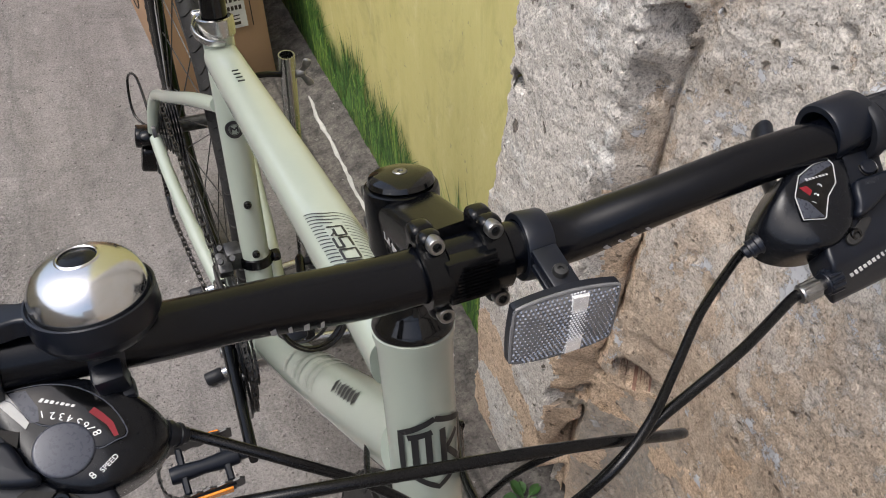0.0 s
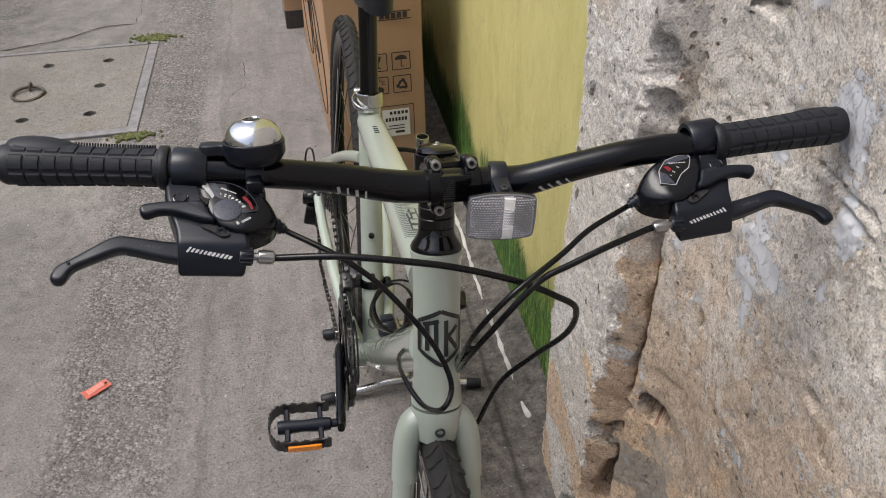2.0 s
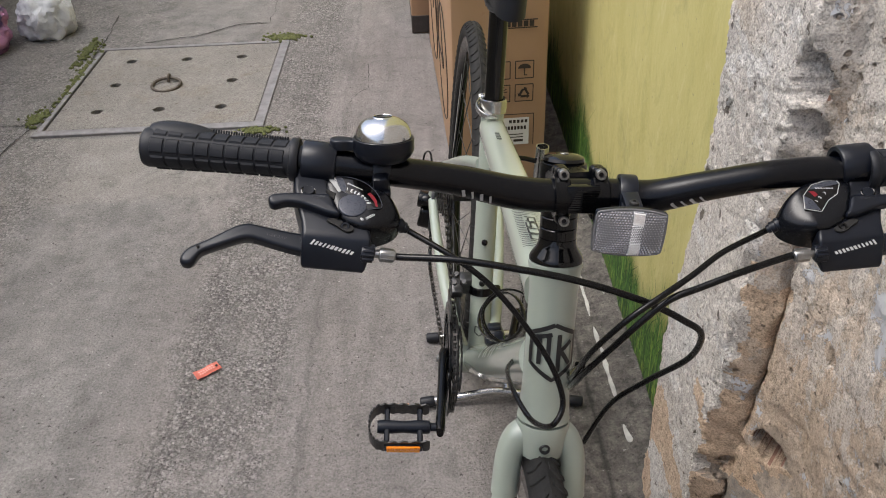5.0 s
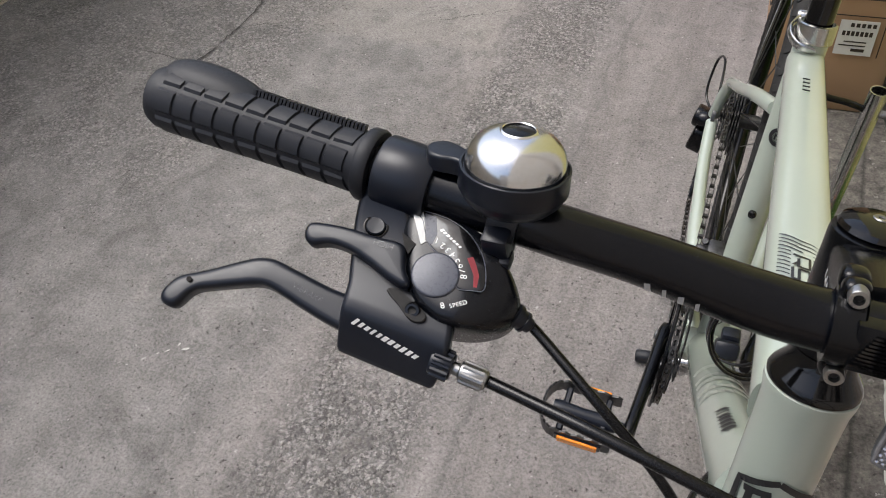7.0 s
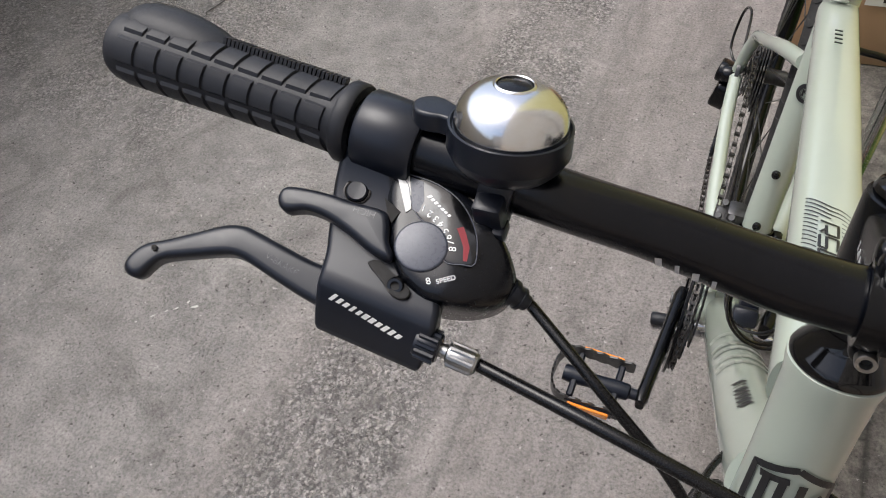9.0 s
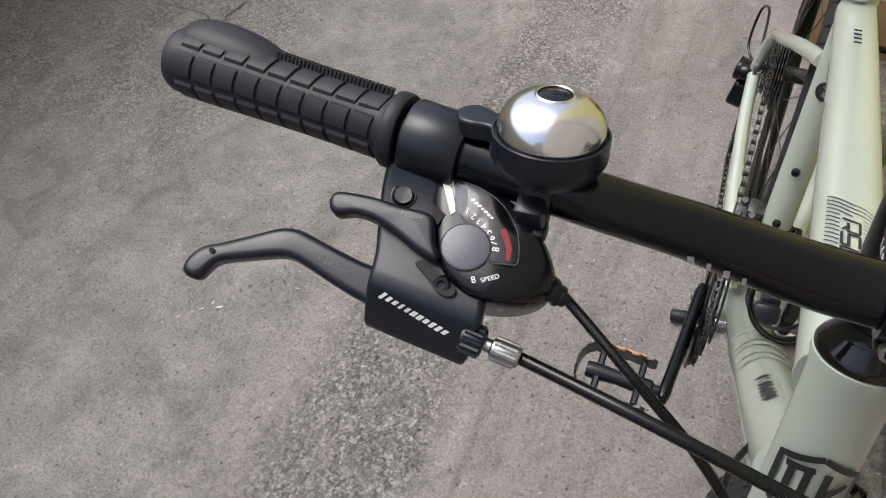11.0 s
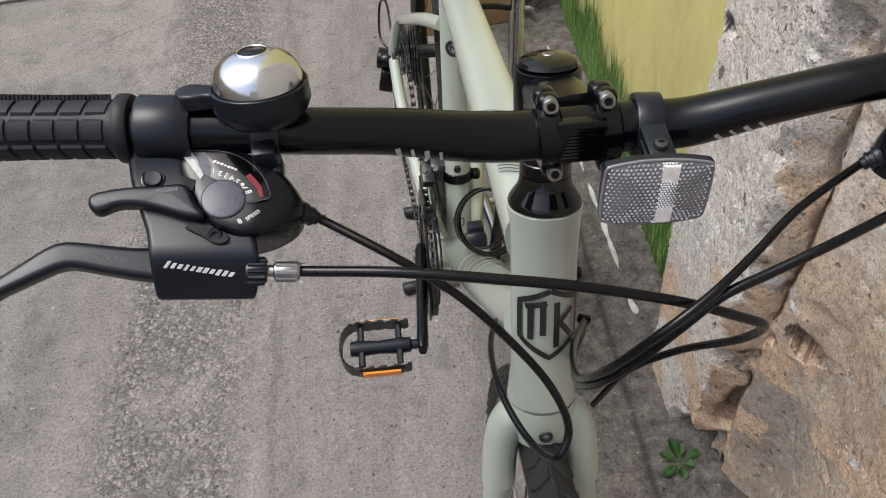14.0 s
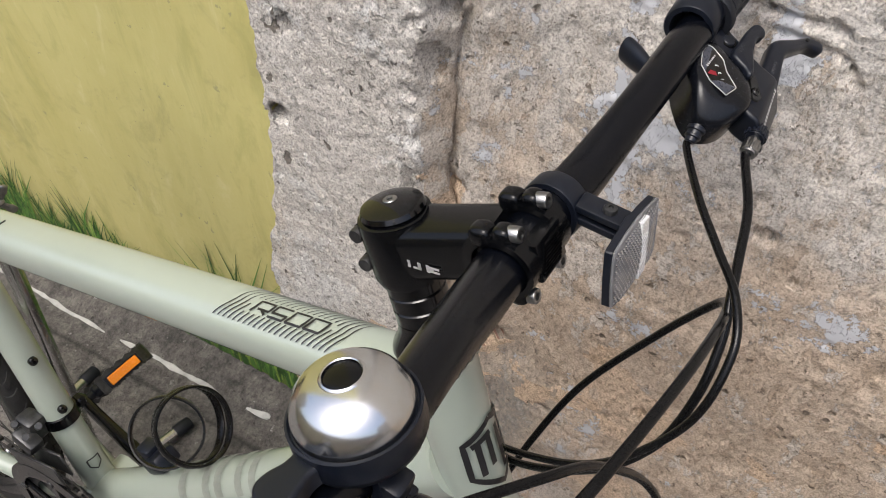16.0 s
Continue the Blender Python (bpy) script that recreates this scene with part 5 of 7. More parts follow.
left_unit = shift_unit(MIRROR @ POD, 3)
PODL = MIRROR @ POD


def pod_text(u, m, text, size, x, y, turn, z, mat, name, flip=False, spacing=1.0, shear=0.0):
    w = m @ Matrix.Translation((x, y, z)) @ Matrix.Rotation(radians(turn), 4, "Z")
    # pod faces run y downwards, so print is turned over to read from in front
    w = w @ Matrix.Diagonal((1, -1, 1, 1)) if not flip else w @ Matrix.Diagonal((-1, -1, 1, 1))
    return lettering(text, size, w, name=name, mat=mat, parent=u, thick=0.06, spacing=spacing, shear=shear)


for k, (x, y) in enumerate(((-4.8, -10.9), (-1.9, -9.7), (0.6, -8.7), (2.9, -7.5), (5.2, -5.8), (7.0, -4.1), (8.5, -2.6), (10.0, -0.7))):
    a = math.degrees(math.atan2(y - 3.5, x + 4.0))
    pod_text(right_unit, POD, str(k + 1), 3.6, x, y, a - 90, 3.44, WHITE, "gear_number")
pod_text(right_unit, POD, "8", 3.4, 6.9, 13.0, -36, 3.05, WHITE, "print")
pod_text(right_unit, POD, "SPEED", 2.4, 12.0, 10.2, -38, 3.05, WHITE, "print", spacing=1.05)
for unit, mm in ((right_unit, POD), (left_unit, PODL)):
    pod_text(unit, mm, "HIGH" if unit is right_unit else "LOW", 3.4, -22.5, -1.2, 176, 5.22, EMBOSS, "embossed_print", flip=unit is left_unit)
    pod_text(unit, mm, "V-BRAKE", 3.6, -46.0, 25.0, 7, -11.4, EMBOSS, "embossed_print", flip=unit is left_unit)
for k, (x, y) in enumerate(((8.5, -2.8), (5.3, -5.7), (1.1, -9.1))):
    pod_text(left_unit, PODL, str(k + 1), 3.0, x, y, 40, 3.42, WHITE, "gear_number", flip=True)


# a maker's mark on the body becomes a row of plain slanted bars
def bars(u, m, x0, y0, x1, y1, count, h, z, mat, name="maker_mark", lean=0.35, seed=1):
    rnd = random.Random(seed)
    d = Vector((x1 - x0, y1 - y0, 0))
    L = d.length
    ang = math.atan2(d.y, d.x)
    w = L / count
    for k in range(count):
        c = (k + 0.5) * w
        hh = h * (1.0 if k == 0 else 0.72)
        sh = Matrix.Identity(4)
        sh[0][1] = -lean
        M = m @ Matrix.Translation((x0, y0, z)) @ Matrix.Rotation(ang, 4, "Z") @ Matrix.Translation((c, 0, 0)) @ sh
        bm = bmesh.new()
        block(bm, (w * rnd.uniform(0.45, 0.72), hh * rnd.uniform(0.8, 1.1), 0.16), M)
        part(name, bm, mat, u, smooth=False)


# the mark lies in the slanting front face
FACET = Matrix.Translation((0, 28.0, -3.3)) @ Matrix.Rotation(radians(-52.6), 4, "X")
for unit, mm in ((right_unit, POD), (left_unit, PODL)):
    bars(unit, mm @ FACET, -23.0, 2.2, 5.0, 8.2, 11, 4.1, 0.08, WHITE, seed=3)
bars(right_unit, POD, -5.2, -15.9, 5.0, -11.2, 7, 1.4, 3.4, SILVERPRINT, seed=5)
bars(left_unit, PODL, 6.5, -14.0, -6.0, -12.5, 7, 1.4, 3.4, SILVERPRINT, seed=5)


def settle(u, m):
    """Tilts a unit about its cable end: the lever side lies a little deeper and further out."""
    back = m.inverted()
    for ob in u.children:
        if ob.name.startswith("clamp_ring"):
            continue
        for v in ob.data.vertices:
            q = back @ v.co
            k = min(1, max(0, (26 - q.x) / 55)) * smooth01(-40, -26, q.y)
            v.co = m @ (q + k * Vector((-3.5, -0.8, -7.2)))


settle(right_unit, POD)
settle(left_unit, PODL)

# bell: chrome dome on a black base, strapped to the bar
bell = group("bell", bicycle, label="chrome domed bell on a black base")
BM = aim((-0.1420, -0.0820, 0.9965), (0.05, 0.23, 1.0), (0, 1, 0))
bm = bmesh.new()
prof = [(0.0, -0.0016), (0.0066, -0.0016), (0.0070, -0.0010)] + [(0.0194 * math.sin(a) ** 0.8, -0.0162 + 0.0158 * max(0, math.cos(a)) ** 0.8) for a in [radians(16 + 74 * k / 17) for k in range(18)]] + [(0.0190, -0.0166), (0.0, -0.0166)]
lathe(bm, prof, BM, 56)
part("dome", bm, CHROME, bell)
bm = bmesh.new()
lathe(bm, [(0.0, -0.0006), (0.0052, -0.0008), (0.0060, -0.0012), (0.0062, -0.0020), (0.0, -0.0020)], BM, 32)
part("dome_button", bm, SATIN, bell)
bm = bmesh.new()
lathe(bm, [(0.0061, -0.0022), (0.0061, -0.0006), (0.0064, -0.0003), (0.0069, -0.0005), (0.0074, -0.0012), (0.0074, -0.0026)], BM, 40)
part("button_ring", bm, CHROME, bell)
bm = bmesh.new()
lathe(bm, [(0.0, -0.0160), (0.0197, -0.0160), (0.0204, -0.0148), (0.0212, -0.0150), (0.0214, -0.0235), (0.0208, -0.0244), (0.0198, -0.0268), (0.0165, -0.0305), (0.010, -0.0325), (0.0, -0.0325)], BM, 48)
part("bell_base", bm, PLASTIC, bell)
bm = bmesh.new()
merge(bm, moulded(rounded([(-16, 5.5), (-24, 6.0), (-29, 8.0), (-35, 7.6), (-38.5, 1.5), (-35, -5.0), (-29, -5.8), (-24, -4.4), (-16, -4.5)], 5), -25.0, -17.2, 1.6, 64, 5, 1.6), BM @ Matrix.Rotation(radians(-8), 4, "Z") @ Matrix.Diagonal((0.001, 0.001, 0.001, 1)))
part("striker_lever", bm, PLASTIC, bell)
bp, bd = bar_at(-0.146)
bm = bmesh.new()
lathe(bm, [(0.0115, -0.006), (0.0142, -0.006), (0.0146, -0.005), (0.0146, 0.005), (0.0142, 0.006), (0.0115, 0.006)], aim(bp, bd), 28)
block(bm, (0.012, 0.013, 0.020), aim(bp + Vector((0.001, -0.004, 0.0130)), (0.1, 0, 1)), 0.002, 2)
block(bm, (0.011, 0.010, 0.016), aim(bp + Vector((0, -0.0145, -0.003)), (0, -0.2, 1)), 0.002, 2)
block(bm, (0.0125, 0.008, 0.006), aim(bp + Vector((0, -0.0165, -0.009)), (0, -0.2, 1)), 0.0015, 2)
part("bell_strap", bm, PLASTIC, bell)

# front reflector on its bracket
reflector = group("front_reflector", bicycle, label="clear prismatic front reflector on black bracket")
RF = aim((0.0277, -0.1165, 0.9130), (-0.03, -0.985, 0.13), (0, 0, 1))        # z forward; y up
RF = RF @ Matrix.Rotation(radians(-5.0), 4, "Z") @ Matrix.Diagonal((0.95, 0.92, 1, 1))
out = rounded([(-0.0266, 0.0150), (-0.0262, 0.0168), (-0.0240, 0.0178), (-0.0130, 0.0198), (0.0, 0.0206), (0.0130, 0.0198), (0.0240, 0.0178), (0.0262, 0.0168), (0.0266, 0.0150), (0.0272, 0.0), (0.0264, -0.0150), (0.0258, -0.0164), (0.0238, -0.0174), (0.0130, -0.0192), (0.0, -0.0198), (-0.0130, -0.0192), (-0.0238, -0.0174), (-0.0258, -0.0164), (-0.0264, -0.0150), (-0.0272, 0.0)], 3)
bm = bmesh.new()
slab(bm, out, -0.0036, 0.0, RF, 0.0008, 2)
part("reflector_back", bm, PLASTIC, reflector)
inner = [(x * 0.955, y * 0.945) for x, y in out]


def inside(x, y, k=0.985):
    ax, ay = abs(x) / (0.0268 * 0.955 * k), abs(y) / (0.0200 * 0.945 * k)
    return ax < 1 and ay < 1 - 0.17 * ax ** 2.4


PRISM = plain("clear_prism", (0.40, 0.40, 0.415), 0.20, 0.8, vary=0.3, scale=300)
STRIP = plain("bright_prism", (0.88, 0.88, 0.88), 0.22, 0.5, vary=0.15, scale=300)
LENS = plain("reflector_edge", (0.16, 0.16, 0.165), 0.12, 0.2, vary=0.1)
bm = bmesh.new()
merge(bm, shell(inner, -0.001, [(1.0, 0.0), (0.985, 0.0012), (0.93, 0.0019), (0.8, 0.0026), (0.6, 0.0033), (0.3, 0.0038), (0.0, 0.0040)]), RF)
part("lens_plate", bm, LENS, reflector)
bm = bmesh.new()
sweep(bm, [RF @ Vector((x * 0.975, y * 0.97, 0.0008)) for x, y in even(out, 72)], 0.0009, 8, closed=True)
part("lens_rim", bm, LENS, reflector, "clear plastic rim")
bm = bmesh.new()
slab(bm, [(0.0008, -0.0174), (0.0092, -0.0168), (0.0092, 0.0174), (0.0008, 0.0180)], 0.0, 0.0036, RF, 0.0004, 1)
part("strip_plate", bm, STRIP, reflector, "bright white strip")
for name, mat, test in (("prism_field", PRISM, lambda x: not 0.0005 < x < 0.0095), ("prism_strip", STRIP, lambda x: 0.0005 < x < 0.0095)):
    bm = bmesh.new()
    s = 0.0023 if name == "prism_field" else 0.0016
    rows = int(0.042 / (s * 0.88))
    for j in range(rows):
        for i in range(int(0.056 / s)):
            x = -0.028 + (i + 0.5 * (j % 2)) * s
            y = -0.021 + j * s * 0.88
            if not inside(x, y) or not test(x):
                continue
            h = 0.0014 + 0.0026 * (1 - max(abs(x) / 0.0262, (abs(y) / 0.0194) ** 1.3) ** 1.6)
            ring = [bm.verts.new(RF @ Vector((x + s * 0.46 * math.cos(a), y + s * 0.46 * math.sin(a), h))) for a in [radians(30 + 60 * k) for k in range(6)]]
            tip = bm.verts.new(RF @ Vector((x, y, h + s * 0.30)))
            for k in range(6):
                bm.faces.new((ring[k], ring[(k + 1) % 6], tip))
    tagged(part(name, bm, mat, reflector, smooth=False), kind="stuff")
cp, cd = bar_at(0.0345)
bm = bmesh.new()
lathe(bm, [(0.0130, -0.0065), (0.0158, -0.0065), (0.0163, -0.0055), (0.0163, 0.0055), (0.0158, 0.0065), (0.0130, 0.0065)], aim(cp, cd), 30)
block(bm, (0.0125, 0.026, 0.0042), aim(cp + Vector((-0.001, -0.0255, 0.0085)), (0, -0.10, 1)), 0.0012, 2)
block(bm, (0.0125, 0.024, 0.0042), aim(cp + Vector((-0.001, -0.0245, 0.0015)), (0, -0.10, 1)), 0.0012, 2)
block(bm, (0.010, 0.006, 0.018), aim(cp + Vector((-0.003, -0.0375, 0.001)), (0, -0.1, 1)), 0.0012, 2)
part("reflector_bracket", bm, PLASTIC, reflector)
bm = bmesh.new()
lathe(bm, [(0.0, 0.001), (0.0012, 0.001), (0.0014, 0.002), (0.0030, 0.0018), (0.0036, 0.0008), (0.0036, -0.003), (0, -0.003)], aim(cp + Vector((-0.001, -0.028, 0.0110)), (0, -0.10, 1)), 18)
part("bracket_screw", bm, DARK, reflector)

# cables
CABLES = {
    "brake_cable": [(-0.137, -0.139, 0.917), (-0.097, -0.15, 0.921), (-0.056, -0.157, 0.916), (-0.015, -0.162, 0.907), (0.029, -0.164, 0.889), (0.06, -0.162, 0.868), (0.078, -0.155, 0.847), (0.082, -0.13, 0.8), (0.065, -0.095, 0.743), (0.041, -0.075, 0.695), (0.025, -0.055, 0.622)],
    "shift_cable": [(-0.132, -0.115, 0.924), (-0.115, -0.122, 0.914), (-0.095, -0.13, 0.906), (-0.07, -0.14, 0.886), (-0.048, -0.15, 0.858), (-0.03, -0.16, 0.828), (-0.022, -0.17, 0.8), (-0.031, -0.178, 0.785), (-0.042, -0.15, 0.762), (-0.052, -0.11, 0.755), (-0.05, -0.05, 0.722), (-0.033, 0, 0.69)],
    "left_shift_cable": [(0.124, -0.112, 0.904), (0.093, -0.129, 0.901), (0.067, -0.148, 0.897), (0.041, -0.166, 0.894), (0.017, -0.174, 0.881), (-0.004, -0.166, 0.845), (-0.008, -0.13, 0.785), (0.001, -0.08, 0.741), (0.021, -0.03, 0.701)],
    "left_brake_cable": [(0.137, -0.145, 0.905), (0.098, -0.153, 0.901), (0.069, -0.159, 0.894), (0.048, -0.163, 0.888), (0.030, -0.167, 0.874), (0.012, -0.166, 0.850), (-0.003, -0.156, 0.818), (-0.007, -0.128, 0.775), (0.002, -0.08, 0.727), (0.022, -0.03, 0.697)],
}
for (key, pts), start in zip(CABLES.items(), (EXITS[0], EXITS[1], EXITS[3], EXITS[2])):
    bm = bmesh.new()
    lead = start[0].lerp(start[1], 0.4)
    pts = [start[0], lead] + [p for p in pts[1:] if (Vector(p) - lead).length > 0.018]
    line = spline(pts, 8)
    sweep(bm, line, 0.0025 if "brake" in key else 0.0022, 12)
    part("brake_cable" if "brake" in key else "shift_cable", bm, HOSE, bicycle)
for x, y, z in (CABLES["shift_cable"][-1], CABLES["left_shift_cable"][-1]):
    bm = bmesh.new()
    lathe(bm, [(0.0020, 0.004), (0.0034, 0.0035), (0.0038, 0.0), (0.0038, -0.004)], aim((x, y, z), (math.copysign(0.7, x), -0.6, 0.3)), 14)
    part("cable_port", bm, HOSE, bicycle)

# ---- drive train ----
crankset = group("crankset", bicycle)
BB = Vector((0, 0.400, 0.312))


def disc(name, r, x, thick, mat, parent, teeth=0, hole=0.0):
    bm = bmesh.new()
    n = teeth * 2 if teeth else 48
    outer = [((r + (0.0022 if teeth and k % 2 else -0.0022 if teeth else 0)) * math.cos(2 * math.pi * k / n), (r + (0.0022 if teeth and k % 2 else -0.0022 if teeth else 0)) * math.sin(2 * math.pi * k / n)) for k in range(n)]
    m = BIKE @ aim((x, BB.y, BB.z), (-1, 0, 0))
    top = [bm.verts.new(m @ Vector((a, b, thick / 2))) for a, b in outer]
    bot = [bm.verts.new(m @ Vector((a, b, -thick / 2))) for a, b in outer]
    it = [bm.verts.new(m @ Vector((hole * math.cos(2 * math.pi * k / n), hole * math.sin(2 * math.pi * k / n), thick / 2))) for k in range(n)]
    ib = [bm.verts.new(m @ Vector((hole * math.cos(2 * math.pi * k / n), hole * math.sin(2 * math.pi * k / n), -thick / 2))) for k in range(n)]
    for k in range(n):
        j = (k + 1) % n
        bm.faces.new((top[k], top[j], bot[j], bot[k]))
        bm.faces.new((it[k], it[j], top[j], top[k]))
        bm.faces.new((ib[j], ib[k], bot[k], bot[j]))
        bm.faces.new((ib[k], ib[j], it[j], it[k]))
    return part(name, bm, mat, parent, smooth=False)


disc("chainring", 0.084, -0.0435, 0.002, DARK, crankset, 42, 0.062)
disc("chainring", 0.070, -0.0365, 0.002, DARK, crankset, 34, 0.045)
disc("chainring", 0.052, -0.0300, 0.002, DARK, crankset, 24, 0.034)
disc("chain_guard", 0.094, -0.0505, 0.003, SATIN, crankset, 0, 0.074)
for k in range(5):
    bm = bmesh.new()
    a = 2 * math.pi * k / 5 + 0.4
    m = BIKE @ aim((-0.048, BB.y, BB.z), (-1, 0, 0)) @ Matrix.Rotation(a, 4, "Z") @ Matrix.Translation((0.042, 0, 0))
    block(bm, (0.078, 0.014, 0.006), m, 0.002)
    part("spider_arm", bm, SATIN, crankset)
    bm = bmesh.new()
    lathe(bm, [(0, 0.005), (0.0045, 0.005), (0.005, 0.003), (0.005, -0.004), (0, -0.004)], m @ Matrix.Translation((0.034, 0, 0)), 14)
    part("chainring_bolt", bm, DARK, crankset)
PEDAL_R = Vector((-0.068, 0.232, 0.332))
PEDAL_L = Vector((0.084, 0.548, 0.284))
for end, x0 in ((PEDAL_R, -0.056), (PEDAL_L, 0.052)):
    bm = bmesh.new()
    a, b = Vector((x0, BB.y, BB.z)), end
    sweep(bm, [B(*a.lerp(b, -0.09)), B(*a), B(*a.lerp(b, 0.3)), B(*a.lerp(b, 0.92)), B(*a.lerp(b, 1.0)), B(*a.lerp(b, 1.07))], [0.011, 0.015, 0.0125, 0.0115, 0.0120, 0.008], 18, squash=0.62, power=3)
    part("crank_arm", bm, SATIN, crankset)
    bm = bmesh.new()
    sx = math.copysign(1, end.x)
    lathe(bm, [(0, 0.004), (0.006, 0.004), (0.007, 0.003), (0.007, -0.002), (0, -0.002)], BIKE @ aim((x0 + sx * 0.008, BB.y, BB.z), (sx, 0, 0)), 18)
    part("crank_bolt", bm, STEEL, crankset)


def pedal(end, tilt):
    """Cage pedal with toothed plates, spindle and amber reflectors."""
    sx = math.copysign(1, end.x)
    p = group("pedal", bicycle, label="black cage pedal with amber reflectors")
    m = BIKE @ Matrix.Translation(end) @ Matrix.Rotation(radians(tilt), 4, "X")
    bm = bmesh.new()
    lathe(bm, [(0, 0.004), (0.0065, 0.004), (0.0065, 0.014), (0.0095, 0.016), (0.0105, 0.03), (0.0085, 0.055), (0.0105, 0.082), (0.0095, 0.092), (0, 0.093)], m @ Matrix.Rotation(radians(90 * sx), 4, "Y"), 20)
    for x in (0.030, 0.078):
        block(bm, (0.008, 0.056, 0.013), m @ Matrix.Translation((sx * x, 0, 0)), 0.002)
    part("pedal_body", bm, PLASTIC, p)
    bm = bmesh.new()
    path = [(0.016, -0.030), (0.055, -0.031), (0.088, -0.030), (0.101, -0.018), (0.104, 0.0), (0.101, 0.018), (0.088, 0.030), (0.055, 0.031), (0.016, 0.030)]
    line = spline([(sx * x, y, 0) for x, y in path], 5)
    rows = []
    for i, q in enumerate(line):
        d = (line[min(i + 1, len(line) - 1)] - line[max(i - 1, 0)]).normalized()
        nrm = Vector((-d.y, d.x, 0)) * 0.0012
        tooth = 0.0035 if i % 2 else 0.0
        rows.append([bm.verts.new(m @ (q + nrm + Vector((0, 0, 0.0105 + tooth)))), bm.verts.new(m @ (q + nrm + Vector((0, 0, -0.0105 - tooth)))),
                     bm.verts.new(m @ (q - nrm + Vector((0, 0, -0.0105 - tooth)))), bm.verts.new(m @ (q - nrm + Vector((0, 0, 0.0105 + tooth))))])
    for r, q in zip(rows, rows[1:]):
        for k in range(4):
            bm.faces.new((r[k], r[(k + 1) % 4], q[(k + 1) % 4], q[k]))
    bm.faces.new(rows[0])
    bm.faces.new(rows[-1][::-1])
    part("cage", bm, DARK, p, smooth=False)
    for s in (-1, 1):
        bm = bmesh.new()
        block(bm, (0.048, 0.005, 0.013), m @ Matrix.Translation((sx * 0.054, s * 0.0345, -0.002)), 0.001)
        part("pedal_reflector", bm, ORANGE, p, "amber reflector")
        bm = bmesh.new()
        block(bm, (0.056, 0.004, 0.017), m @ Matrix.Translation((sx * 0.054, s * 0.0320, -0.002)), 0.001)
        part("reflector_holder", bm, PLASTIC, p)
    return p


pedal(PEDAL_R, 12)
pedal(PEDAL_L, -51)

# cassette, derailleurs, chain
cassette = group("cassette", bicycle)
for k in range(8):
    r = 0.062 - 0.0052 * k
    bm = bmesh.new()
    n = 44
    m = BIKE @ aim((-0.028 - 0.0040 * k, AXLE_R.y, AXLE_R.z), (-1, 0, 0))
    ring = [((r + (0.002 if i % 2 else -0.002)) * math.cos(2 * math.pi * i / n), (r + (0.002 if i % 2 else -0.002)) * math.sin(2 * math.pi * i / n)) for i in range(n)]
    slab(bm, ring, -0.0009, 0.0009, m)
    part("sprocket", bm, CHAIN, cassette, smooth=False)
rear_mech = group("rear_derailleur", bicycle)
bm = bmesh.new()
slab(bm, rounded([(-0.024, -0.012), (0.010, -0.018), (0.026, -0.006), (0.022, 0.012), (-0.006, 0.018), (-0.024, 0.010)], 4), -0.011, 0.011, BIKE @ aim((-0.082, 0.861, 0.333), (-1, 0.2, 0.1)) @ Matrix.Rotation(radians(30), 4, "Z"), 0.004, 3)
slab(bm, rounded([(-0.016, -0.020), (0.012, -0.022), (0.019, 0.0), (0.014, 0.024), (-0.012, 0.020), (-0.019, 0.002)], 4), -0.012, 0.012, BIKE @ aim((-0.080, 0.848, 0.300), (-1, 0.1, 0.2)), 0.005, 3)
lathe(bm, [(0, -0.012), (0.011, -0.012), (0.013, -0.008), (0.013, 0.008), (0.010, 0.012), (0, 0.012)], BIKE @ aim((-0.076, 0.838, 0.345), (-1, 0, 0)), 20)
part("mech_body", bm, SATIN, rear_mech)
for s in (0.0, 0.011):
    bm = bmesh.new()
    slab(bm, rounded([(-0.012, 0.012), (0.014, 0.012), (0.018, -0.06), (0.010, -0.105), (-0.008, -0.105), (-0.012, -0.05)], 3), -0.001, 0.001, BIKE @ aim((-0.060 - s, 0.837, 0.289), (-1, 0, 0)) @ Matrix.Rotation(radians(-65), 4, "Z"), 0.0004, 1)
    part("cage_plate", bm, DARK, rear_mech)
for y, z in ((0.837, 0.276), (0.815, 0.214)):
    bm = bmesh.new()
    lathe(bm, [(0, -0.003), (0.015, -0.003), (0.017, 0), (0.015, 0.003), (0, 0.003)], BIKE @ aim((-0.066, y, z), (-1, 0, 0)), 22)
    part("jockey_wheel", bm, PLASTIC, rear_mech)
bm = bmesh.new()
sweep(bm, spline([B(-0.060, 0.88, 0.324), B(-0.085, 0.93, 0.329), B(-0.082, 0.955, 0.384), B(-0.070, 0.905, 0.414), B(-0.066, 0.825, 0.379)], 5), 0.0022, 8)
part("mech_cable", bm, HOSE, rear_mech)
front_mech = group("front_derailleur", bicycle)
bm = bmesh.new()
block(bm, (0.003, 0.085, 0.026), BIKE @ pose(-0.050, 0.42, 0.409, -18), 0.001)
block(bm, (0.003, 0.070, 0.030), BIKE @ pose(-0.036, 0.42, 0.409, -18), 0.001)
block(bm, (0.022, 0.026, 0.030), BIKE @ pose(-0.026, 0.445, 0.436), 0.005, 2)
block(bm, (0.018, 0.030, 0.018), BIKE @ pose(-0.040, 0.437, 0.432, 20), 0.004, 2)
part("mech_cage", bm, DARK, front_mech)
bm = bmesh.new()
lathe(bm, [(0.0172, -0.007), (0.0198, -0.006), (0.0198, 0.006), (0.0172, 0.007)], BIKE @ aim((0, 0.4345, 0.432), (0, 0.262, 0.965)), 24)
block(bm, (0.012, 0.014, 0.014), BIKE @ pose(0.024, 0.433, 0.432), 0.003)
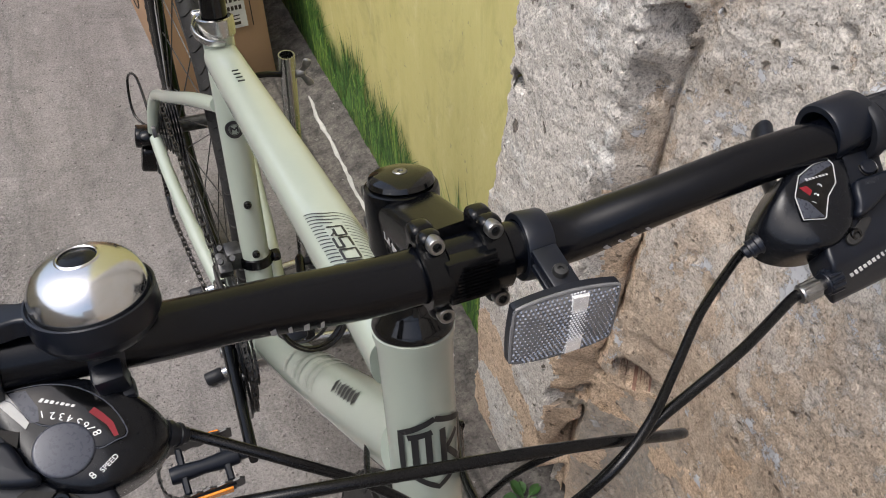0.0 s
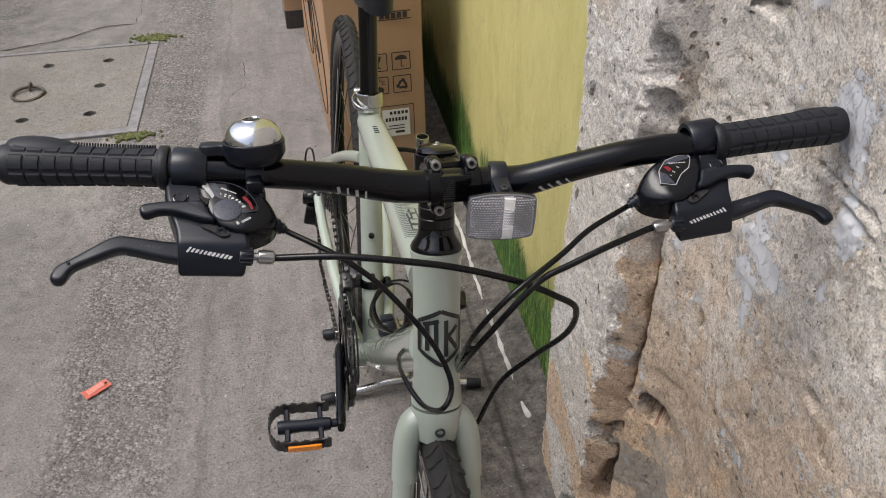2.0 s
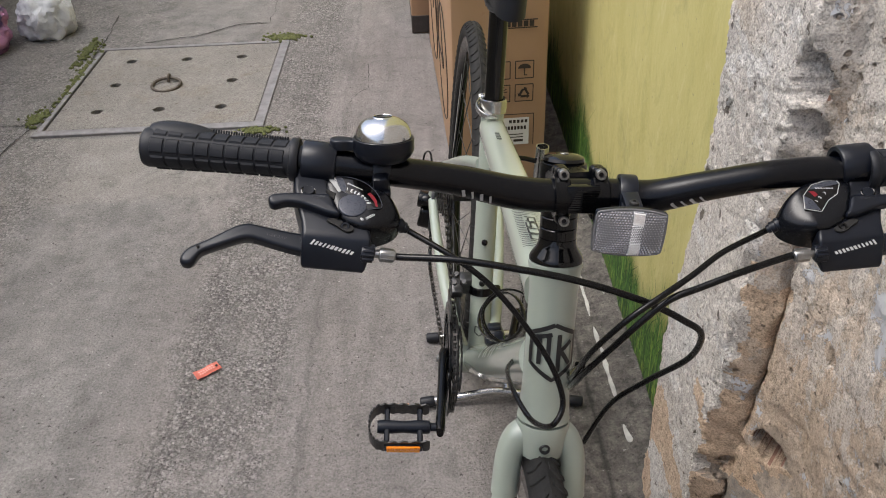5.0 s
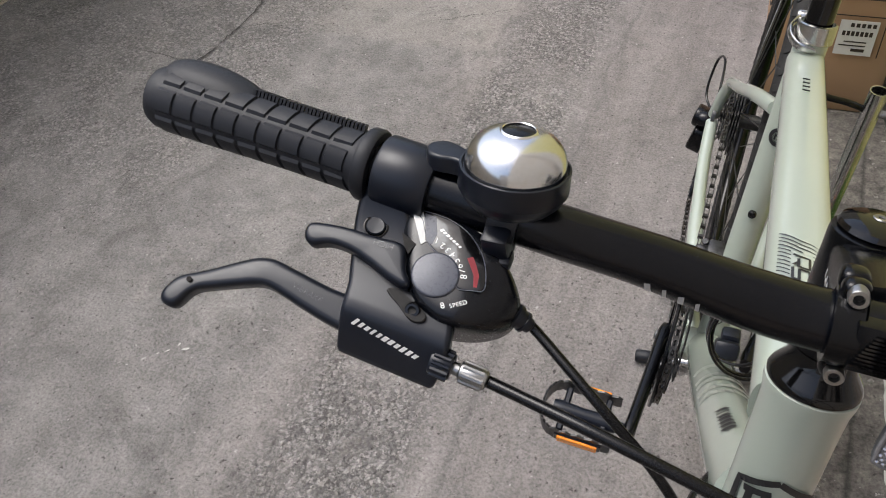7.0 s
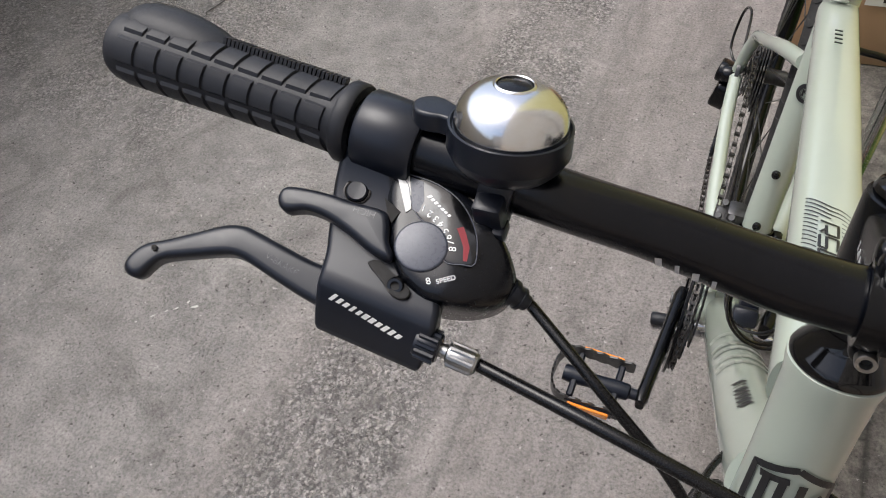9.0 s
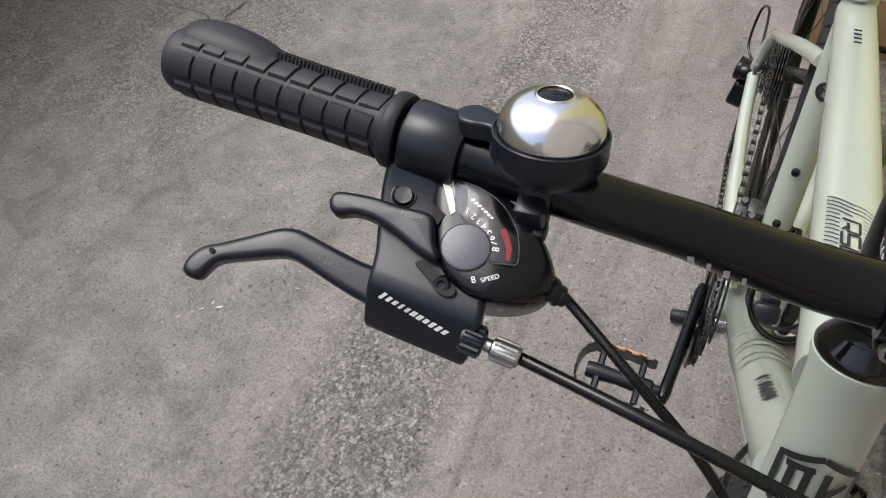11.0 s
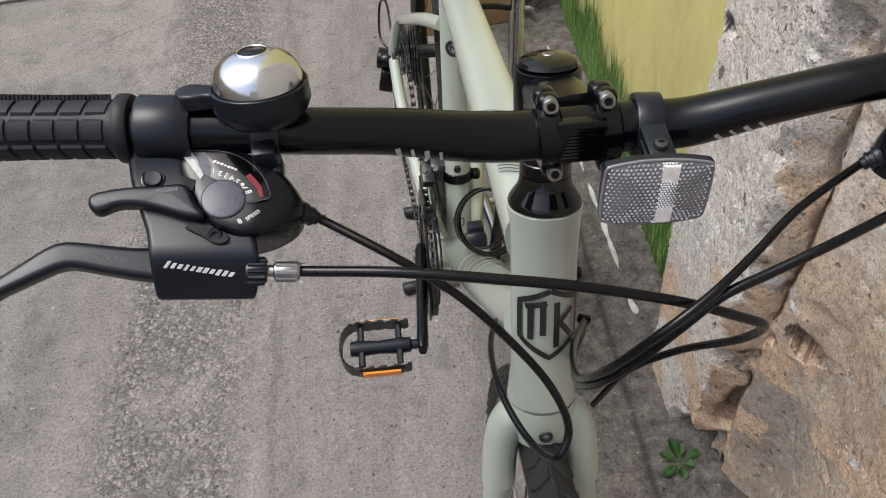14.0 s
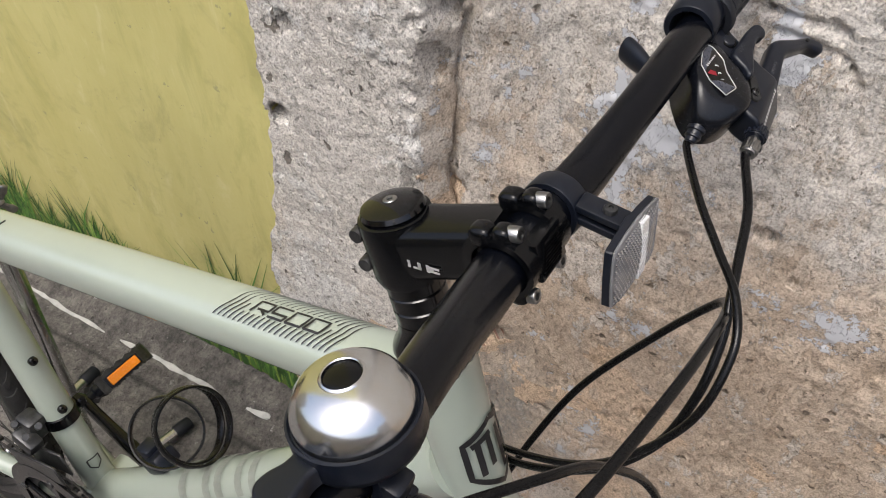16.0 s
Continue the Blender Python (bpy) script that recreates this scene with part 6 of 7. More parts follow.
part("mech_band", bm, SATIN, front_mech)
for p in ((-0.045, 0.425, 0.451), (-0.030, 0.423, 0.454), (-0.040, 0.450, 0.449)):
    bm = bmesh.new()
    lathe(bm, [(0, 0.004), (0.0035, 0.004), (0.004, 0.003), (0.004, -0.004), (0, -0.004)], BIKE @ aim(p, (-0.2, -0.6, 0.8)), 14)
    part("limit_screw", bm, DARK, front_mech)


def chain_loop():
    """Middle line of the chain round chainring, sprocket and jockey wheels (x, y, z in the bicycle's frame)."""
    pts = []
    for k in range(19):
        a = radians(80 + 200 * k / 18)
        pts.append((-0.0435, BB.y + 0.084 * math.cos(a), BB.z + 0.084 * math.sin(a)))
    pts += [(-0.050, 0.545, 0.222), (-0.062, 0.725, 0.210), (-0.066, 0.815, 0.197), (-0.066, 0.831, 0.210), (-0.066, 0.825, 0.246), (-0.066, 0.821, 0.276), (-0.062, 0.840, 0.297)]
    for k in range(9):
        a = radians(-70 + 165 * k / 8)
        pts.append((-0.046, AXLE_R.y + 0.040 * math.cos(a), AXLE_R.z + 0.040 * math.sin(a)))
    return [B(*p) for p in pts]


loop = spline(chain_loop(), 24, True)
bm = bmesh.new()
run, last, k = 0.0, loop[0], 0
for p in loop[1:]:
    run += (p - last).length
    if run >= 0.0118:
        d = (p - last).normalized()
        m = aim(p, d, BIKE.to_3x3() @ Vector((1, 0, 0)))
        w = 0.0062 if k % 2 else 0.0040
        for s in (-1, 1):
            block(bm, (0.0075, 0.0011, 0.0150), m @ Matrix.Translation((0, s * w / 2, 0)), 0.0)
        block(bm, (0.0045, 0.0066, 0.0045), m @ Matrix.Translation((0, 0, 0.006)), 0.0)
        run, k = 0.0, k + 1
    last = p
tagged(part("chain", bm, CHAIN, bicycle, smooth=False), kind="stuff")


# ---- prints on the frame ----
def on_tube(a, b, r, up):
    """Maps (along, angle) to the surface of a straight tube from a to b; angle 0 is towards up, positive to the right of travel."""
    a, b = Vector(a), Vector(b)
    d = (b - a).normalized()
    u = Vector(up)
    u = (u - d * u.dot(d)).normalized()
    s = d.cross(u)

    def f(along, ang, lift=0.0):
        return a + d * along + (u * math.cos(ang) + s * math.sin(ang)) * (r + lift)
    return f


def ribbon(bm, f, path, width, lift=0.0004):
    """A printed stroke: path in (along, angle) on the surface f, of that width."""
    pts = [Vector(f(a, t, lift)) for a, t in path]
    rows = []
    for i, p in enumerate(pts):
        d = (pts[min(i + 1, len(pts) - 1)] - pts[max(i - 1, 0)]).normalized()
        a, t = path[i]
        n = (Vector(f(a, t, lift + 0.01)) - Vector(f(a, t, lift))).normalized()
        s = d.cross(n).normalized() * width / 2
        rows.append((bm.verts.new(p - s), bm.verts.new(p + s)))
    for r, q in zip(rows, rows[1:]):
        bm.faces.new((r[0], r[1], q[1], q[0]))


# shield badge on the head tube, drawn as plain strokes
head_face = on_tube(B(*axis(0.090)), B(*axis(0.240)), 0.0222, BIKE.to_3x3() @ Vector((0, -1, 0)))


def head_xy(pts):
    """(x, y) in metres on the unrolled front of the head tube: x to the bicycle's left, y down."""
    return [(0.078 + y, -x / 0.0222) for x, y in pts]


bm = bmesh.new()
shield = [(0.0, -0.026), (0.021, -0.016), (0.021, 0.012), (0.0, 0.026), (-0.021, 0.012), (-0.021, -0.016), (0.0, -0.026)]


def dense(pts, per=6):
    return [tuple(Vector(p).lerp(Vector(q), k / per)) for p, q in zip(pts, pts[1:]) for k in range(per)] + [tuple(pts[-1])]


for stroke, w in ((shield, 0.0040), ([(-0.0125, -0.014), (-0.0125, 0.012)], 0.0042), ([(-0.0165, -0.013), (-0.002, -0.017)], 0.0040), ([(-0.0045, -0.015), (-0.0045, 0.008)], 0.0040),
                  ([(0.0045, -0.017), (0.0045, 0.018)], 0.0042), ([(0.0045, 0.000), (0.016, -0.010)], 0.0040), ([(0.0075, 0.000), (0.016, 0.012)], 0.0040)):
    ribbon(bm, head_face, head_xy(dense(stroke)), w)
part("badge", bm, PRINT, bicycle, "black shield-shaped badge", smooth=False)

# fine slanted lines and the model number on the top tube
TT0, TT1 = Vector((0, -0.020, 0.790)), Vector((0, 0.25, 0.737))
TTF = BIKE @ TT0, BIKE @ TT1


def top_face(along, ang, lift=0.0):
    """Surface of the squarish top tube."""
    c = TTF[0].lerp(TTF[1], along / (TT1 - TT0).length)
    d = (TTF[1] - TTF[0]).normalized()
    u = BIKE.to_3x3() @ Vector((0, 0, 1))
    u = (u - d * u.dot(d)).normalized()
    s = d.cross(u)
    r = 0.0200 - 0.0008 * along / 0.12 + lift
    cs, sn = math.cos(ang), math.sin(ang)
    p = 2 / 2.9
    return c + u * (math.copysign(abs(cs) ** p, cs) * r) + s * (math.copysign(abs(sn) ** p, sn) * r * 1.1)


for k in range(22):
    y0 = 0.0465 + 0.0045 * k
    path = [(y0 - 0.017 * t - 0.006 * t * t, t) for t in [radians(-42 + 88 * i / 24) for i in range(25)]]
    # the lines leave room for the model number
    keep = [[q for q in path if not (0.062 < q[0] < 0.127 and -0.28 < q[1] < 0.09) and q[1] < 0] or [], [q for q in path if not (0.062 < q[0] < 0.127 and -0.28 < q[1] < 0.09) and q[1] >= 0]]
    for piece in keep if len(keep[0]) + len(keep[1]) < len(path) else [path]:
        if len(piece) > 1:
            bm = bmesh.new()
            ribbon(bm, top_face, piece, 0.0010, 0.0010)
            part("fine_line", bm, PRINT, bicycle, smooth=False)
# R500 in square slanted strokes that follow the tube
STROKES = {"R": [[(0, 0), (0, 1), (1, 1), (1, 0.48), (0.25, 0.48)], [(0.55, 0.48), (1, 0)]], "5": [[(1, 1), (0, 1), (0, 0.54), (1, 0.54), (1, 0), (0, 0)]], "0": [[(0, 0), (0, 1), (1, 1), (1, 0), (0, 0), (0, 0.2)]]}
bm = bmesh.new()
for k, ch in enumerate("R500"):
    for stroke in STROKES[ch]:
        line = []
        for (xa, ya), (xb, yb) in zip(stroke, stroke[1:]):
            line += [(xa + (xb - xa) * i / 6, ya + (yb - ya) * i / 6) for i in range(6)]
        line.append(stroke[-1])
        ribbon(bm, top_face, [(0.1240 - 0.0150 * k - 0.0122 * x - 0.0026 * y, -0.22 + 0.26 * y) for x, y in line], 0.0018, 0.0012)
part("model_number", bm, PRINT, bicycle, smooth=False)
# four short dashes near the seat end of the top tube
for k in range(4):
    a = 0.405 + 0.009 * k
    c = B(0, -0.020 + 0.9812 * a, 0.790 - 0.1926 * a)
    m = Matrix.Translation(c + BIKE.to_3x3() @ Vector((-0.003, 0.003, 0.0181))) @ (BIKE.to_3x3() @ Matrix.Rotation(radians(-11.1), 3, "X")).to_4x4()
    bm = bmesh.new()
    block(bm, (0.0065, 0.0007, 0.0012), m)
    part("dash", bm, PRINT, bicycle, smooth=False)
DT0, DT1 = B(0, -0.050, 0.735), B(0, 0.388, 0.322)
down_face = on_tube(DT0, B(0, 0.07, 0.617), 0.0252, BIKE.to_3x3() @ Vector((0, 0.7, 0.7)))
low_face = on_tube(B(0, 0.07, 0.617), B(0, 0.235, 0.458), 0.0252, BIKE.to_3x3() @ Vector((0, 0.7, 0.7)))
# the maker's name on the down tube becomes plain bars
for k in range(7):
    a0 = 0.158 - 0.0108 * k
    bm = bmesh.new()
    ribbon(bm, down_face, [(a0 - 0.0015 * i, -0.42 - 0.09 * i) for i in range(5)], 0.0062 if k != 1 else 0.0024)
    part("maker_bar", bm, PRINT, bicycle, smooth=False)
for a0, w in ((0.225, 0.012), (0.250, 0.012), (0.288, 0.014), (0.312, 0.014), (0.362, 0.016)):
    bm = bmesh.new()
    ribbon(bm, low_face, [(a0 - 0.165 + 0.004 * i / 8, -1.3 + 0.25 * i) for i in range(9)], w, 0.0001)
    part("grey_band", bm, GREYPRINT, bicycle, smooth=False)

# ring badge, bottle bosses and size mark on the seat tube
seat_face = on_tube(B(0, 0.403, 0.32), B(0, 0.5024, 0.717), 0.0170, BIKE.to_3x3() @ Vector((-0.12, -1, 0)))
bm = bmesh.new()
for r, w in ((0.0086, 0.0042), (0.0058, 0.0006)):
    ribbon(bm, seat_face, [(0.300 + r * math.sin(t), r * math.cos(t) / 0.017) for t in [2 * math.pi * k / 24 for k in range(25)]], w)
ribbon(bm, seat_face, [(0.300 + y, x / 0.017) for x, y in dense([(-0.0036, -0.0032), (-0.0036, 0.0032), (0.0, -0.0004), (0.0036, 0.0032), (0.0036, -0.0032)], 3)], 0.0019)
part("ring_badge", bm, PRINT, bicycle, smooth=False)
bm = bmesh.new()
ribbon(bm, seat_face, [(0.052 + y, x / 0.017) for x, y in dense([(-0.007, 0.006), (0.007, 0.006), (0.007, -0.004), (0.0, -0.010), (-0.007, -0.004), (-0.007, 0.006)], 4)], 0.0018)
part("size_mark", bm, PRINT, bicycle, smooth=False)
for z in (0.134, 0.203):
    p, q = Vector(seat_face(z, 0)), Vector(seat_face(z, 0, 0.01))
    bm = bmesh.new()
    lathe(bm, [(0, 0.0012), (0.0014, 0.0012), (0.0016, 0.0026), (0.0040, 0.0022), (0.0047, 0.0008), (0.0047, -0.003), (0, -0.003)], aim(p, q - p), 18)
    part("boss_bolt", bm, GLOSS, bicycle)

# marks on bar and stem as plain slanted bars
for x0, sgn in ((-0.088, 1), (0.068, 1)):
    bm = bmesh.new()
    for k in range(4):
        p, d = bar_at(x0 + 0.0065 * k)
        r = bar_r(p.x)
        f = on_tube(p - d * 0.01, p + d * 0.01, r, (0, -1, -0.42))
        ribbon(bm, f, [(0.008 + 0.0035 * i / 4, -0.32 + 0.16 * i) for i in range(5)], 0.0016 if k % 2 else 0.0024, 0.0002)
    part("bar_mark", bm, SILVERPRINT, handlebar, smooth=False)
SM = Matrix.Translation(B(-0.0161, -0.030, 0.8985)) @ Matrix((Vector((0, -0.985, 0.17)), Vector((0.0, 0.17, 0.985)), Vector((-1, 0, 0)))).transposed().to_4x4()
bm = bmesh.new()
for x, y, w, h in ((-0.0092, 0, 0.0018, 0.0046), (-0.0048, -0.0017, 0.0040, 0.0012), (-0.0030, 0.0, 0.0018, 0.0046), (0.0020, 0.0, 0.0018, 0.0046), (0.0058, 0.0012, 0.0056, 0.0012), (0.0058, -0.0012, 0.0056, 0.0012), (0.0042, 0, 0.0022, 0.0014)):
    block(bm, (w, h, 0.0003), SM @ Matrix.Translation((x, y, 0.0)))
part("stem_mark", bm, SILVERPRINT, stem, smooth=False)

# cable lock: two strap loops in a clip on the down tube
lock = tagged(empty("cable_lock", Matrix.Translation((-0.02, 0.245, 0.47))), "black coiled strap lock in a clip on the down tube", "bicycle lock")
bm = bmesh.new()
axis_d = (DT1 - DT0).normalized()
for (cx, cy, cz), r, tilt, yaw in (((-0.020, 0.222, 0.551), 0.0355, 0, 0), ((-0.019, 0.230, 0.545), 0.0350, -6, 8), ((-0.026, 0.262, 0.517), 0.0340, 14, -34)):
    m = aim((cx, cy, cz), axis_d, (0, 0, 1)) @ Matrix.Rotation(radians(yaw), 4, "Y") @ Matrix.Rotation(radians(tilt), 4, "X")
    ring = [m @ Vector((r * math.cos(a), r * math.sin(a), 0.003 * math.sin(2 * a))) for a in [2 * math.pi * k / 40 for k in range(40)]]
    sweep(bm, ring, 0.0048, 10, closed=True, squash=0.32, power=3.0, up=m.to_3x3() @ Vector((0, 0, 1)))
part("strap_loop", bm, HOSE, lock)
bm = bmesh.new()
block(bm, (0.026, 0.040, 0.020), Matrix.Translation((-0.034, 0.281, 0.462)) @ Matrix.Rotation(radians(-45), 4, "X"), 0.005, 2)
block(bm, (0.020, 0.022, 0.030), Matrix.Translation((-0.032, 0.294, 0.458)) @ Matrix.Rotation(radians(-20), 4, "X"), 0.004, 2)
part("clip", bm, PLASTIC, lock)

# ---- display stand under the bicycle ----
stand = tagged(empty("bicycle_stand", Matrix.Translation((0.0, 0.68, 0.0))), "chromed steel bicycle stand with black rubber feet", "bicycle stand")
for tag, a, mid, b in (("front", (-0.152, 0.594, 0.0135), (0.0, 0.60, 0.030), (0.166, 0.575, 0.0145)), ("rear", (-0.135, 0.792, 0.0135), (0.0, 0.775, 0.030), (0.160, 0.79, 0.0145))):
    bm = bmesh.new()
    line = spline([a, Vector(a).lerp(Vector(mid), 0.55), mid, Vector(mid).lerp(Vector(b), 0.45), b], 5)
    sweep(bm, line, 0.0085, 16)
    part("foot_tube", bm, SILVER, stand)
    for e, o in ((line[0], line[1]), (line[-1], line[-2])):
        bm = bmesh.new()
        lathe(bm, [(0, 0.006), (0.0095, 0.006), (0.0112, 0.004), (0.0112, -0.022), (0.0098, -0.024), (0.0085, -0.024)], aim(e, Vector(e) - Vector(o)), 18)
        part("rubber_foot", bm, RUBBER, stand)
bm = bmesh.new()
sweep(bm, [(0.02, 0.595, 0.034), (0.03, 0.69, 0.036), (0.02, 0.782, 0.034)], 0.010, 14)
part("base_beam", bm, SILVER, stand)
bm = bmesh.new()
top, low = Vector((0.081, 0.647, 0.567)), Vector((0.050, 0.660, 0.036))
d = (top - low).normalized()
lathe(bm, [(0.0, 0.0), (0.0112, 0.0), (0.0112, (top - low).length), (0.0096, (top - low).length), (0.0096, (top - low).length - 0.04), (0.0, (top - low).length - 0.04)], aim(low, d), 24)
part("upright", bm, SILVER, stand)
bm = bmesh.new()
hub = top - d * 0.034 + Vector((0.016, 0.0, 0.0))
lathe(bm, [(0.0, -0.006), (0.0035, -0.006), (0.0052, -0.004), (0.0052, 0.006), (0.0030, 0.008), (0.0, 0.008)], aim(hub, (1, 0.1, 0)), 14)
for v in (1, -1):
    sweep(bm, spline([hub + Vector((0.003, 0, 0.003 * v)), hub + Vector((0.008, -0.002, 0.010 * v)), hub + Vector((0.012, -0.003, 0.017 * v)), hub + Vector((0.014, -0.003, 0.021 * v))], 4), [0.0042] * 5 + [0.0058] * 5 + [0.0054, 0.0046, 0.003], 10, squash=0.45)
part("wing_nut", bm, STEEL, stand)
bm = bmesh.new()
sweep(bm, spline([top - d * 0.032, top + Vector((-0.030, -0.004, -0.020)), top + Vector((-0.062, -0.010, -0.010)), top + Vector((-0.075, -0.014, 0.012))], 5), 0.0042, 10)
lathe(bm, [(0, -0.014), (0.006, -0.013), (0.0085, -0.004), (0.0085, 0.006), (0.006, 0.013), (0, 0.014)], aim(top + Vector((-0.076, -0.014, 0.016)), (0, 0.1, 1)), 16)
part("holding_arm", bm, SATIN, stand)

# ---- drain cover let into the floor ----
cover = tagged(empty("drain_cover", Matrix.Translation((COVER[0], COVER[1], 0.0))), "square concrete drain cover with iron rim and ring", "drain cover")
cx, cy, hw = COVER
bm = bmesh.new()
h = hw - 0.038
corners = [(-h, -h), (h, -h), (h, h), (-h, h)]
outer = [bm.verts.new((cx + x, cy + y, 0.004)) for x, y in corners]
edges = [bm.edges.new((outer[k], outer[(k + 1) % 4])) for k in range(4)]
HOLES = [(i * 0.218, j * 0.226) for i in (-1, 0, 1) for j in (-1, 0, 1) if (i, j) != (0, 0)]
rims = []
for hx, hy in HOLES:
    ring = [bm.verts.new((cx + hx + (0.021 + 0.004 * math.sin(3 * k + hx * 9)) * math.cos(2 * math.pi * k / 14), cy + hy + 0.019 * math.sin(2 * math.pi * k / 14), 0.004)) for k in range(14)]
    edges += [bm.edges.new((ring[k], ring[(k + 1) % 14])) for k in range(14)]
    rims.append(ring)
bmesh.ops.triangle_fill(bm, use_beauty=True, edges=edges)
for ring in rims:
    low = [bm.verts.new((v.co.x, v.co.y, -0.05)) for v in ring]
    for k in range(14):
        bm.faces.new((ring[k], ring[(k + 1) % 14], low[(k + 1) % 14], low[k]))
low = [bm.verts.new((v.co.x, v.co.y, -0.05)) for v in outer]
for k in range(4):
    bm.faces.new((outer[k], outer[(k + 1) % 4], low[(k + 1) % 4], low[k]))
part("slab", bm, SLAB, cover, smooth=False)
for k in range(4):
    bm = bmesh.new()
    m = Matrix.Translation((cx, cy, -0.010)) @ Matrix.Rotation(math.pi / 2 * k, 4, "Z") @ Matrix.Translation((0, -(hw - 0.018), 0))
    w = 0.036 if k in (0, 1) else 0.018
    block(bm, (2 * hw if k % 2 == 0 else 2 * hw - 0.072, w, 0.03), m, 0.002)
    part("rim_bar", bm, IRON, cover, smooth=False)
bm = bmesh.new()
m = Matrix.Translation((cx - 0.02, cy - 0.03, 0.011)) @ Matrix.Rotation(radians(7), 4, "X")
sweep(bm, [m @ Vector((0.052 * math.cos(a), 0.048 * math.sin(a), 0)) for a in [2 * math.pi * k / 32 for k in range(32)]], 0.006, 10, closed=True)
sweep(bm, spline([m @ Vector((0.0, 0.030, -0.008)), m @ Vector((0.002, 0.040, 0.010)), m @ Vector((0.002, 0.056, 0.010)), m @ Vector((0.0, 0.066, -0.010))], 4), 0.005, 8)
part("lifting_ring", bm, RUST, cover)
bm = bmesh.new()
block(bm, (2 * hw - 0.02, 2 * hw - 0.02, 0.02), Matrix.Translation((cx, cy, -0.024)))
part("pit_floor", bm, HOLE, cover, smooth=False)

# cracks in the floor: thin dark clefts
CRACKS = [[(-1.47, 1.02), (-1.500, 1.20), (-1.497, 1.262), (-1.484, 1.433), (-1.500, 1.62), (-1.509, 1.788), (-1.474, 2.01), (-1.45, 2.25), (-1.46, 2.70), (-1.50, 3.1)], [(-1.480, 1.44), (-1.38, 1.47), (-1.30, 1.46)],
          [(-1.509, 1.788), (-1.584, 1.839), (-1.676, 1.86), (-1.80, 1.80), (-1.95, 1.84)], [(-1.676, 1.89), (-1.607, 1.99), (-1.535, 2.001), (-1.474, 2.01)], [(-1.500, 1.20), (-1.60, 1.245), (-1.696, 1.251), (-1.81, 1.262)],
          [(-1.292, 2.745), (-1.15, 2.77), (-1.033, 2.815), (-0.92, 2.90), (-0.79, 2.896)], [(-0.725, 1.70), (-0.80, 1.66), (-0.851, 1.632), (-0.92, 1.60)], [(-2.254, 1.80), (-2.10, 1.62), (-2.043, 1.50), (-2.10, 1.35)],
          [(-0.39, 2.05), (-0.36, 2.15), (-0.33, 2.20), (-0.34, 2.40)], [(-0.79, 2.896), (-0.785, 3.05), (-0.80, 3.25)], [(-1.584, 1.839), (-1.607, 1.99)]]
for n, line in enumerate(CRACKS):
    bm = bmesh.new()
    pts = spline([(x, y, 0) for x, y in line], 14)
    width = 0.0034 if n in (0, 2, 3) else 0.0060 if n == 5 else 0.0013
    rows = []
    for i, p in enumerate(pts):
        d = (pts[min(i + 1, len(pts) - 1)] - pts[max(i - 1, 0)]).normalized()
        s = Vector((-d.y, d.x, 0))
        p = p + s * (0.010 * fr((p.x * 9, p.y * 9, n), 4) + 0.007 * fr((p.x * 45, p.y * 45, n), 3))
        w = width * max(0.15, 0.7 + 0.9 * fr((p.x * 13, p.y * 13, 50 + n), 3)) * min(1, 0.25 + min(i, len(pts) - 1 - i) / 4)
        z = 0.0028 + ground_z(p.x, p.y)
        rows.append((bm.verts.new((p - s * w).to_2d().to_3d() + Vector((0, 0, z))), bm.verts.new((p + s * w).to_2d().to_3d() + Vector((0, 0, z)))))
    for r, q in zip(rows, rows[1:]):
        bm.faces.new((r[0], r[1], q[1], q[0]))
    tagged(part("ground_crack", bm, CLEFT, None, smooth=False), "dark crack in the concrete floor", "crack", kind="structure")

# a scuff of white paint with a trail of crumbs
scuff = random.Random(12)
bm = bmesh.new()
for x, y, w, h, turn in ((-0.955, 0.366, 0.022, 0.006, 0.5), (-0.972, 0.372, 0.010, 0.005, 1.4), (-0.985, 0.352, 0.014, 0.0035, 0.9), (-1.000, 0.340, 0.010, 0.003, 0.9), (-1.018, 0.322, 0.012, 0.003, 0.9), (-1.040, 0.300, 0.006, 0.003, 0.6), (-0.930, 0.352, 0.004, 0.003, 0.2), (-1.06, 0.41, 0.004, 0.003, 1.0)):
    ring = []
    for k in range(9):
        a = 2 * math.pi * k / 9
        r = scuff.uniform(0.55, 1.1)
        u, v = w * r * math.cos(a) / 2, h * r * math.sin(a) / 2
        px, py = x + u * math.cos(turn) - v * math.sin(turn), y + u * math.sin(turn) + v * math.cos(turn)
        ring.append(bm.verts.new((px, py, ground_z(px, py) + 0.0028)))
    bm.faces.new(ring)
tagged(part("paint_scuff", bm, LINE, None, smooth=False), "white paint scuff on the concrete floor", "paint mark", kind="structure")

# moss along the joints
rnd = random.Random(4)
bm = bmesh.new()
for mx, my, sx, sy, count in ((-1.448, 2.60, 0.02, 0.12, 160), (-1.428, 2.00, 0.03, 0.05, 120), (-0.665, 2.66, 0.06, 0.03, 160), (-0.655, 1.835, 0.05, 0.018, 150), (-1.40, 2.30, 0.012, 0.22, 120)):
    for k in range(count):
        x, y = rnd.gauss(mx * 1.04, sx * 0.6), rnd.gauss(my * 1.025, sy * 0.6)
        r = rnd.uniform(0.003, 0.008)
        made = bmesh.ops.create_icosphere(bm, subdivisions=1, radius=r)
        for v in made["verts"]:
            v.co = Vector((x, y, 0.003)) + Vector((v.co.x * rnd.uniform(0.8, 1.5), v.co.y * 1.2, v.co.z * 0.9))
tagged(part("moss", bm, MOSS, None, smooth=False), "green and brown moss in the floor joints", "moss", kind="stuff")

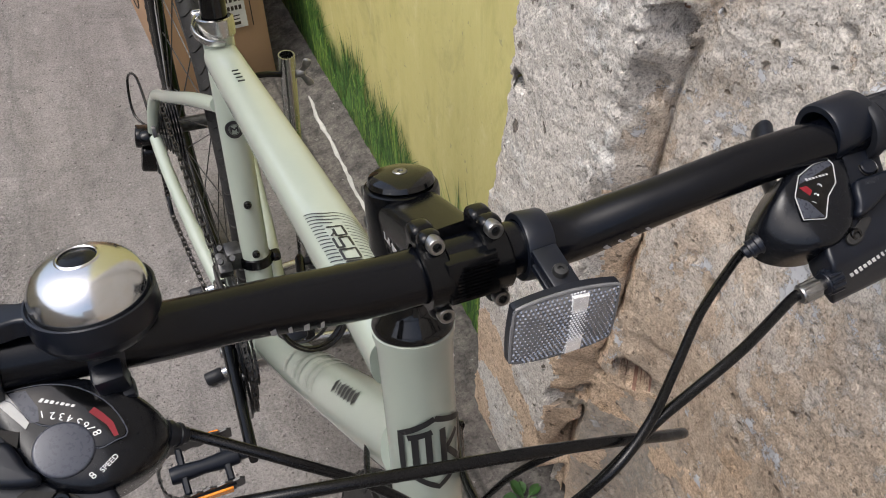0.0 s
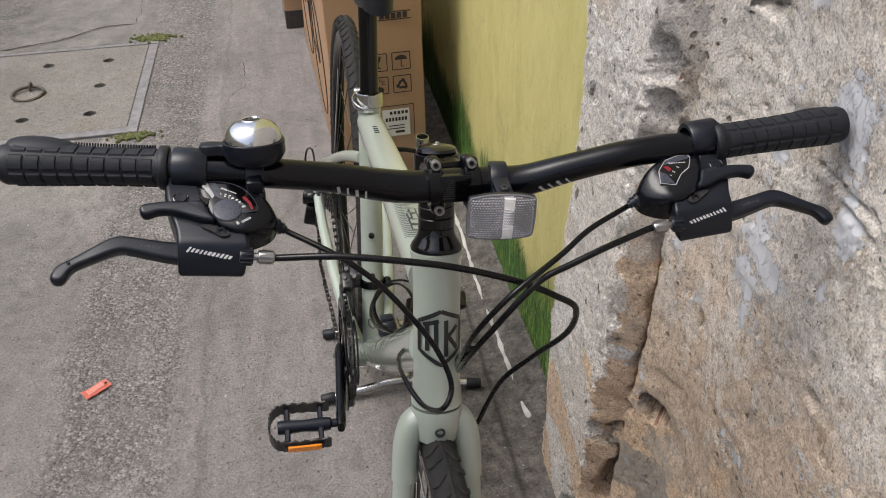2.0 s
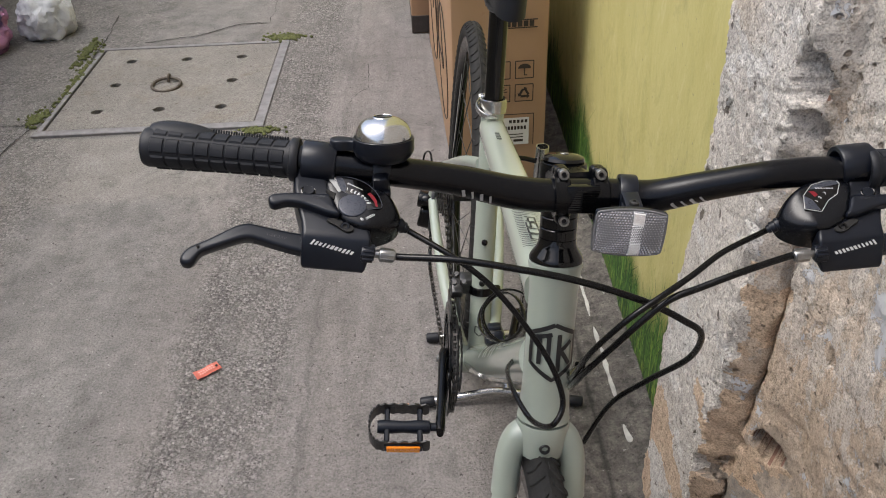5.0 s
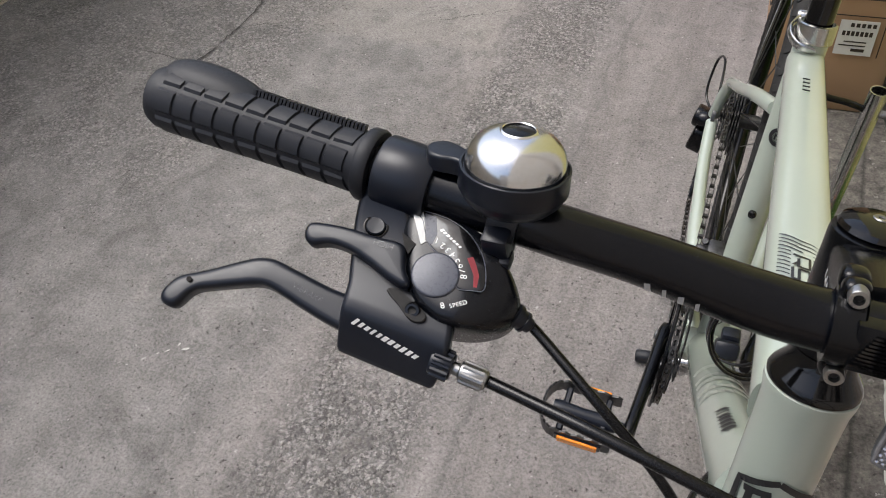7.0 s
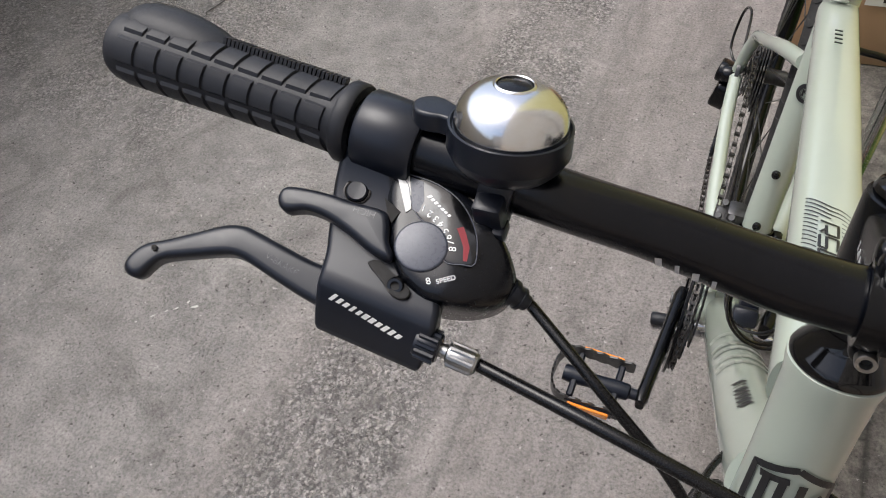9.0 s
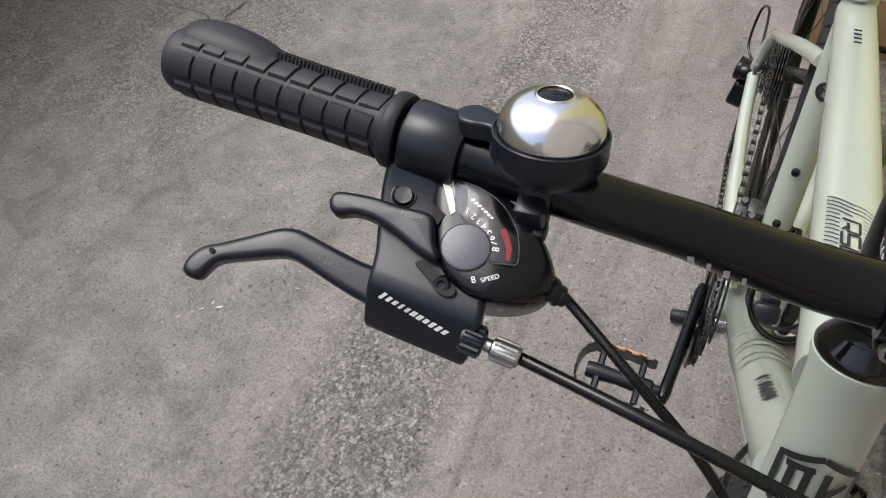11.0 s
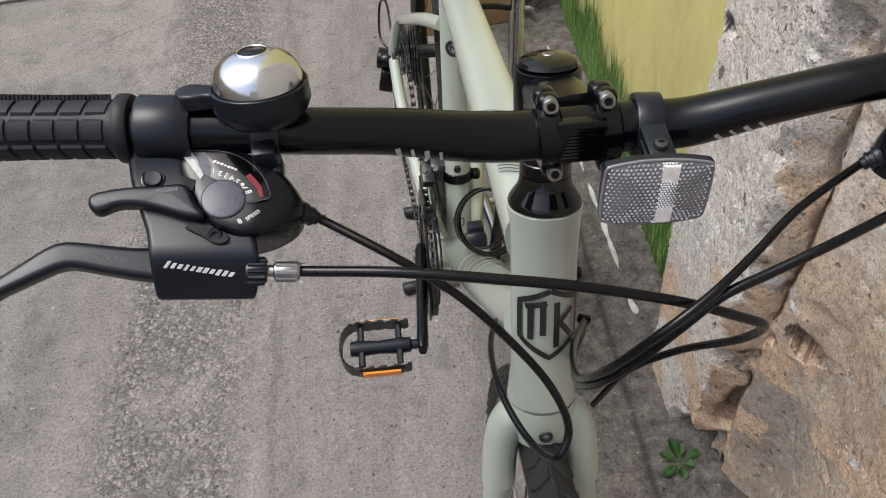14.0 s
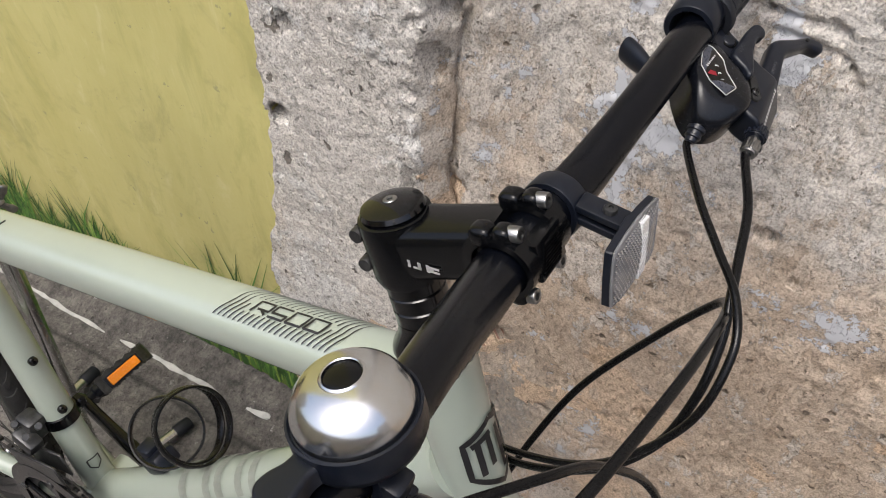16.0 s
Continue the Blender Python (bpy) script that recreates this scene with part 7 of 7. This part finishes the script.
# loose grit
bm = bmesh.new()
for k in range(500):
    x, y = rnd.uniform(-2.1, 0.22), rnd.uniform(-0.2, 3.0)
    if abs(x - cx) < hw and abs(y - cy) < hw:
        continue
    r = rnd.choice((0.0008, 0.0012, 0.0016, 0.0026)) * rnd.uniform(0.7, 1.3)
    made = bmesh.ops.create_cube(bm, size=r * 2)
    a = rnd.uniform(0, 6)
    z = ground_z(x, y)
    for v in made["verts"]:
        v.co = Vector((x + v.co.x * math.cos(a) * 1.4 - v.co.y * math.sin(a), y + v.co.x * math.sin(a) + v.co.y * math.cos(a), z + 0.001 + v.co.z * 0.6 * rnd.uniform(0.5, 1.2)))
tagged(part("grit", bm, SLAB, None, smooth=False), "pale grit and crumbs scattered on the floor", "grit", kind="stuff")

# worn white line along the gutter
for a, b in (((0.246, 1.30), (0.239, 0.85)), ((0.239, 0.81), (0.244, 0.578)), ((0.244, 0.515), (0.246, 0.466))):
    bm = bmesh.new()
    n = 26
    rows = []
    for i in range(n + 1):
        x, y = a[0] + (b[0] - a[0]) * i / n, a[1] + (b[1] - a[1]) * i / n
        w = 0.007 * (0.7 + 0.6 * fr((y * 30, 3, 1), 3)) * min(1, 0.3 + min(i, n - i) / 3)
        o = 0.004 * fr((y * 12, 8, 1), 3)
        rows.append([bm.verts.new((x + o + s * w, y, ground_z(x + o + s * w, y) + (0.003 if s in (-0.6, 0.6) else -0.001))) for s in (-1, -0.6, 0.6, 1)])
    for r, q in zip(rows, rows[1:]):
        for k in range(3):
            bm.faces.new((r[k], r[k + 1], q[k + 1], q[k]))
    tagged(part("gutter_line", bm, LINE, None), "worn white painted line along the gutter", "road marking", kind="structure")

# grass painted on the foot of the yellow wall
rnd = random.Random(9)
meshes = [bmesh.new() for _ in GRASS]
for k in range(2100):
    y = 0.36 + 2.0 * rnd.random() ** 1.25
    tuft = 0.35 + 0.9 * fr((y * 5.5, 2, 0), 3) + 0.35 * math.sin(y * 13 + 1.0)
    top = (0.07 + 0.17 * max(0, tuft)) * rnd.uniform(0.35, 1.25)
    z0 = 0.015 + rnd.uniform(0, 0.10)
    lean = rnd.gauss(0.0, 0.35) * top
    w = rnd.uniform(0.0016, 0.0046)
    bm = meshes[rnd.choices((0, 1, 2), (0.45, 0.38, 0.17))[0]]
    rows = []
    for i in range(4):
        s = i / 3
        yy, zz = y + lean * s * s, z0 + top * s
        if yy < edge_y(zz) + 0.012:
            yy = edge_y(zz) + 0.012
        ww = w * (1 - s) ** 0.7 + 0.0002
        rows.append([bm.verts.new((wall_place(yy + o, zz)[0] - 0.0016 - 0.0003 * (k % 4), yy + o, zz)) for o in (-ww, ww)])
    for r, q in zip(rows, rows[1:]):
        bm.faces.new((r[0], r[1], q[1], q[0]))
for bm, mat in zip(meshes, GRASS):
    tagged(part("painted_grass", bm, mat, wall_right, "green grass blades painted on the wall foot", smooth=False), kind="stuff")

# bricks showing where the plaster has fallen
for x, y, z, w, h in ((0.345, 0.082, 0.402, 0.014, 0.022), (0.276, 0.126, 0.882, 0.014, 0.030)):
    bm = bmesh.new()
    block(bm, (0.03, w, h), Matrix.Translation((x + 0.015, y, z)) @ Matrix.Rotation(radians(rnd.uniform(-12, 12)), 4, "X"), 0.004, 1)
    bmesh.ops.subdivide_edges(bm, edges=list(bm.edges), cuts=3, use_grid_fill=True)
    for v in bm.verts:
        v.co.x += 0.006 * fr((v.co.x * 60, v.co.y * 60, v.co.z * 60), 3)
        v.co.y += 0.003 * fr((v.co.z * 70, v.co.x * 60, v.co.y * 60), 3)
    part("brick", bm, BRICK, wall_right, smooth=False)

# weed at the foot of the wall
weed = tagged(empty("weed", Matrix.Translation((0.240, 0.182, ground_z(0.240, 0.182)))), "small green weed growing at the wall foot", "plant")
W0 = Vector((0.240, 0.182, ground_z(0.240, 0.182)))
for k, (ang, L, lift) in enumerate(((0.3, 0.045, 0.6), (1.4, 0.040, 0.9), (2.6, 0.038, 0.5), (3.7, 0.042, 0.35), (4.6, 0.036, 0.5), (5.5, 0.030, 1.0), (2.0, 0.050, 1.3))):
    d = Vector((math.cos(ang), math.sin(ang), lift)).normalized()
    L *= 0.62 if k != 6 else 0.8
    bm = bmesh.new()
    base = W0 + d * 0.014
    side = d.cross(Vector((0, 0, 1))).normalized()
    nrm = side.cross(d)
    rows = []
    for i in range(7):
        s = i / 6
        w = 0.0078 * math.sin(math.pi * min(1, s * 0.93 + 0.04)) ** 0.8
        c = base + d * (L * s) - Vector((0, 0, 0.010 * s * s))
        rows.append([bm.verts.new(c + side * (w * o) + nrm * (0.004 * abs(o) - 0.0005)) for o in (-1, -0.5, 0, 0.5, 1)])
    for r, q in zip(rows, rows[1:]):
        for j in range(4):
            bm.faces.new((r[j], r[j + 1], q[j + 1], q[j]))
    bmesh.ops.solidify(bm, geom=list(bm.faces), thickness=0.0005)
    part("leaf", bm, LEAF, weed)
    bm = bmesh.new()
    sweep(bm, [W0 - Vector((0, 0, 0.003)), W0 + d * 0.008, base + d * 0.004], 0.0010, 6)
    part("stalk", bm, LEAF, weed)

# red paper tag with worn print
tag = tagged(empty("paper_tag", Matrix.Translation((-0.624, 0.739, 0.0))), "crumpled red paper tag lying on the floor", "paper tag")
quad = [Vector(p) for p in ((-0.640, 0.701, 0), (-0.594, 0.737, 0), (-0.611, 0.759, 0), (-0.656, 0.725, 0))]
bm = bmesh.new()
grid = []
for i in range(9):
    row = []
    for j in range(6):
        p = quad[0].lerp(quad[1], i / 8).lerp(quad[3].lerp(quad[2], i / 8), j / 5)
        row.append(bm.verts.new((p.x, p.y, 0.006 + ground_z(p.x, p.y) + 0.003 * fr((p.x * 40, p.y * 40, 0), 2))))
    grid.append(row)
for i in range(8):
    for j in range(5):
        bm.faces.new((grid[i][j], grid[i + 1][j], grid[i + 1][j + 1], grid[i][j + 1]))
bmesh.ops.solidify(bm, geom=list(bm.faces), thickness=0.0006)
part("paper", bm, TAGRED, tag)
bm = bmesh.new()
for k in range(7):
    for j in range(2):
        p = quad[0].lerp(quad[1], 0.2 + 0.09 * k).lerp(quad[3].lerp(quad[2], 0.2 + 0.09 * k), 0.38 + 0.26 * j)
        block(bm, (0.0032, 0.0045, 0.0004), Matrix.Translation((p.x, p.y, 0.0085 + ground_z(p.x, p.y) + 0.003 * fr((p.x * 40, p.y * 40, 0), 2))) @ Matrix.Rotation(0.66, 4, "Z"))
part("faded_print", bm, plain("faded_print_pink", (0.80, 0.42, 0.36), 0.7), tag, smooth=False)


# dark disc laid on the paper, painting the shade of a punched hole
bm = bmesh.new()
lathe(bm, [(0, 0.0), (0.0030, 0.0), (0.0030, -0.001), (0, -0.001)], Matrix.Translation((-0.607, 0.742, 0.0092 + ground_z(-0.607, 0.742))), 12)
part("punched_hole", bm, HOLE, tag)


# cardboard boxes
def carton(name, m, size, label):
    """An upright carton: fluted board faces with a top flap seam and slightly rounded edges."""
    w, d, h = size
    box = tagged(empty(name, m), label, "cardboard box")
    bm = bmesh.new()
    block(bm, (w, d, h), m @ Matrix.Translation((w / 2, d / 2, h / 2 + 0.001)), 0.004, 2)
    bmesh.ops.subdivide_edges(bm, edges=[e for e in bm.edges if e.calc_length() > 0.12], cuts=7, use_grid_fill=True)
    for v in bm.verts:
        v.co += Vector((0.004 * fr((v.co.x * 5, v.co.y * 5, v.co.z * 5), 3), 0.004 * fr((v.co.z * 5, v.co.x * 5, v.co.y * 5), 3), 0))
    part("board", bm, CARD, box)
    return box


C1 = pose(-0.046, 1.425, 0, 0, 0, 2.3)
box1 = carton("bicycle_carton", C1, (0.252, 1.22, 0.84), "tall brown corrugated bicycle carton with black prints")


def ink(parent, m, rects, name, mat, lift=0.0):
    bm = bmesh.new()
    for x, z, w, h in rects:
        block(bm, (w, 0.0006, h), m @ Matrix.Translation((x, -0.0062 - lift, z)))
    return part(name, bm, mat, parent, smooth=False)


CM = C1 @ Matrix.Translation((0.008, 0, 0.147)) @ Matrix.Diagonal((0.89, 1, 0.89, 1))
# handling marks in square frames, label, maker's name as a block
for ox in (0.135, 0.205):
    for oz in (0.252, 0.178):
        s, t = 0.027, 0.0028
        ink(box1, CM, [(ox, oz + s, 2 * s, t), (ox, oz - s, 2 * s, t), (ox - s, oz, t, 2 * s), (ox + s, oz, t, 2 * s)], "mark_frame", INK)


def flat_poly(parent, m, pts, name, mat, lift=0.0):
    bm = bmesh.new()
    slab(bm, pts, 0.0, 0.0007, m @ Matrix.Translation((0, -0.0060 - lift, 0)) @ Matrix.Rotation(radians(90), 4, "X"))
    return part(name, bm, mat, parent, smooth=False)


# umbrella
flat_poly(box1, CM, [(0.205 + 0.019 * math.cos(a), 0.256 + 0.014 * math.sin(a)) for a in [math.pi * k / 12 for k in range(13)]], "umbrella_mark", INK)
ink(box1, CM, [(0.205, 0.246, 0.0028, 0.024), (0.209, 0.2345, 0.008, 0.0026)], "umbrella_stick", INK)
# glass
flat_poly(box1, CM, [(0.125, 0.272), (0.145, 0.272), (0.142, 0.256), (0.137, 0.250), (0.137, 0.238), (0.145, 0.233), (0.125, 0.233), (0.133, 0.238), (0.133, 0.250), (0.128, 0.256)], "glass_mark", INK)
# recycling arrows
for k in range(3):
    a = math.pi / 2 + 2 * math.pi * k / 3
    b = a + 2 * math.pi / 3
    p, q = Vector((math.cos(a), math.sin(a))) * 0.019, Vector((math.cos(b), math.sin(b))) * 0.019
    d = (q - p).normalized()
    n = Vector((-d.y, d.x)) * 0.0036
    p, q = p + d * 0.006, q - d * 0.008
    flat_poly(box1, CM, [(0.205 + v.x, 0.176 + v.y) for v in (p - n, q - n, q - n * 2.2, q + d * 0.009, q + n * 2.2, q + n, p + n)], "recycling_mark", INK)
# sun and roof
for k in range(7):
    a = math.pi * k / 6
    d = Vector((math.cos(a), math.sin(a)))
    n = Vector((-d.y, d.x)) * 0.0012
    flat_poly(box1, CM, [(0.135 + v.x, 0.183 + v.y) for v in (d * 0.008 - n, d * 0.019 - n, d * 0.019 + n, d * 0.008 + n)], "sun_mark", INK)
flat_poly(box1, CM, [(0.118, 0.166), (0.135, 0.176), (0.152, 0.166), (0.147, 0.166), (0.147, 0.156), (0.123, 0.156), (0.123, 0.166)], "house_mark", INK)
ink(box1, CM, [(0.155 + 0.017 * k, 0.392, 0.013, 0.017) for k in range(5)], "maker_block", INK)
ink(box1, CM, [(0.175, 0.4035, 0.13, 0.003), (0.175, 0.3805, 0.13, 0.003)], "maker_rule", INK, 0.0003)
ink(box1, CM, [(0.180, 0.050, 0.085, 0.092)], "paper_label", PAPER)
ink(box1, CM, [(0.165 + 0.012 * k, 0.084, 0.008, 0.010) for k in range(5)] + [(0.150 + 0.010 * k, 0.062, 0.007, 0.012) for k in range(7)] + [(0.18, 0.040, 0.05, 0.003), (0.175, 0.030, 0.06, 0.003), (0.19, 0.018, 0.03, 0.008)], "label_print", INK, 0.0008)
ink(box1, CM, [(0.175, 0.108, 0.125, 0.0025), (0.2365, 0.055, 0.0025, 0.108)], "label_rule", INK)
# outline drawing of a bicycle on the long side
bm = bmesh.new()
for cy, cz, r in ((0.30, 0.28, 0.17), (0.72, 0.30, 0.17), (0.30, 0.28, 0.02)):
    sweep(bm, [C1 @ Vector((-0.0055, cy + r * math.cos(a), cz + r * math.sin(a))) for a in [2 * math.pi * k / 40 for k in range(40)]], 0.0016, 5, closed=True)
for line in (((0.30, 0.28), (0.42, 0.52), (0.66, 0.50), (0.56, 0.27), (0.42, 0.52)), ((0.66, 0.50), (0.72, 0.30)), ((0.30, 0.28), (0.56, 0.27))):
    sweep(bm, [C1 @ Vector((-0.0055, y, z)) for y, z in line], 0.0016, 5)
part("line_drawing", bm, INK, box1, smooth=False)
C2 = pose(-0.165, 2.70, 0, 0, 0, 2.0)
box2 = carton("small_carton", C2, (0.22, 0.30, 0.55), "brown carton with a dark band round its foot")
bm = bmesh.new()
block(bm, (0.224, 0.304, 0.075), C2 @ Matrix.Translation((0.11, 0.15, 0.040)), 0.003)
part("foot_band", bm, plain("dark_band", (0.045, 0.038, 0.034), 0.7, vary=0.2), box2)


# refuse bags
def bag(name, at, size, mat, label, seed, patches=()):
    rnd = random.Random(seed)
    b = tagged(empty(name, Matrix.Translation(at)), label, "rubbish bag")
    bm = bmesh.new()
    bmesh.ops.create_icosphere(bm, subdivisions=5, radius=1.0)
    for v in bm.verts:
        p = v.co.copy()
        k = 1 + 0.20 * fr((p.x * 1.5 + seed, p.y * 1.5, p.z * 1.5), 3) + 0.07 * abs(fr((p.x * 5, p.y * 5 + seed, p.z * 5), 3)) + 0.03 * fr((p.x * 14, p.y * 14 + seed, p.z * 14), 2)
        z = max(-0.62, p.z * k)
        v.co = Vector(at) + Vector((p.x * k * size[0], p.y * k * size[1], (z + 0.62) * size[2]))
    part("bag_film", bm, mat, b)
    bm = bmesh.new()
    top = Vector(at) + Vector((0, 0, 1.55 * size[2]))
    lathe(bm, [(0.012, 0.0), (0.014, 0.02), (0.035, 0.05), (0.05, 0.075), (0.03, 0.07), (0.0, 0.03)], aim(top - Vector((0, 0, 0.02)), (0.2, 0.1, 1)), 18)
    part("bag_knot", bm, mat, b)
    return b


def make_pink():
    m, nt, p = shader("pink_film")
    big = noise_tex(nt, 7, 5, 0.6, 1.2)
    col = mix(nt, ramp(nt, big, ((0.36, 0.0), (0.50, 1.0))), (0.10, 0.055, 0.15), (0.52, 0.24, 0.40))
    col = mix(nt, ramp(nt, noise_tex(nt, 16, 4, 0.6, 0.8), ((0.60, 0.0), (0.68, 0.8))), col, (0.66, 0.50, 0.60))
    nt.links.new(col, p.inputs["Base Color"])
    p.inputs["Roughness"].default_value = 0.26
    nt.links.new(bump(nt, noise_tex(nt, 30, 5, 0.7, 1.5), 0.8, 0.02), p.inputs["Normal"])
    return m


bag("refuse_bag", (-2.06, 2.74, 0.0), (0.225, 0.19, 0.17), make_pink(), "tied pink plastic bag full of dark rubbish", 3)
bag("refuse_bag", (-1.74, 2.91, 0.0), (0.115, 0.12, 0.115), GREYBAG, "small tied grey plastic bag on the floor", 8)
